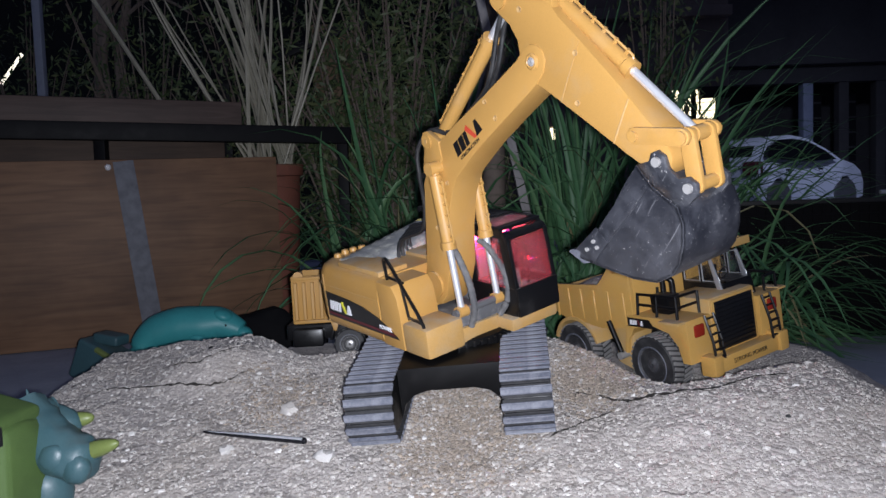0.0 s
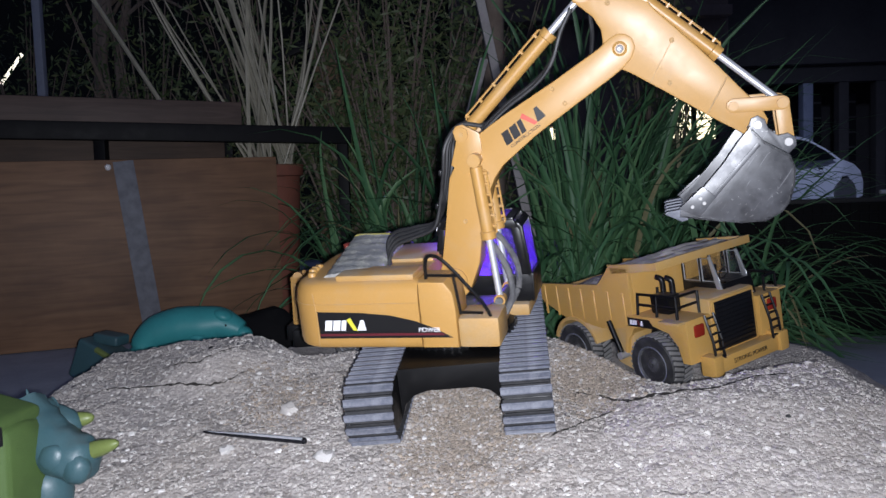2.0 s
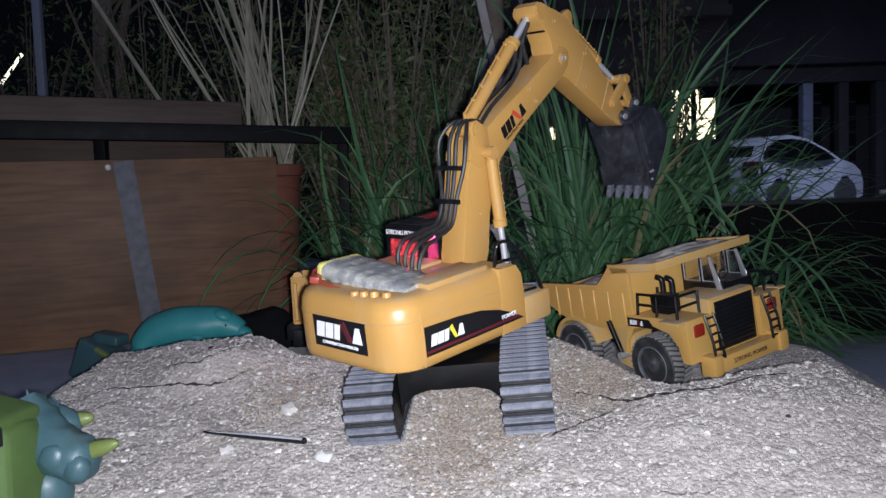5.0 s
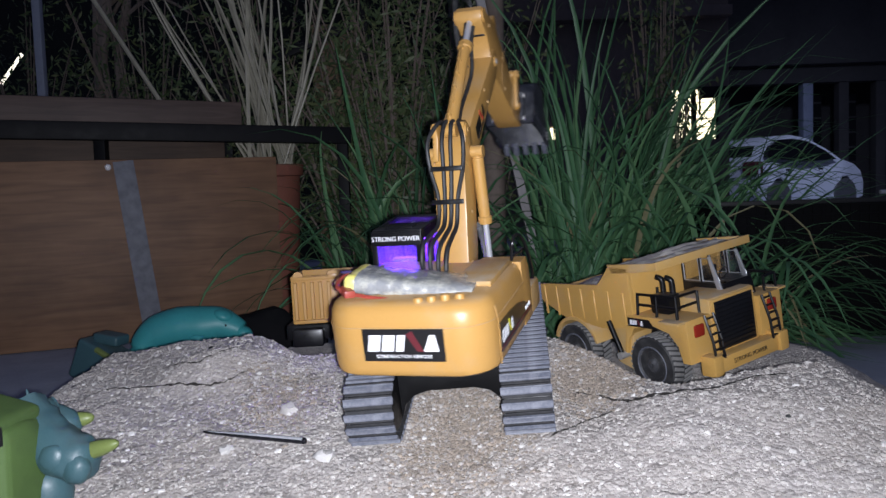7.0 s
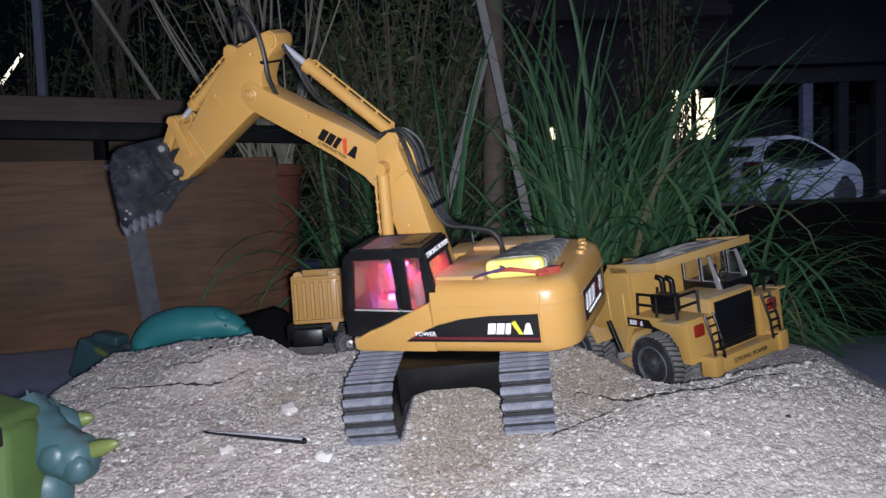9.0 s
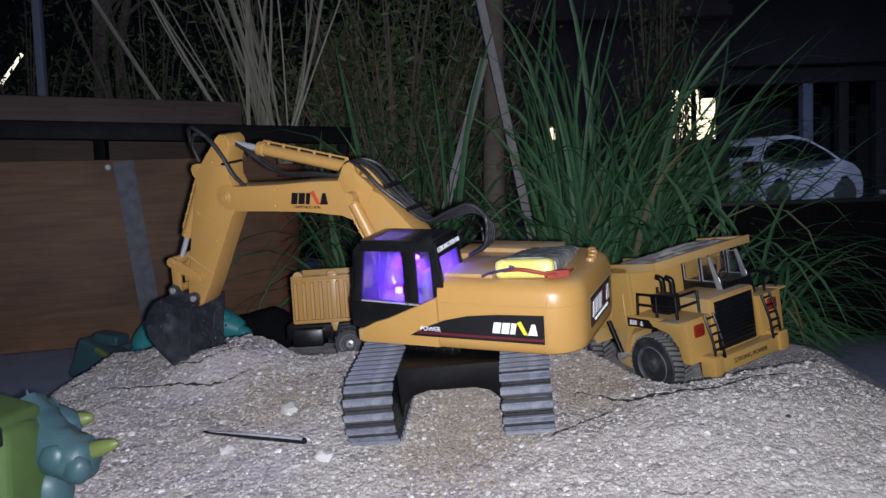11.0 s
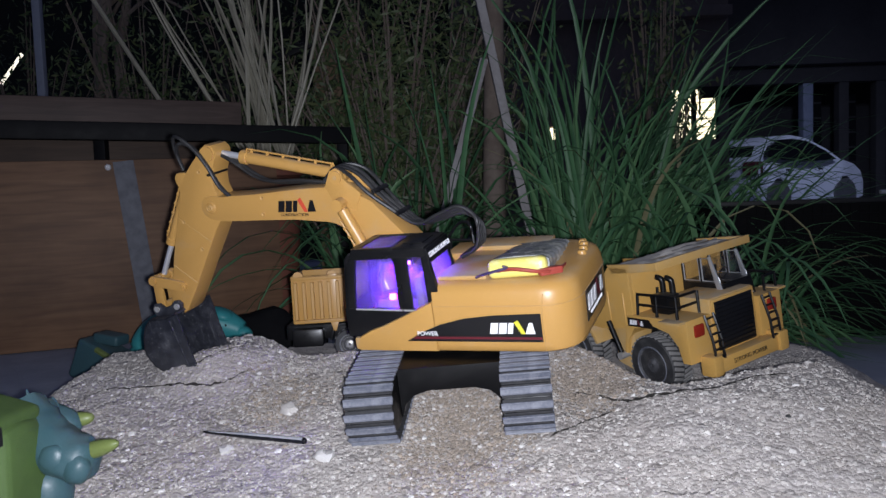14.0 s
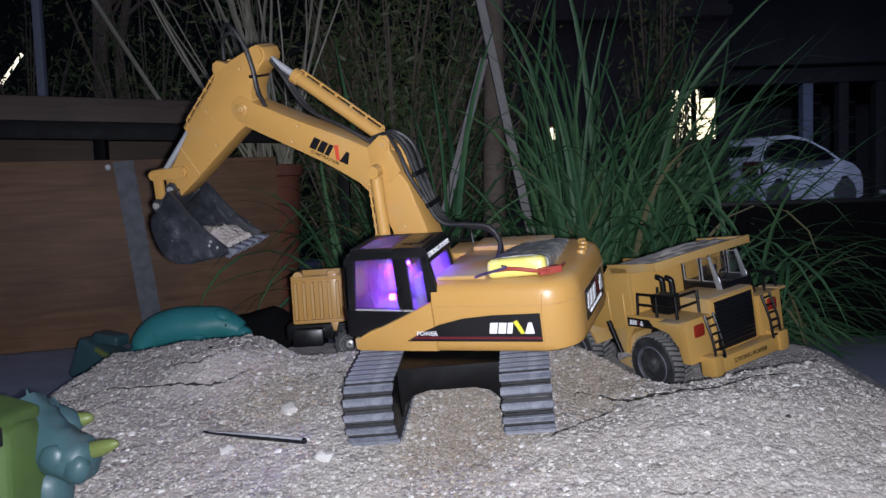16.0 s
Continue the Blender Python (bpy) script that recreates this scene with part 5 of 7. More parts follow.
    for dx in (-0.009, 0.007):
        part("exhaust", tube(curve_pts([(0.080 + dx, -0.052, 0.118), (0.080 + dx, -0.052, 0.136), (0.078 + dx, -0.053, 0.1405), (0.073 + dx, -0.055, 0.1425)], 4), 0.0036, 10), BLACK, t, "black bent exhaust stack")
    bm = bmesh.new()
    cs = [(0.052, -0.082), (0.118, -0.082), (0.118, -0.044)]
    for x, y in cs + [(0.085, -0.082), (0.052, -0.046)]:
        add_tube(bm, [(x, y, 0.0985), (x * 0.96 + 0.0035, y * 0.97, 0.1260)], 0.0020, 8)
    for z in (0.1255, 0.1120):
        add_tube(bm, [(0.053, -0.080, z), (0.116, -0.080, z), (0.116, -0.045, z)], 0.0019, 8)
    part("cage_rail", bm, BLACK, t, "black guard rail")
    bm = bmesh.new()
    for z in (0.118,):
        add_tube(bm, [(0.124, 0.070, z), (0.124, 0.092, z), (0.085, 0.092, z)], 0.0018, 8)
    for x, y in ((0.124, 0.070), (0.124, 0.092), (0.085, 0.092)):
        add_tube(bm, [(x, y, 0.0985), (x, y, 0.118)], 0.0018, 8)
    part("deck_rail", bm, BLACK, t)
    # cab under the canopy
    o = [(0.046, 0.0985), (0.118, 0.0985), (0.1130, 0.1215), (0.047, 0.1215)]
    c = part("truck_cab", prism(o, 0.008, 0.062, 0.002), BLACK, t, "black truck cab with clear windows and a silver pillar")
    silver = plain("window_trim_silver", (0.45, 0.46, 0.48), 0.35, 0.5)
    for y in (0.0100, 0.0600):
        for a, b in (((0.0490, 0.121), (0.0490, 0.157)), ((0.0790, 0.121), (0.0785, 0.157))):
            part("pillar", tube([(a[0], y, a[1]), (b[0], y, b[1])], 0.0024, 8), BLACK, c)
        part("pillar", prism([(0.1185, 0.1000), (0.1095, 0.1000), (0.0960, 0.1560), (0.1000, 0.1560)], y - 0.0058, y - 0.0028, 0.0006), silver, c, "silver windscreen pillar")
        for o in ([(0.0815, 0.1235), (0.1085, 0.1235), (0.0975, 0.1530), (0.0810, 0.1530)], [(0.0510, 0.1235), (0.0765, 0.1235), (0.0765, 0.1530), (0.0510, 0.1530)]):
            part("side_window", prism(o, y - 0.0008, y + 0.0004), TRUCK_GLASS, c, "clear side window", None, 0).visible_shadow = False
            part("window_trim", tube([(x, y - 0.0012, z) for x, z in o + o[:1]], 0.0009, 6), silver, c, "thin silver window trim")
    part("windscreen", prism([(0.0, 0.0), (0.046, 0.0), (0.046, 0.034), (0.0, 0.034)], 0, 0.0008, axis="z"), TRUCK_GLASS, c, "clear windscreen", sign_pose((0.1118, 0.012, 0.1225), (0, 1, 0), (-0.42, 0, 1)), 0).visible_shadow = False
    part("seat", box((0.068, 0.035, 0.1290), (0.012, 0.022, 0.018), 0.003), BLACK, c)
    part("steering_wheel", tube([(0.092 + 0.003 * math.sin(0.4 * k), 0.036 + 0.008 * math.cos(0.4 * k), 0.1290 + 0.007 * math.sin(0.4 * k)) for k in range(17)], 0.0010, 6), BLACK, c)
    part("nameplate", box((0.1165, 0.036, 0.1085), (0.0012, 0.034, 0.0090), 0.0003, Matrix.Rotation(radians(-15), 4, "Y")), BLACK, c)
    part("writing_bar", box((0.1174, 0.036, 0.1085), (0.0008, 0.026, 0.0048), 0.0002, Matrix.Rotation(radians(-15), 4, "Y")), WHITE, c, "pale bar of writing")
    # tipping bed
    bm = bmesh.new()
    side = [(0.046, 0.0860), (0.046, 0.1600), (0.012, 0.1600), (0.000, 0.1480), (-0.014, 0.1340), (-0.140, 0.1280), (-0.150, 0.1090), (-0.095, 0.0840), (-0.020, 0.0760)]
    add_prism(bm, [(0.046, 0.0860), (0.040, 0.0860), (-0.020, 0.0800), (-0.095, 0.0880), (-0.150, 0.1120), (-0.150, 0.1060), (-0.095, 0.0800), (-0.020, 0.0730), (0.046, 0.0800)], -0.081, 0.081, 0.0006)
    bed = part("tipping_bed", bm, TRUCK_YELLOW, t, "yellow ribbed tipping bed")
    for s in (-1, 1):
        part("side_wall", prism(side, s * 0.0855, s * 0.0800, 0.0012), TRUCK_YELLOW, bed)
    part("front_wall", box((0.043, 0, 0.121), (0.006, 0.159, 0.076), 0.001), TRUCK_YELLOW, bed)
    can = bmesh.new()
    add_prism(can, [(0.014, 0.1600), (0.0960, 0.1640), (0.0960, 0.1600), (0.014, 0.1560)], -0.0850, 0.0850, 0.0006)
    add_box(can, (0.0955, 0, 0.1635), (0.0045, 0.171, 0.0105), 0.001)
    for s in (-1, 1):
        add_prism(can, [(0.010, 0.1620), (0.0965, 0.1680), (0.0965, 0.1585), (0.018, 0.1500)], s * 0.0855, s * 0.0815, 0.0008)
    part("canopy", can, TRUCK_DUSTY, bed, "yellow canopy lip with dust")
    rib = None
    for x in (-0.128, -0.102, -0.076, -0.050, -0.024, 0.004, 0.032):
        m = pose(x, -0.0855, 0.1055, 0, 0, 0)
        if rib is None:
            rib = part("rib", box((0, 0, 0), (0.0040, 0.0026, 0.042), 0.0008, None, 1), TRUCK_YELLOW, bed, "", m).data
        else:
            ob = new("rib", rib)
            ob.parent, ob.matrix_basis = bed, m
    part("side_panel", prism([(0.002, 0.0300), (0.030, 0.0220), (0.0335, 0.0560), (0.040, 0.0760), (0.044, 0.0960), (0.002, 0.0900)], -0.0800, -0.0480, 0.002), TRUCK_DUSTY, t, "dusty yellow side panel")
    part("ram", tube([(0.004, -0.0895, 0.088), (0.022, -0.0895, 0.044)], 0.0036, 10), GLOSS_BLACK, t, "black tipping ram")
    part("ram_end", tube([(0.022, -0.078, 0.044), (0.022, -0.095, 0.044)], 0.0048, 10), STEEL, t)
    # gravel dust spilled on the canopy
    bm = bmesh.new()
    n = 22
    vs = [[bm.verts.new((0.020 + 0.070 * i / n, -0.079 + 0.158 * j / n, 0.1600 + 0.0034 * i / n + 0.0042 * max(0.0, 0.25 + noise.noise((i * 0.32, j * 0.22, 5)) + 0.5 * noise.noise((i * 0.9, j * 0.8, 1))))) for j in range(n + 1)] for i in range(n + 1)]
    for i in range(n):
        for j in range(n):
            bm.faces.new((vs[i][j], vs[i + 1][j], vs[i + 1][j + 1], vs[i][j + 1]))
    part("canopy_grit", bm, CANOPY_DUST, bed, "grey grit spilled on the canopy")
    # load of gravel
    bm = bmesh.new()
    n = 16
    vs = [[bm.verts.new((-0.140 + 0.178 * i / n, -0.078 + 0.156 * j / n, 0.108 + 0.022 * math.sin(math.pi * i / n) * math.sin(math.pi * j / n) + 0.004 * noise.noise((i * 0.9, j * 0.9, 2)))) for j in range(n + 1)] for i in range(n + 1)]
    for i in range(n):
        for j in range(n):
            bm.faces.new((vs[i][j], vs[i + 1][j], vs[i + 1][j + 1], vs[i][j + 1]))
    part("gravel_load", bm, GRAVEL, t, "pale gravel in the bed")
    return t


dump_truck()


def small_truck():
    t = thing("toy_tipper", "small yellow toy tipper truck with ribbed bed", "toy truck", pose(-0.117, 1.240, 0.116, 0, -1.5, 1))
    bed = bmesh.new()
    add_box(bed, (0, -0.048, 0.0905), (0.200, 0.004, 0.068), 0.001)
    add_box(bed, (0, 0.048, 0.0905), (0.200, 0.004, 0.068), 0.001)
    add_box(bed, (-0.099, 0, 0.0905), (0.004, 0.094, 0.068), 0.001)
    add_box(bed, (0.099, 0, 0.0905), (0.004, 0.094, 0.068), 0.001)
    add_box(bed, (0, 0, 0.0585), (0.200, 0.096, 0.004), 0.001)
    b = part("bed", bed, YELLOW, t, "yellow ribbed tipper bed")
    rib = None
    for k in range(13):
        x = -0.094 + 0.0120 * k
        m = pose(x, -0.0508, 0.089)
        if rib is None:
            rib = part("rib", box((0, 0, 0), (0.0052, 0.0085, 0.054), 0.0010, None, 1), YELLOW, b, "", m).data
        else:
            ob = new("rib", rib)
            ob.parent, ob.matrix_basis = b, m
    bm = bmesh.new()
    add_box(bm, (0, -0.0520, 0.1210), (0.196, 0.005, 0.0050), 0.001)
    add_box(bm, (0, -0.0520, 0.0590), (0.196, 0.005, 0.0050), 0.001)
    part("bed_rail", bm, YELLOW, b)
    for x in (-0.090, -0.041):
        bm = tube([(x, -0.050, 0.124), (x, -0.046, 0.124)], 0.0072, 16)
        part("lug", bm, YELLOW, b)
    bm = prism([(-0.047, 0.056), (-0.035, 0.056), (-0.035, 0.126), (-0.047, 0.126)], -0.053, -0.0495, 0.001)
    add_prism(bm, [(-0.047, 0.057), (-0.035, 0.057), (-0.039, 0.044), (-0.043, 0.044)], -0.053, -0.0495, 0.001)
    part("hinge_post", bm, YELLOW, b)
    part("chassis", box((0, 0, 0.040), (0.230, 0.060, 0.022), 0.003), BLACK, t, "black chassis")
    bm = bmesh.new()
    add_box(bm, (-0.082, -0.030, 0.034), (0.045, 0.034, 0.026), 0.004)
    part("mudguard", bm, BLACK, t, "black box behind the rear wheel")
    for x in (-0.022, 0.085):
        for s in (-1, 1):
            wheel(t, pose(x, s * 0.042, 0.0225, 0, 0, 0 if s < 0 else 180), 0.0225, 0.016, "black tyre on a silver rim", 16, STEEL)
    bm = prism([(-0.050, 0.030), (-0.046, 0.046), (-0.034, 0.054), (-0.010, 0.054), (0.002, 0.046), (0.006, 0.030), (0.003, 0.030), (-0.001, 0.044), (-0.012, 0.050), (-0.032, 0.050), (-0.042, 0.044), (-0.047, 0.030)], -0.052, -0.030, 0.0006)
    part("wheel_arch", bm, BLACK, t)
    bm = prism([(0.104, 0.046), (0.152, 0.046), (0.152, 0.085), (0.140, 0.116), (0.104, 0.116)], -0.044, 0.044, 0.003)
    c = part("cab", bm, YELLOW, t, "yellow tipper cab")
    part("window", prism([(0.112, 0.084), (0.142, 0.084), (0.134, 0.110), (0.112, 0.110)], -0.0448, -0.0442), SMOKE, c, "", None, 0)
    return t


small_truck()

# ---- other toys on and behind the heap ----
TEAL = worn("teal_soft_plastic", (0.045, 0.30, 0.31), (0.034, 0.22, 0.24), 0.45, scale=14, dirty=(0.45, 0.75), relief=0.0002)
SLATE = worn("slate_blue_plastic", (0.044, 0.098, 0.112), (0.028, 0.066, 0.080), 0.42, scale=18, dirty=(0.45, 0.75), dust_up=0.1)
GREEN = worn("leaf_green_cloth", (0.062, 0.112, 0.026), (0.042, 0.080, 0.019), 0.7, scale=22, dirty=(0.45, 0.75), grain=900, relief=0.0006)
HORN = worn("lime_horn", (0.15, 0.19, 0.055), (0.12, 0.15, 0.045), 0.4, scale=50)

MATT = worn("matt_black", (0.006, 0.006, 0.007), (0.012, 0.012, 0.012), 0.9, scale=30, spec=0.15)


def lump(bm, c, r, seg=24, rot=None, wob=0.0, seed=0):
    s = bmesh.ops.create_uvsphere(bm, u_segments=seg, v_segments=seg // 2, radius=1.0)["verts"]
    for v in s:
        k = 1 + wob * noise.noise(v.co * 1.6 + Vector((seed, 1.3, 0.4)))
        v.co = Vector((v.co.x * r[0], v.co.y * r[1], v.co.z * r[2])) * k
    if rot is not None:
        bmesh.ops.rotate(bm, cent=(0, 0, 0), matrix=rot.to_3x3(), verts=s)
    bmesh.ops.translate(bm, vec=c, verts=s)


def manatee():
    t = thing("toy_manatee", "teal plastic manatee toy with its tail curled under", "toy animal", pose(-0.520, 1.70, 0.0, 0, 0, 4))
    path = [(0.102, -0.010, 0.078), (0.084, -0.006, 0.085), (0.055, 0, 0.093), (0.020, 0, 0.092), (-0.025, 0, 0.091), (-0.068, -0.002, 0.081), (-0.095, -0.008, 0.056), (-0.098, -0.018, 0.026), (-0.074, -0.030, 0.004), (-0.048, -0.038, 0.002)]
    rad = [0.020, 0.027, 0.036, 0.040, 0.041, 0.037, 0.029, 0.022, 0.016, 0.008]
    c = curve_pts(path, 6)
    k = len(path) - 1
    bm = tube(c, [float(np.interp(i / 6, range(k + 1), rad)) for i in range(len(c))], 24)
    lump(bm, (0.105, -0.012, 0.074), (0.019, 0.018, 0.015), 18, Matrix.Rotation(radians(20), 4, "Y"))
    lump(bm, (0.066, -0.010, 0.111), (0.024, 0.024, 0.014), 18, Matrix.Rotation(radians(22), 4, "Y"))
    part("body", bm, TEAL, t, "arched teal body", None, 70)
    bm = bmesh.new()
    lump(bm, (0.026, -0.042, 0.062), (0.026, 0.008, 0.016), 18, Matrix.Rotation(radians(28), 4, "Y"))
    part("flipper", bm, TEAL, t)
    bm = bmesh.new()
    lump(bm, (0.074, -0.033, 0.095), (0.0022, 0.002, 0.0022), 10)
    part("eye", bm, BLACK, t)
    bm = bmesh.new()
    lump(bm, (0.034, 0.002, 0.040), (0.050, 0.028, 0.040), 18)
    part("belly", bm, TEAL, t)
    part("fluke", prism([(-0.050, -0.004), (-0.030, 0.020), (-0.022, 0.024), (-0.016, 0.012), (-0.020, -0.004)], -0.046, -0.039, 0.002), TEAL, t, "small tail fluke")
    return t


manatee()


def wedge_toy():
    t = thing("toy_block", "slate blue plastic toy block with a green strip", "toy", pose(-0.672, 1.60, 0.0, 0, 0, -18))
    bm = box((0, 0, 0.042), (0.082, 0.060, 0.080), 0.007, Matrix.Rotation(radians(24), 4, "Y"), 3)
    part("block", bm, SLATE, t)
    bm = box((0.020, 0.012, 0.088), (0.056, 0.040, 0.020), 0.006, Matrix.Rotation(radians(8), 4, "Y"), 3)
    part("lid", bm, SLATE, t)
    part("strip", tube(curve_pts([(0.020, -0.030, 0.074), (0.050, -0.034, 0.062), (0.086, -0.030, 0.052)]), 0.006, 8), HORN, t, "lime strip")
    return t


wedge_toy()
bm = bmesh.new()
lump(bm, (0, 0, 0.055), (0.085, 0.060, 0.062), 24, None, 0.25, 4)
lump(bm, (0.06, 0.01, 0.035), (0.070, 0.055, 0.048), 20, None, 0.25, 9)
tagged(part("black_sack", bm, MATT, None, "two matt black rounded lumps on the ground", pose(-0.385, 1.78, -0.004)), "", "sack")
tagged(part("twig", tube(curve_pts([(-0.80, 1.80, 0.006), (-0.74, 1.80, 0.020), (-0.69, 1.795, 0.010)]), 0.004, 6), HORN, None, "thin dry twig on the ground"), "", "twig")


def dinosaur():
    t = thing("toy_dinosaur", "slate teal toy dinosaur with lime horns lying on gravel", "toy animal", pose(-0.331, 0.700, 0.098, 0, 0, -8))
    bm = bmesh.new()
    add_tube(bm, curve_pts([(-0.040, 0.012, 0.088), (-0.028, 0.008, 0.070), (-0.010, 0.000, 0.055), (0.008, -0.004, 0.046), (0.022, -0.006, 0.042), (0.032, -0.007, 0.041)], 5), [0.008 + 0.014 * math.sin(math.pi * (0.06 + 0.90 * i / 25)) ** 0.6 for i in range(26)], 28)
    for v in bm.verts:
        v.co += Vector((0.0022, 0.0022, 0.0028)) * noise.noise(v.co * 95)
    part("head", bm, SLATE, t, "creased slate teal head", None, 60)
    bm = bmesh.new()
    lump(bm, (0.004, -0.020, 0.048), (0.013, 0.008, 0.012), 22, Matrix.Rotation(radians(-25), 4, "Y"), 0.10, 3)
    lump(bm, (0.022, -0.016, 0.038), (0.012, 0.010, 0.014), 22, Matrix.Rotation(radians(20), 4, "Y"), 0.10, 5)
    part("cheek", bm, SLATE, t, "bulging cheek")
    bm = bmesh.new()
    lump(bm, (-0.026, 0.036, 0.062), (0.022, 0.016, 0.0155), 20, Matrix.Rotation(radians(12), 4, "Y"), 0.12, 7)
    lump(bm, (-0.034, 0.022, 0.070), (0.012, 0.020, 0.020), 20, Matrix.Rotation(radians(34), 4, "Y"), 0.12, 2)
    part("frill", bm, SLATE, t, "creased slate teal frill")
    bm = bmesh.new()
    lump(bm, (-0.018, 0.002, 0.010), (0.022, 0.022, 0.030), 20, None, 0.08, 7)
    part("jaw", bm, SLATE, t)
    for k in range(4):
        a = Vector((-0.040 + 0.006 * k, 0.020 + 0.003 * k, 0.084 - 0.002 * k))
        part("spine", tube([a, a + Vector((-0.002, 0, 0.006)), a + Vector((-0.004, 0.001, 0.012 - 0.001 * k))], [0.0028, 0.0022, 0.0005], 8), SLATE, t, "small pointed spine")
    for a, b in (((0.030, -0.004, 0.050), (0.056, -0.008, 0.058)), ((-0.014, 0.042, 0.062), (0.004, 0.044, 0.065))):
        a, b = Vector(a), Vector(b)
        part("horn", tube([a, a.lerp(b, 0.35), a.lerp(b, 0.7), a.lerp(b, 0.92), b], [0.0074, 0.0070, 0.0054, 0.0034, 0.0010], 14), HORN, t, "blunt lime horn")
    return t


dinosaur()


def green_bag():
    t = thing("green_bag", "leaf green fabric bag with dark seams on gravel", "bag", pose(-0.384, 0.676, 0.072, 0, 0, -6))
    bm = box((0, 0, 0.050), (0.078, 0.060, 0.116), 0.012, None, 4)
    bmesh.ops.subdivide_edges(bm, edges=bm.edges[:], cuts=2, use_grid_fill=True)
    for v in bm.verts:
        v.co += v.normal * 0.004 * noise.noise(v.co * 40)
    part("body", bm, GREEN, t)
    part("flap", box((-0.004, -0.002, 0.116), (0.078, 0.066, 0.020), 0.009, Matrix.Rotation(radians(16), 4, "Y"), 4), GREEN, t)
    part("seam", tube([(0.002, -0.0316, 0.000), (0.004, -0.0326, 0.050), (0.002, -0.0316, 0.098)], 0.0022, 6), IRON, t, "dark seam")
    part("buckle", box((0.034, -0.030, 0.104), (0.006, 0.004, 0.016), 0.002), IRON, t)
    return t


green_bag()


def rod():
    a, b = Vector((-0.247, 0.824, 0)), Vector((-0.137, 0.780, 0))
    a.z, b.z = float(heap_z(a.x, a.y)) + 0.0055, float(heap_z(b.x, b.y)) + 0.0055
    t = thing("metal_rod", "thin black and chrome metal rod lying on gravel", "rod")
    m = a.lerp(b, 0.5)
    e = Vector((0, -0.0022, 0.0024))
    part("chrome_strip", tube([a.lerp(b, 0.05) + e * 0.4, m + e, a.lerp(b, 0.97) + e], [0.0004, 0.0013, 0.0014], 8), CHROME, t, "bright chrome strip")
    part("sleeve", tube([a, a.lerp(b, 0.04), m, b.lerp(m, 0.02), b], [0.0008, 0.0016, 0.0031, 0.0032, 0.0026], 12), plain("dark_sleeve", (0.05, 0.05, 0.06), 0.2, 0.8), t, "dark glossy sleeve")


rod()


# ---- yard behind: rail, pot, canes, posts, grass ----
RAIL_BLACK = worn("dull_black_rail", (0.006, 0.006, 0.0075), (0.018, 0.017, 0.018), 0.55, scale=22, spec=0.2)
BACK_WOOD = wood_material("dark_back_board", (0.050, 0.028, 0.018), (0.075, 0.044, 0.028), (0.10, 0.062, 0.042))


def rail_frame():
    t = thing("steel_rail", "black steel rail on legs behind the plywood box", "rail")
    p0, p1 = Vector((-1.62, 1.86, 0.552)), Vector((-0.255, 2.395, 0.512))
    d = p1 - p0
    m = sign_pose(p0, d, (0, 0, 1))
    part("bar", box((d.length / 2, 0, 0), (d.length, 0.046, 0.05), 0.004), RAIL_BLACK, t, "", m)
    for s in (0.04, 0.55, 0.985):
        p = p0 + d * s
        part("leg", box((p.x, p.y + 0.01, (p.z - 0.02) / 2), (0.03, 0.03, p.z - 0.02), 0.003), RAIL_BLACK, t)
    pl = thing("old_plank", "weathered brown plank lying on the steel rail", "plank", sign_pose(p0 + Vector((-0.012, 0.03, 0.024)), d, (0, 0, 1)))
    part("board", box((0.57, 0.032, 0.0), (1.20, 0.062, 0.04), 0.003), OLD_WOOD, pl)
    part("edge_chip", box((0.42, -0.024, 0.0255), (0.30, 0.002, 0.0016), 0.0004), STEEL, t, "thin grey strip along the lower front edge", m)
    bb = thing("back_board", "dark brown board standing inside the plywood box", "board", sign_pose(Vector((-1.62, 1.97, 0.0)), (d.x, d.y, 0), (0, 0, 1)))
    part("board", box((0.62, 0.2655, 0.0), (0.94, 0.531, 0.02), 0.003), BACK_WOOD, bb)


rail_frame()
part_pot = thing("plant_pot", "large terracotta pot of dry canes", "plant pot", pose(-0.486, 2.40, 0))
part("pot", lathe([(0.064, 0.0), (0.084, 0.402), (0.093, 0.406), (0.095, 0.436), (0.088, 0.437), (0.084, 0.42), (0.05, 0.41)], 32, "z"), CLAY, part_pot, "faded terracotta pot")
part("soil", lathe([(0.083, 0.405), (0.05, 0.418), (0.01, 0.42)], 24, "z"), SOOT, part_pot)


def leaf_material(name, c0, c1, c2):
    m, nt, b = material(name)
    geo = nt.nodes.new("ShaderNodeNewGeometry")
    col = ramp(nt, geo.outputs["Random Per Island"], [(0.0, c0), (0.55, c1), (1.0, c2)])
    col = mix(nt, 0.3, col, ramp(nt, nodes_noise(nt, 30.0, 3.0), [(0.3, c0), (0.7, c2)]))
    nt.links.new(col, b.inputs["Base Color"])
    b.inputs["Roughness"].default_value = 0.5
    b.inputs["Subsurface Weight"].default_value = 0.0
    return m


LEAF = leaf_material("grass_blade", (0.022, 0.080, 0.034), (0.085, 0.225, 0.100), (0.170, 0.315, 0.140))
LEAF_DRY = leaf_material("dry_blade", (0.16, 0.15, 0.07), (0.26, 0.25, 0.13), (0.34, 0.31, 0.19))
LEAF_DARK = leaf_material("shrub_leaf", (0.040, 0.074, 0.030), (0.088, 0.138, 0.052), (0.17, 0.185, 0.085))
CANE = leaf_material("dry_cane", (0.24, 0.22, 0.165), (0.40, 0.375, 0.29), (0.58, 0.545, 0.43))
BARK = worn("grey_bark", (0.17, 0.13, 0.105), (0.30, 0.25, 0.21), 0.9, scale=14, dirty=(0.4, 0.7), grain=120, relief=0.004)
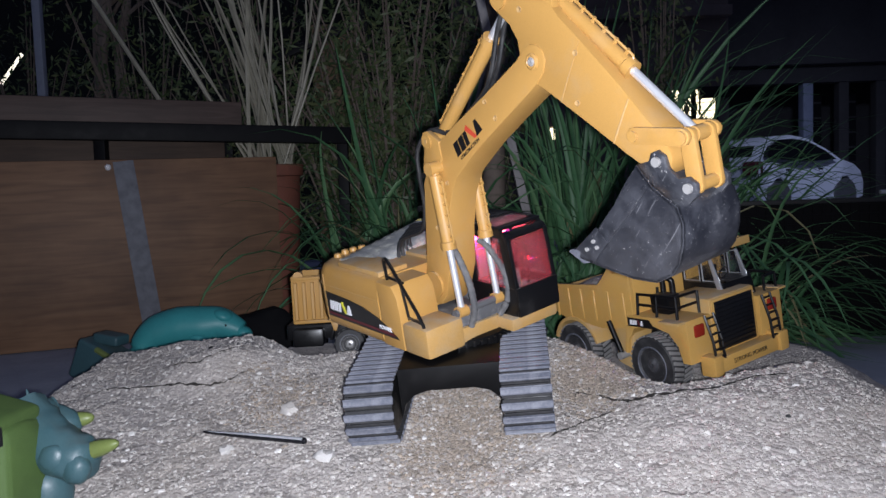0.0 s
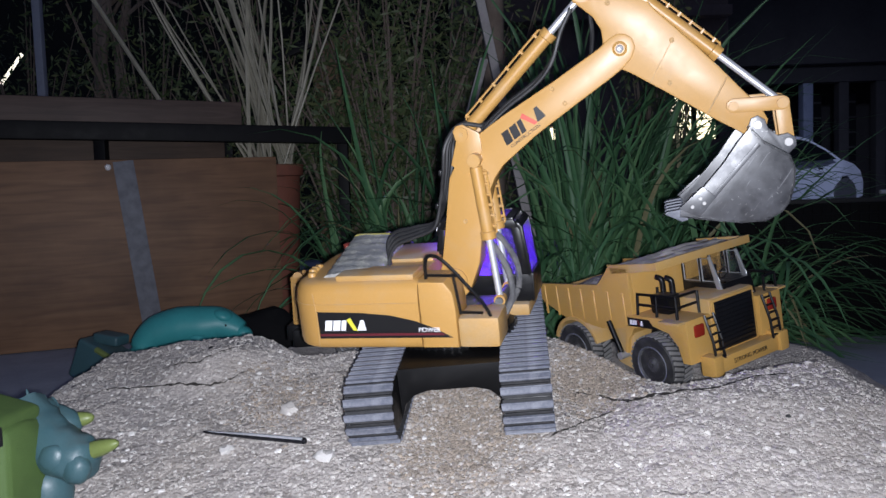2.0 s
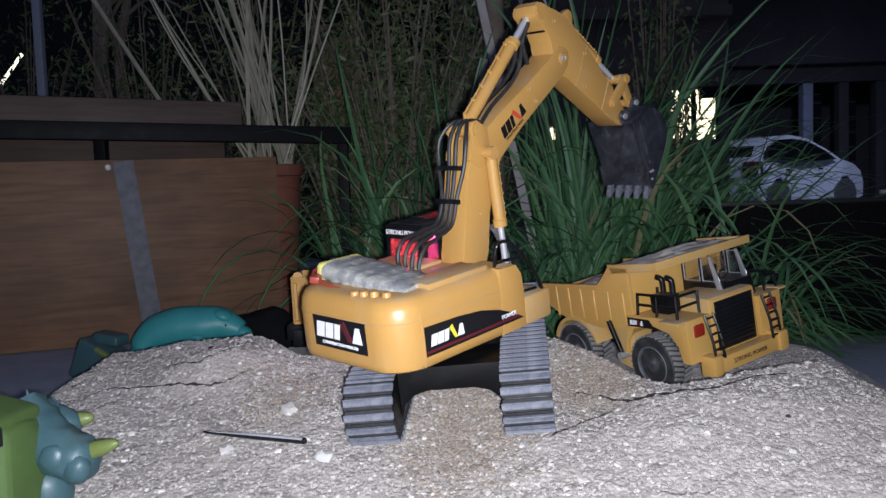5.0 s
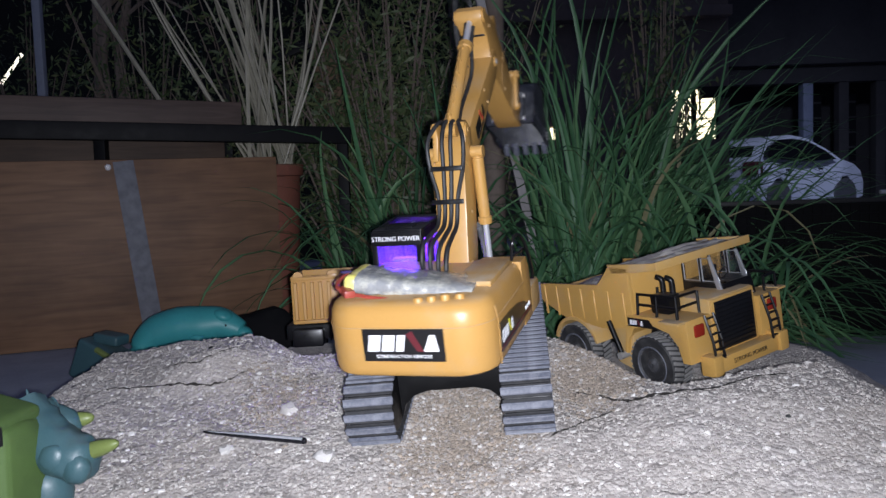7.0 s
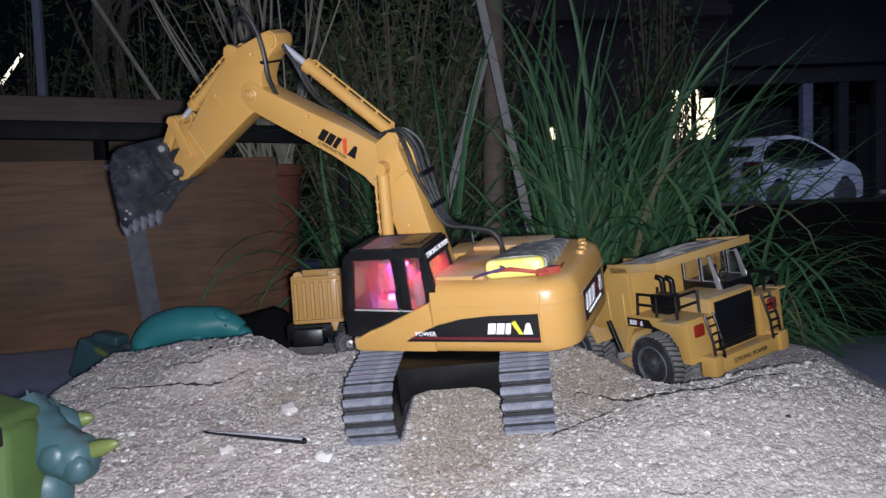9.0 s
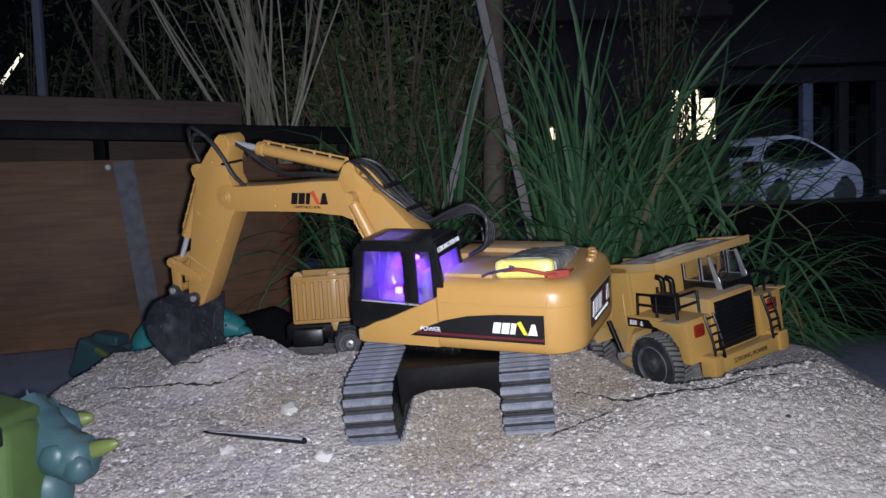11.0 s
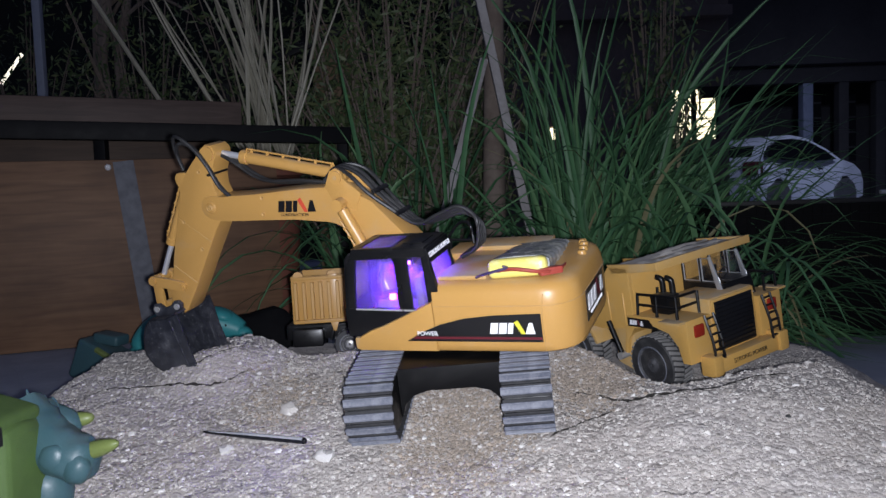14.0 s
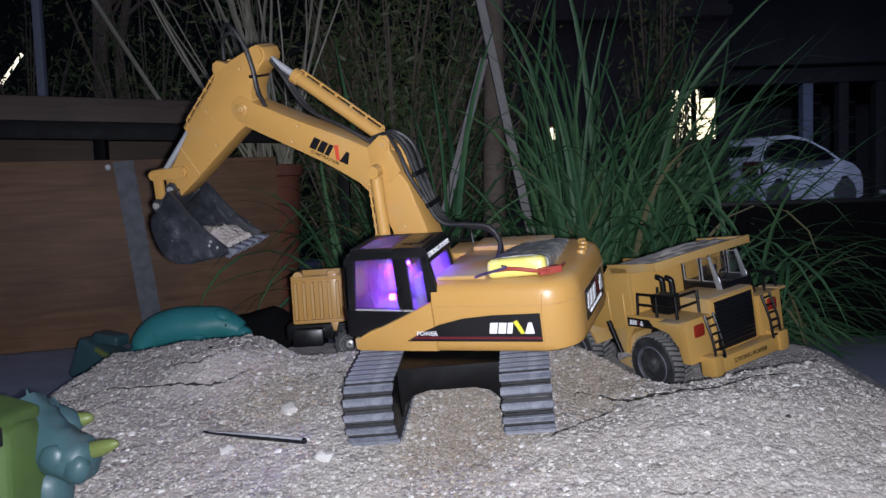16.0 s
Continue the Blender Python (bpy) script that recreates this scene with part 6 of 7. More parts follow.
STAKE = worn("pale_stake", (0.40, 0.38, 0.38), (0.26, 0.23, 0.22), 0.8, scale=16, dirty=(0.45, 0.7), grain=150, relief=0.002)
POST = worn("blue_grey_post", (0.30, 0.33, 0.42), (0.20, 0.22, 0.28), 0.5, scale=10)


def canes():
    r = random.Random(5)
    bm = bmesh.new()
    for k in range(30):
        a = r.uniform(0, 6.283)
        q = 0.076 * math.sqrt(r.random())
        x0, y0 = q * math.cos(a), q * math.sin(a)
        lean = r.gauss(-0.14, 0.20) if k % 2 else r.uniform(-0.62, 0.20)
        ly = r.uniform(-0.15, 0.12)
        h = r.uniform(0.45, 0.95)
        pts = [(x0 + lean * h * u + 0.03 * math.sin(3 * u + a) * u, y0 + ly * h * u, 0.415 + h * u) for u in (0, 0.2, 0.4, 0.6, 0.8, 1.0)]
        w = r.uniform(0.0026, 0.0064)
        add_tube(bm, pts, [w, w, w * 0.95, w * 0.85, w * 0.7, w * 0.4], 6)
    tagged(part("cane", bm, CANE, part_pot, "bundle of dry pale canes"), kind="stuff")


canes()


def blades(name, parent, count, centre, spread, length, lean, width, mat, seed, bias=0.0, droop=1.0, label=""):
    """Long arching blades with a fold down the middle, in one mesh."""
    r = np.random.RandomState(seed)
    V, F = [], []
    n = 9
    for k in range(count):
        a = r.uniform(0, 6.283)
        q = spread * math.sqrt(r.uniform())
        bx, by = centre[0] + q * math.cos(a), centre[1] + 0.6 * q * math.sin(a)
        ang = a + r.normal(0, 1.1)
        L = length * r.uniform(0.5, 1.12)
        tilt = abs(r.normal(0, 1)) * lean + 0.06
        dx, dy = math.cos(ang) * math.sin(min(tilt, 1.2)) + bias, 0.55 * math.sin(ang) * math.sin(min(tilt, 1.2))
        bend = 2.5 * droop * r.uniform(0.15, 1.35) * (0.4 + tilt)
        curl = r.normal(0, 1.2)
        side = Vector((-dy, dx, 0))
        if side.length < 1e-4:
            side = Vector((1, 0, 0))
        side = (side.normalized() + Vector((r.normal(0, 0.7), r.normal(0, 0.4), 0))).normalized()
        w = width * r.uniform(0.5, 1.2)
        p = Vector((bx, by, centre[2]))
        d = Vector((dx, dy, max(0.35, math.cos(min(tilt, 1.2))))).normalized()
        st = L / n
        base = len(V)
        for i in range(n + 1):
            u = i / n
            ww = w * (0.55 + 1.2 * u) * (1 - u) ** 0.75 if u > 0.3 else w * (0.55 + 0.5 * u)
            if i == n:
                ww = w * 0.03
            up = side.cross(d).normalized()
            V += [tuple(p - side * ww), tuple(p + up * ww * 0.35), tuple(p + side * ww)]
            d = (d + Vector((dx * 0.6, dy * 0.6, -1.0)) * (bend * 2.0 * u / n)).normalized()
            d = (d + side * (curl * u / n)).normalized()
            p = p + d * st
            if p.z < 0.012:
                p.z = 0.012
        for i in range(n):
            b0, b1 = base + 3 * i, base + 3 * i + 3
            F += [(b0, b0 + 1, b1 + 1, b1), (b0 + 1, b0 + 2, b1 + 2, b1 + 1)]
    me = bpy.data.meshes.new(name)
    me.from_pydata(V, [], F)
    me.materials.append(mat)
    me.polygons.foreach_set("use_smooth", [True] * len(me.polygons))
    ob = new(name, me)
    ob.parent = parent
    return tagged(ob, label, kind="stuff")


def grass_clump(x, y, count, spread, length, lean, seed, bias=0.0, droop=1.0):
    t = thing("grass_clump", "tall clump of long green grass blades", "grass clump", pose(x, y, 0), "tall grass clumps")
    blades("blade", t, count, (0, 0, 0), spread, length, lean, 0.0098, LEAF, seed, bias, droop, "long green blades")
    blades("dry_blade", t, max(4, count // 16), (0, 0, 0), spread, length * 0.85, lean * 1.3, 0.0078, LEAF_DRY, seed + 50, bias, droop * 1.2, "yellowed dry blades")


grass_clump(0.34, 2.02, 100, 0.09, 0.74, 0.38, 1, 0.04, 1.4)
grass_clump(0.43, 2.02, 200, 0.12, 0.74, 0.58, 2, 0.24, 1.7)
grass_clump(0.50, 1.96, 190, 0.11, 0.68, 0.70, 3, 0.42, 1.8)
grass_clump(0.57, 1.88, 130, 0.09, 0.60, 0.80, 8, 0.60, 1.5)
grass_clump(-0.05, 2.12, 80, 0.10, 0.68, 0.50, 4, -0.06, 1.6)
grass_clump(-0.19, 2.18, 70, 0.10, 0.52, 0.56, 5, -0.08, 1.6)
grass_clump(0.40, 2.34, 80, 0.17, 0.92, 0.32, 6, 0.10, 1.1)
grass_clump(0.63, 1.80, 90, 0.08, 0.46, 0.95, 9, 0.55, 1.6)
grass_clump(0.74, 2.00, 80, 0.10, 0.50, 0.90, 11, 0.50, 1.4)
grass_clump(0.22, 1.86, 70, 0.16, 0.36, 0.66, 7, 0.00, 2.0)


def shrub():
    """Feathery dark shrub with hanging seed heads."""
    t = thing("shrub", "dark feathery shrub with drooping dry seed heads", "shrub", pose(-0.27, 2.62, 0))
    r = random.Random(8)
    bm = bmesh.new()
    tips = []
    for k in range(34):
        a = r.uniform(0, 6.283)
        h = r.uniform(0.5, 1.25)
        s = r.uniform(0.05, 0.42)
        pts = curve_pts([(0.02 * math.cos(a), 0.02 * math.sin(a), 0), (0.4 * s * math.cos(a), 0.3 * s * math.sin(a), h * 0.55), (s * math.cos(a), 0.5 * s * math.sin(a), h)], 5)
        add_tube(bm, pts, [0.006 * (1 - 0.8 * i / len(pts)) for i in range(len(pts))], 5)
        tips += pts[3:]
    part("stem", bm, BARK, t)
    V, F = [], []
    for p in tips:
        for _ in range(13):
            c = p + Vector((r.gauss(0, 0.05), r.gauss(0, 0.04), r.gauss(0, 0.05)))
            d = Vector((r.gauss(0, 1), r.gauss(0, 0.6), r.gauss(-0.4, 0.8))).normalized()
            s = d.cross(Vector((r.gauss(0, 1), r.gauss(0, 1), r.gauss(0, 1)))).normalized()
            L, w = r.uniform(0.018, 0.05), r.uniform(0.0025, 0.006)
            b0 = len(V)
            V += [tuple(c), tuple(c + d * L * 0.5 + s * w), tuple(c + d * L), tuple(c + d * L * 0.5 - s * w)]
            F.append((b0, b0 + 1, b0 + 2, b0 + 3))
    me = bpy.data.meshes.new("leaves")
    me.from_pydata(V, [], F)
    me.materials.append(LEAF_DARK)
    ob = new("leaf", me)
    ob.parent = t
    tagged(ob, "small narrow leaves", kind="stuff")
    return t


sh1 = shrub()
for m in (pose(-1.05, 3.1, 0, 0, 0, 70), pose(-0.62, 3.0, 0, 0, 0, 200), pose(0.15, 3.0, 0, 0, 0, 120), pose(0.00, 2.72, 0, 0, 0, 40), pose(-0.12, 2.50, 0, 0, 0, 160), pose(-1.7, 3.5, 0, 0, 0, 20), pose(0.75, 2.9, 0, 0, 0, 250)):
    copy_thing(sh1, m)

tagged(part("cane_pole", tube([(-1.26, 2.52, 1.37), (-0.81, 2.48, 0.63), (-0.63, 2.46, 0.34), (-0.545, 2.45, 0.20)], 0.0065, 8), CANE, part_pot, "long leaning dry cane", pose(0.486, -2.40, 0)))
tagged(part("fence_post", box((0, 0, 0.8), (0.030, 0.03, 1.6), 0.004), POST, None, "pale blue-grey upright post", pose(-1.492, 3.2, 0)), "", "post")


def old_trunk():
    t = thing("twisted_trunk", "twisted grey trunk with hanging aerial roots", "tree", pose(-1.33, 3.5, 0))
    r = random.Random(3)
    for k in range(6):
        a = r.uniform(0, 6.283)
        pts = curve_pts([(0.05 * math.cos(a + z * 2.0) + r.gauss(0, 0.012), 0.04 * math.sin(a + z * 2.0), z) for z in (0, 0.35, 0.7, 0.95, 1.2, 1.6)], 5)
        part("root", tube(pts, r.uniform(0.012, 0.024), 8), BARK, t)
    for k in range(9):
        a = r.uniform(-1, 1)
        part("limb", tube(curve_pts([(0, 0, 1.0 + 0.05 * k), (0.25 * a, -0.05, 1.02 + 0.06 * k + 0.1 * abs(a)), (0.55 * a, -0.1, 0.95 + 0.07 * k)], 5), [0.008] * 4 + [0.006] * 4 + [0.003] * 3, 6), BARK, t)
    return t


old_trunk()


def staked_tree():
    t = thing("young_tree", "slim brown tree trunk between grass clumps", "tree", pose(0.148, 2.26, 0))
    part("trunk", tube(curve_pts([(-0.010, 0, 0), (-0.004, 0, 0.35), (0.006, 0, 0.70), (0.014, 0, 1.1), (0.02, 0.02, 1.7)], 5), [0.034 - 0.0007 * i for i in range(21)], 14), BARK, t, "slim brown trunk")
    for p in ([(0.6, 0.1, 1.9), (0.02, 0.02, 1.6)], [(-0.5, 0.2, 1.95), (0.02, 0.02, 1.55)]):
        part("limb", tube([p[1], Vector(p[1]).lerp(Vector(p[0]), 0.5) + Vector((0, 0, 0.05)), p[0]], [0.015, 0.011, 0.006], 8), BARK, t)
    for a, b in (((0.064, 2.16, 1.10), (0.272, 2.16, 0.0)), ((0.122, 2.17, 0.68), (-0.082, 2.15, -0.01))):
        a, b = Vector(a), Vector(b)
        s = thing("wooden_stake", "pale weathered stake leaning on a tree", "stake", None, "tree stakes")
        d = b - a
        part("pole", box((d.length / 2, 0, 0), (d.length, 0.032, 0.022), 0.003), STAKE, s, "", sign_pose(a, d, (0, 1, 0)))


staked_tree()


def steel_gate():
    t = thing("steel_gate", "black steel gate frame behind the canes", "gate", pose(0, 0, 0))
    part("post", box((-0.255, 2.95, 0.50), (0.045, 0.045, 1.0), 0.004), IRON, t)
    part("post", box((-0.75, 2.99, 0.46), (0.04, 0.04, 0.92), 0.004), IRON, t)
    a, b = Vector((-0.75, 2.98, 0.76)), Vector((-0.255, 2.94, 0.94))
    part("brace", box(((b - a).length / 2, 0, 0), ((b - a).length, 0.035, 0.03), 0.003), IRON, t, "", sign_pose(a, b - a, (0, 0, 1)))
    part("rail", box((-0.5, 2.97, 0.30), (0.5, 0.03, 0.035), 0.003), IRON, t)
    tagged(part("buff_panel", box((-0.37, 3.3, 0.50), (0.22, 0.02, 1.0), 0.003), worn("buff_board", (0.26, 0.17, 0.10), (0.18, 0.12, 0.08), 0.7, scale=9), None, "faded buff board behind the gate"), "", "board")


steel_gate()




DULL = worn("dull_black_mesh", (0.006, 0.006, 0.007), (0.011, 0.011, 0.012), 0.8, scale=30, spec=0.1)


def mesh_crate():
    t = thing("mesh_crate", "black plastic lattice crate on the ground", "crate", pose(0.80, 1.96, 0, 0, 0, -4))
    w, d, h = 0.40, 0.28, 0.295
    part("core", box((0, 0.003, h / 2), (w - 0.004, d - 0.006, h - 0.01), 0.004), DULL, t)
    v = hh = None
    for k in range(21):
        m = pose(-w / 2 + w * k / 20, -d / 2, h / 2)
        if v is None:
            v = part("upright", box((0, 0, 0), (0.005, 0.004, h), 0.0008, None, 1), DULL, t, "", m).data
        else:
            ob = new("upright", v)
            ob.parent, ob.matrix_basis = t, m
    for k in range(15):
        m = pose(0, -d / 2 - 0.001, 0.004 + (h - 0.008) * k / 14)
        if hh is None:
            hh = part("crossbar", box((0, 0, 0), (w, 0.004, 0.005), 0.0008, None, 1), DULL, t, "", m).data
        else:
            ob = new("crossbar", hh)
            ob.parent, ob.matrix_basis = t, m
    part("rim", box((0, -d / 2, h + 0.004), (w + 0.01, 0.014, 0.010), 0.002), SOOT, t)


mesh_crate()
tagged(part("grey_slab", box((1.42, 2.35, 0.13), (0.70, 0.05, 0.26), 0.004), worn("grey_slab", (0.11, 0.115, 0.12), (0.07, 0.075, 0.08), 0.8, scale=8), None, "grey concrete slab standing by the crate"), "", "slab")
tagged(part("pipe", tube([(1.05, 2.0, 0.310), (1.9, 2.1, 0.312)], 0.005, 8), CHROME, None, "thin shiny pipe resting on the slab and crate"), "", "pipe")

# ---- street: lit house, garage building, parked car, passing car ----
PLASTER = worn("dim_plaster", (0.23, 0.185, 0.165), (0.16, 0.13, 0.115), 0.9, scale=0.9, dirty=(0.4, 0.7), grain=12, relief=0.004)
GREY_WALL = worn("grey_wall", (0.062, 0.056, 0.054), (0.042, 0.038, 0.037), 0.9, scale=0.8, dirty=(0.4, 0.7), grain=10, relief=0.004)
LIT = plain("lit_window", (0.8, 0.7, 0.5), 0.5, 0, (1.0, 0.88, 0.60), 2.6)
ROADZ = -0.35


def lit_house():
    t = thing("lit_house", "plain dark house with one lit window", "house", pose(0, 12, ROADZ))
    wz0, wz1 = 0.90 - ROADZ, 1.60 - ROADZ
    x0, x1, top = 0.2, 4.14, 5.2
    a, b = 3.24, 3.98
    for cx, cz, sx, sz in (((x0 + a) / 2, top / 2, a - x0, top), ((b + x1) / 2, top / 2, x1 - b, top), ((a + b) / 2, wz0 / 2, b - a, wz0), ((a + b) / 2, (wz1 + top) / 2, b - a, top - wz1)):
        part("wall", box((cx, 0.1, cz), (sx, 0.2, sz), 0), PLASTER, t, "dim plaster wall")
    part("roof", box((2.1, 1.5, top + 0.1), (4.5, 3.8, 0.2), 0.02), GREY_WALL, t)
    part("side_wall", box((x1 - 0.1, 1.7, top / 2), (0.2, 3.0, top), 0), PLASTER, t)
    part("ledge", box((2.15, -0.15, 3.0), (3.9, 0.3, 0.14), 0.01), PLASTER, t)
    part("dark_window", box((2.75, -0.005, 3.75), (0.9, 0.02, 0.7), 0.004), SMOKE, t)
    w = part("window", box(((a + b) / 2, 0.02, (wz0 + wz1) / 2), (b - a, 0.02, wz1 - wz0), 0), LIT, t, "glowing window pane")
    for x in (a + 0.02, 3.63, b - 0.02):
        part("mullion", box((x, -0.01, (wz0 + wz1) / 2), (0.04 if x != 3.63 else 0.07, 0.03, wz1 - wz0), 0.003), IRON, w)
    for k in range(6):
        part("grille_bar", box(((a + b) / 2, -0.03, wz0 + 0.06 + k * 0.115), (b - a, 0.012, 0.012), 0.001), IRON, w)
    part("awning", box(((a + b) / 2 + 0.30, -0.05, wz1 - 0.05), (0.42, 0.10, 0.16), 0.005), IRON, t)
    part("lamp_slot", box((1.62, -0.01, 1.05 - ROADZ), (0.07, 0.02, 0.16), 0.002), LIT, t, "small glowing window")


lit_house()


def garage():
    t = thing("garage_building", "dark grey building with pale columns and gates", "building", pose(0, 21.2, -0.45))
    part("wall", box((12, 1.2, 2.0), (12, 0.3, 4.0), 0), GREY_WALL, t)
    part("upper_floor", box((12, 0.2, 4.6), (12.2, 2.6, 2.4), 0.02), GREY_WALL, t, "overhanging upper floor")
    part("beam", box((12, -0.6, 3.20), (12, 0.4, 0.42), 0.02), GREY_WALL, t)
    for x in (8.98, 9.85, 10.75, 11.8, 13.0):
        pale = x < 9.5
        part("column", box((x, -0.6, 1.5), (0.24, 0.3, 3.0), 0.02), POST if pale else GREY_WALL, t, "pale blue column" if pale else "")
    for x in (9.42, 10.3, 11.28, 12.4):
        g = part("gate", box((x, 0.2, 1.4), (0.60, 0.05, 2.8), 0.01), IRON, t, "dark steel gate")
        for k in range(7):
            part("slat", box((x, 0.165, 0.3 + 0.38 * k), (0.56, 0.02, 0.05), 0.004), GREY_WALL, g)


garage()
# added near-black sheets close off the view and stand for the unlit night
tagged(part("wall_backdrop", box((-5.5, 9.0, 1.6), (11.0, 0.3, 4.0), 0), worn("left_darkness", (0.020, 0.022, 0.018), (0.035, 0.035, 0.030), 0.95, scale=2.0), None, "near-black sheet added for the darkness on the left"), "", "wall", "", "structure")
tagged(part("wall_backdrop", box((4.0, 60.0, 12.0), (160, 0.5, 26.0), 0), worn("far_darkness", (0.010, 0.011, 0.012), (0.016, 0.017, 0.018), 1.0, scale=0.2), None, "near-black sheet added to hide the sky at the far end"), "", "backdrop", "", "structure")
st = thing("tube_lamp", "slanted glowing tube on two thin posts", "lamp", pose(0, 0, 0))
part("tube", tube([(-3.09, 6.0, 1.19), (-2.925, 6.0, 1.395)], 0.012, 8), plain("tube_glow", (0.9, 0.9, 0.8), 0.4, 0, (1.0, 0.93, 0.78), 1.5), st)
part("bracket", box((-2.90, 6.05, 0.70), (0.04, 0.04, 1.42), 0.004), IRON, st)
part("bracket", box((-3.11, 6.05, 0.60), (0.04, 0.04, 1.22), 0.004), IRON, st)

CAR_WHITE = worn("white_car_paint", (0.72, 0.73, 0.78), (0.62, 0.63, 0.68), 0.3, scale=3, relief=0)
CAR_DARK = worn("grey_car_paint", (0.10, 0.11, 0.12), (0.08, 0.085, 0.09), 0.3, scale=3, relief=0)


CAR_GLASS = worn("dark_car_glass", (0.004, 0.004, 0.005), (0.006, 0.006, 0.007), 0.3, scale=3, relief=0, spec=0.15)


def car(name, label, m, paint, lights):
    """A hatchback: x forward, z up from the road."""
    t = thing(name, label, "car", m)
    prof = [(-2.05, 0.34), (-2.08, 0.62), (-2.00, 0.95), (-1.90, 1.10), (-1.55, 1.33), (-1.05, 1.45), (-0.45, 1.47), (0.15, 1.41), (0.75, 1.20), (1.15, 1.00), (1.65, 0.90), (1.95, 0.76), (2.07, 0.55), (2.05, 0.28), (1.80, 0.22)]

    def arch(cx):
        return [(cx + 0.36 * math.cos(radians(a)), 0.22 + 0.46 * math.sin(radians(a))) for a in range(0, 181, 20)]
    low = arch(1.32) + arch(-1.30) + [(-1.9, 0.24)]
    bm = bmesh.new()
    out = prof + low

    def wid(z):
        return 0.86 if z < 0.95 else 0.86 - 0.30 * ((z - 0.95) / 0.52)
    a = [bm.verts.new((x, -wid(z), z)) for x, z in out]
    b = [bm.verts.new((x, wid(z), z)) for x, z in out]
    k = len(out)
    f1, f2 = bm.faces.new(a), bm.faces.new(b[::-1])
    for i in range(k):
        bm.faces.new((a[i], b[i], b[(i + 1) % k], a[(i + 1) % k]))
    bmesh.ops.triangulate(bm, faces=[f1, f2])
    part("body", bm, paint, t, "", None, 32)
    for s in (-1, 1):
        o = [(-1.72, 1.06), (-1.45, 1.26), (-1.0, 1.38), (-0.45, 1.40), (0.10, 1.34), (0.62, 1.16), (0.92, 0.99), (-0.4, 0.96)]
        bm = bmesh.new()
        vs = [bm.verts.new((x, s * (wid(z) + 0.05), z)) for x, z in o]
        f = bm.faces.new(vs)
        r = bmesh.ops.extrude_face_region(bm, geom=[f])
        bmesh.ops.translate(bm, vec=(0, -s * 0.10, 0), verts=[v for v in r["geom"] if isinstance(v, bmesh.types.BMVert)])
        part("side_window", bm, CAR_GLASS, t, "", None, 0)
        for x in (-0.95, 0.30):
            part("door_handle", box((x, s * 0.868, 0.82), (0.18, 0.02, 0.035), 0.008), BLACK, t)
        part("tail_light", box((-1.98, s * 0.66, 0.86), (0.30, 0.36, 0.26), 0.05), lights[1], t, "red tail light")
        part("headlight", box((1.92, s * 0.60, 0.68), (0.26, 0.36, 0.16), 0.05), lights[0], t, "headlight")
        for x in (1.32, -1.30):
            part("wheel", lathe([(0.14, -0.10), (0.22, -0.11), (0.31, -0.10), (0.315, 0.10), (0.2, 0.11)], 24), RUBBER, t, "", pose(x, s * 0.76, 0.315, 0, 0, 0 if s < 0 else 180))
    part("rear_window", prism([(-0.58, 0), (0.58, 0), (0.46, 0.36), (-0.46, 0.36)], 0, 0.01, axis="z"), CAR_GLASS, t, "", sign_pose((-1.92, 0, 1.08), (0, -1, 0), (0.95, 0, 0.62)), 0)
    part("windscreen", prism([(-0.66, 0), (0.66, 0), (0.54, 0.62), (-0.54, 0.62)], 0, 0.01, axis="z"), CAR_GLASS, t, "", sign_pose((0.76, 0, 1.215), (0, 1, 0), (-0.93, 0, 0.33)), 0)
    return t


OFF = plain("lens_off", (0.10, 0.02, 0.025), 0.2)
LENS = plain("lens_clear", (0.5, 0.5, 0.52), 0.15)
parked = car("parked_car", "white hatchback parked on the far road", pose(7.40, 18.3, -0.47, 0, 0, 27), CAR_WHITE, (LENS, OFF))

# the parked one is a short, tall city car
for ob in parked.children:
    if ob.name.startswith("wheel"):
        p = ob.matrix_basis.translation.copy()
        ob.data.transform(Matrix.Scale(1.12, 4))
        ob.location = (p.x * 0.77, p.y, p.z * 1.12)
    else:
        mb = ob.matrix_basis.copy()
        ob.data.transform(Matrix.Diagonal((0.77, 1, 1.12, 1)) @ mb)
        ob.matrix_basis = Matrix.Identity(4)
passing = car("passing_car", "grey hatchback driving past with its lights on", pose(-34, 14.0, -0.37), CAR_DARK, (plain("headlamp_on", (1, 1, 1), 0.3, 0, (0.9, 0.95, 1.0), 14.0), plain("tail_lamp_on", (0.6, 0.02, 0.02), 0.3, 0, (1.0, 0.05, 0.08), 2.2)))


def move_passing_car():
    rows = [(0.0, pose(-35.0, 14.0, -0.37))]
    for k in range(41):
        t = 9.0 + k * 0.1
        rows.append((t, pose(8.85 + 17.4 * (t - 11.5), 14.0, -0.37)))
    end = rows[-1][1].translation.x
    rows += [(13.6, pose(end + 7, 14.0, -0.37)), (16.0, pose(end + 12, 14.0, -0.37))]
    walk(passing, rows)


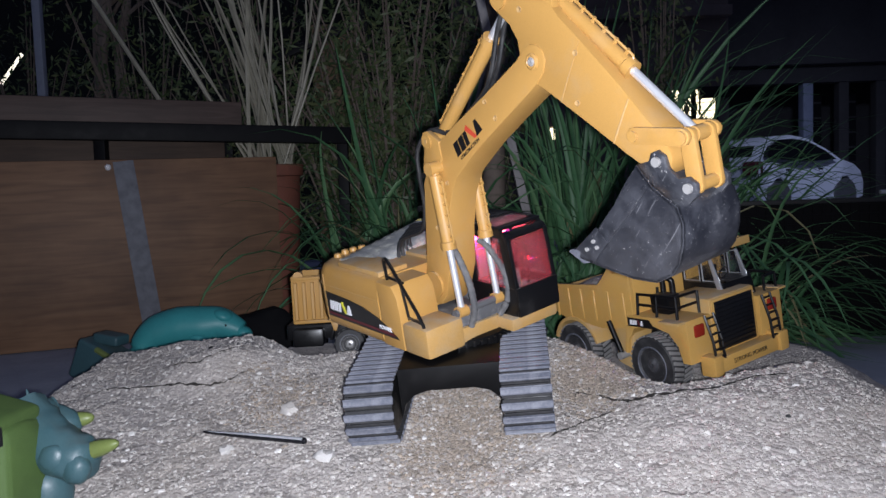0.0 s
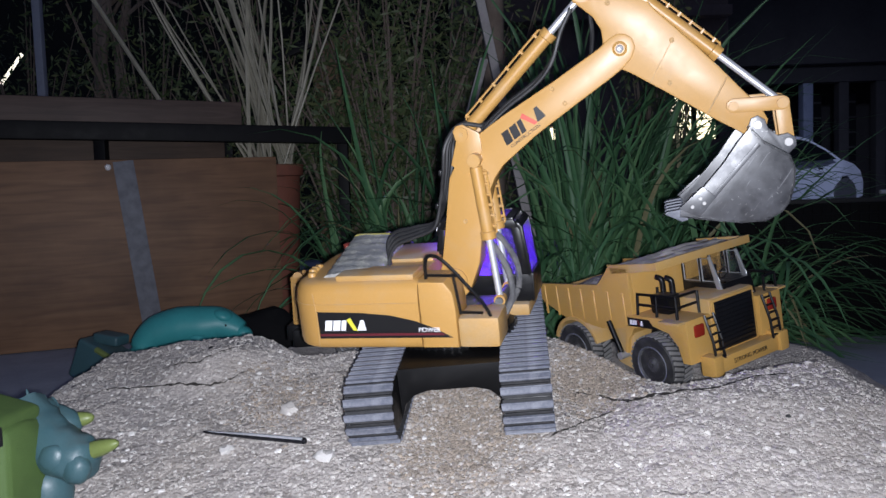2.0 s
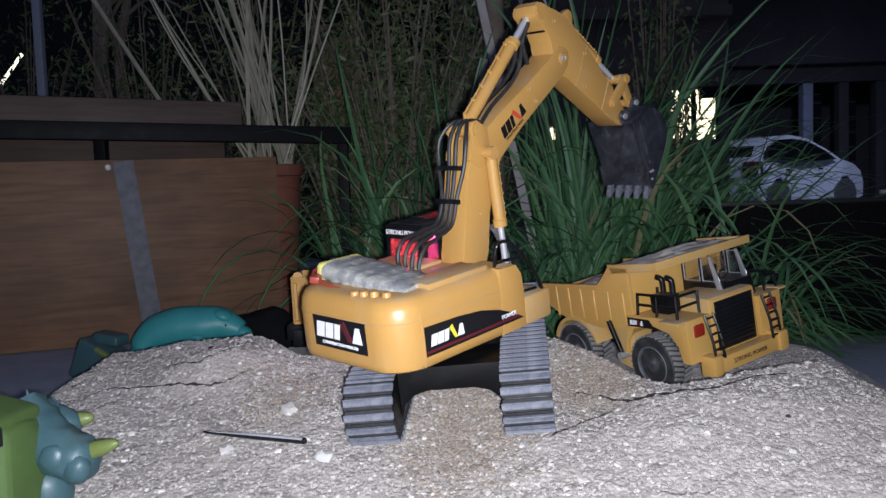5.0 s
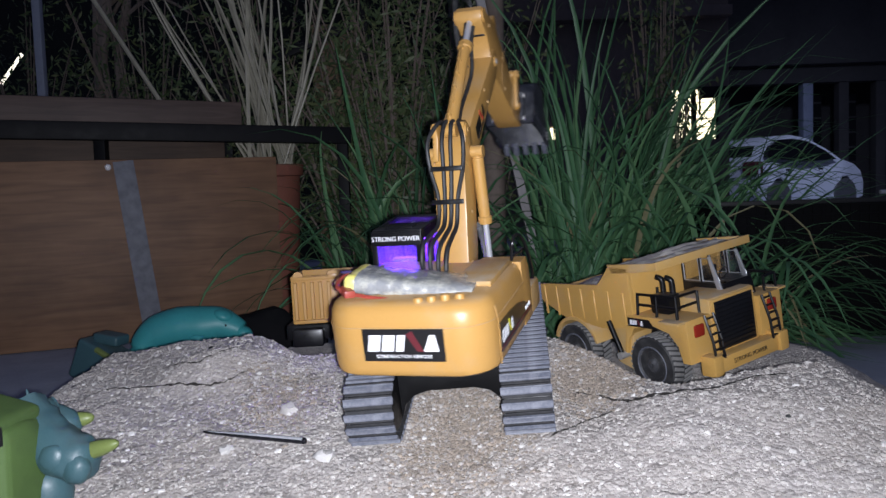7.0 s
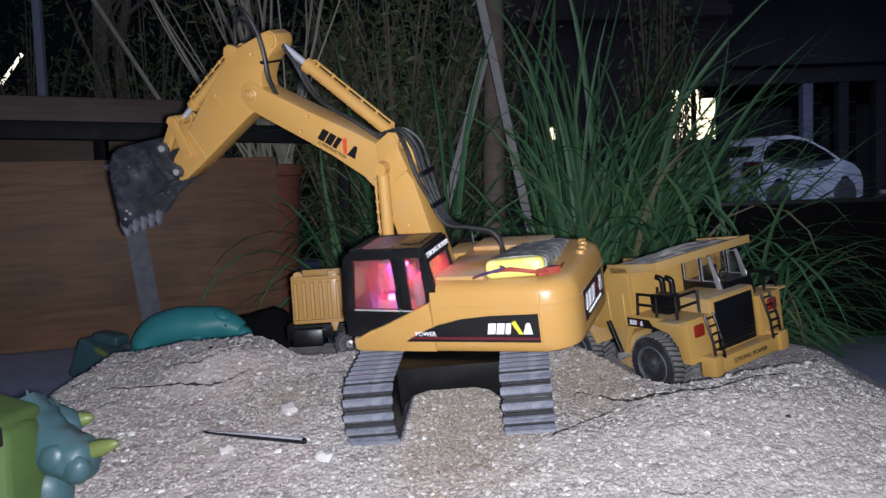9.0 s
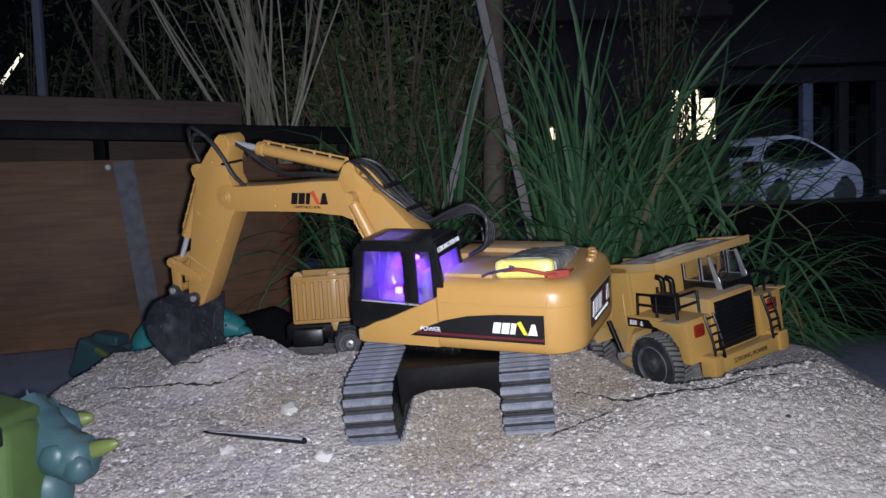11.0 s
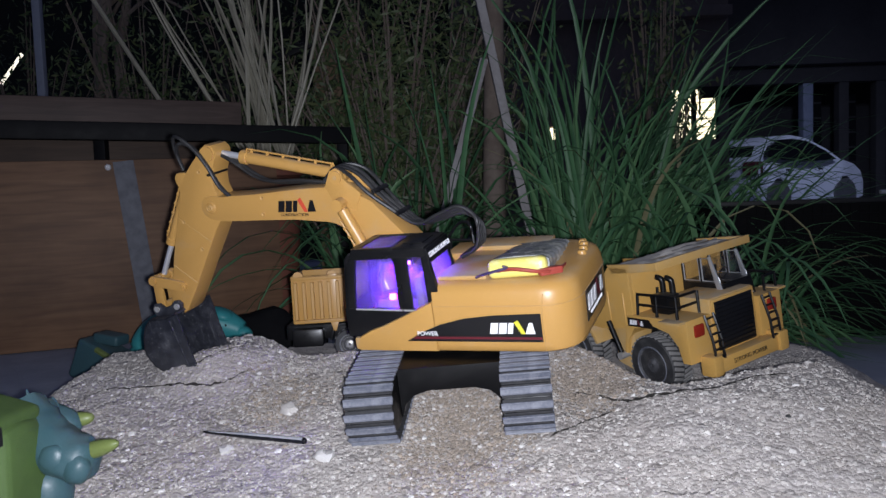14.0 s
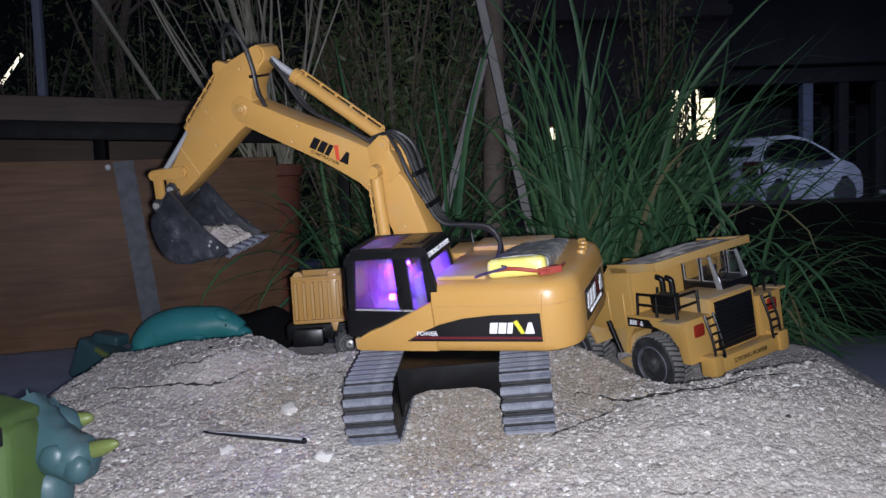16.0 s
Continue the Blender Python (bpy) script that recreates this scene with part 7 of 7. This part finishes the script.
# ---- sand in the bucket ----
def sand_lump(name, label):
    bm = bmesh.new()
    n = 14
    hw = 0.0282
    top = [[None] * (n + 1) for _ in range(n + 1)]
    bot = [[None] * (n + 1) for _ in range(n + 1)]
    for i in range(n + 1):
        u = i / n
        for j in range(n + 1):
            y = -hw + 2 * hw * j / n
            x = -0.010 + 0.052 * u
            floor = -0.0930 + 0.035 * u ** 1.6
            surf = -0.0760 + 0.036 * u + 0.007 * math.sin(math.pi * j / n) + 0.004 * noise.noise((i * 0.7, j * 0.7, 3.0))
            if u < 0.12:
                surf = min(surf, floor + 0.006 + 0.05 * u + 0.003 * noise.noise((j * 0.9, 0.3, 1)))
            top[i][j] = bm.verts.new((x, y, max(surf, floor + 0.002)))
            bot[i][j] = bm.verts.new((x, y, floor))
    for g in (top, bot):
        for i in range(n):
            for j in range(n):
                bm.faces.new((g[i][j], g[i + 1][j], g[i + 1][j + 1], g[i][j + 1]))
    for i in range(n):
        bm.faces.new((top[i][0], top[i + 1][0], bot[i + 1][0], bot[i][0]))
        bm.faces.new((top[i][n], top[i + 1][n], bot[i + 1][n], bot[i][n]))
        bm.faces.new((top[0][i], top[0][i + 1], bot[0][i + 1], bot[0][i]))
        bm.faces.new((top[n][i], top[n][i + 1], bot[n][i + 1], bot[n][i]))
    return tagged(part(name, bm, GRAVEL, None, label), "", "sand")


load_a = sand_lump("sand_load", "pale wet sand carried in the bucket")
load_b = sand_lump("sand_load", "pale sand scooped from the heap into the bucket")


def grain_stream(seed, count):
    """A thin falling streak of separate grains."""
    r = np.random.RandomState(seed)
    V, F = [], []
    for k in range(count):
        c = Vector((r.normal(0, 0.0035), r.normal(0, 0.0035), -0.085 * r.uniform() ** 0.8))
        s = r.uniform(0.00016, 0.00040)
        b = len(V)
        V += [tuple(c + Vector(q) * s) for q in ((1, 0, -0.7), (-0.5, 0.87, -0.7), (-0.5, -0.87, -0.7), (0, 0, 1.2))]
        F += [(b, b + 2, b + 1), (b, b + 1, b + 3), (b + 1, b + 2, b + 3), (b + 2, b, b + 3)]
    me = bpy.data.meshes.new("falling_sand")
    me.from_pydata(V, [], F)
    me.materials.append(GRAVEL)
    return tagged(new("falling_sand", me), "thin streak of sand grains falling from the bucket", "sand", "falling sand", "stuff")


streams = [grain_stream(k, 420) for k in range(5)]


def move_sand():
    def bucket_world(t):
        return BASE @ joints(t)[bucket_ob]
    # first load rides in the bucket, drops into the truck's bed while the bucket opens, then lies there
    rows, t = [], 0.0
    while t < 4.75:
        rows.append((t, bucket_world(t)))
        t = round(t + 0.1, 3)
    last = rows[-1][1]
    p = last.translation.copy()
    q = last.to_quaternion().to_matrix().to_4x4()
    bed = Vector((0.272, 1.185, 0.262))
    for dt, u in ((0.1, 0.2), (0.2, 0.55), (0.3, 1.0)):
        m = q.copy()
        m.translation = p.lerp(bed, u)
        rows.append((4.7 + dt, m))
    rows.append((16.0, rows[-1][1]))
    walk(load_a, rows)
    # second load lies in the heap until the bucket curls round it
    pick = bucket_world(14.8)
    rest = pick.copy()
    rest.translation = (rest.translation.x, rest.translation.y, rest.translation.z - 0.11)
    rows = [(0.0, rest), (14.5, rest)]
    t = 14.8
    while t <= 16.001:
        rows.append((t, bucket_world(t)))
        t = round(t + 0.1, 3)
    walk(load_b, rows)
    # streaks fall from the lip again and again while a load is carried
    for k, ob in enumerate(streams):
        rows = []
        hide = pose(-0.26 + 0.02 * k, 1.02, 0.08)
        y = -0.028 + 0.014 * k

        def lip(t):
            return bucket_world(t) @ Vector((-0.020, y, -0.100))
        rows.append((0.0, hide))
        for start, stop in ((2.6, 4.4), (15.3, 15.55)):
            rows.append((start - 0.05, hide))
            t = start + 0.06 * k
            while t < stop:
                a = lip(t)
                for j in range(4):
                    u = j * 0.066
                    z = a.z - 0.002 - 0.5 * 3.2 * u * u - 0.25 * u
                    rows.append((t + u, pose(a.x, a.y, z + 0.012)))
                t += 0.30
            if stop < 16:
                rows.append((stop + 0.35, hide))
        rows = [r for r in rows if r[0] < 16.0]
        rows.append((16.0, rows[-1][1]))
        seen, clean = set(), []
        for t, m in rows:
            f = frame(t)
            if f not in seen:
                seen.add(f)
                clean.append((t, m))
        clean.sort(key=lambda r: r[0])
        walk(ob, clean)


def motions():
    move_excavator()
    move_passing_car()
    move_sand()


motions()
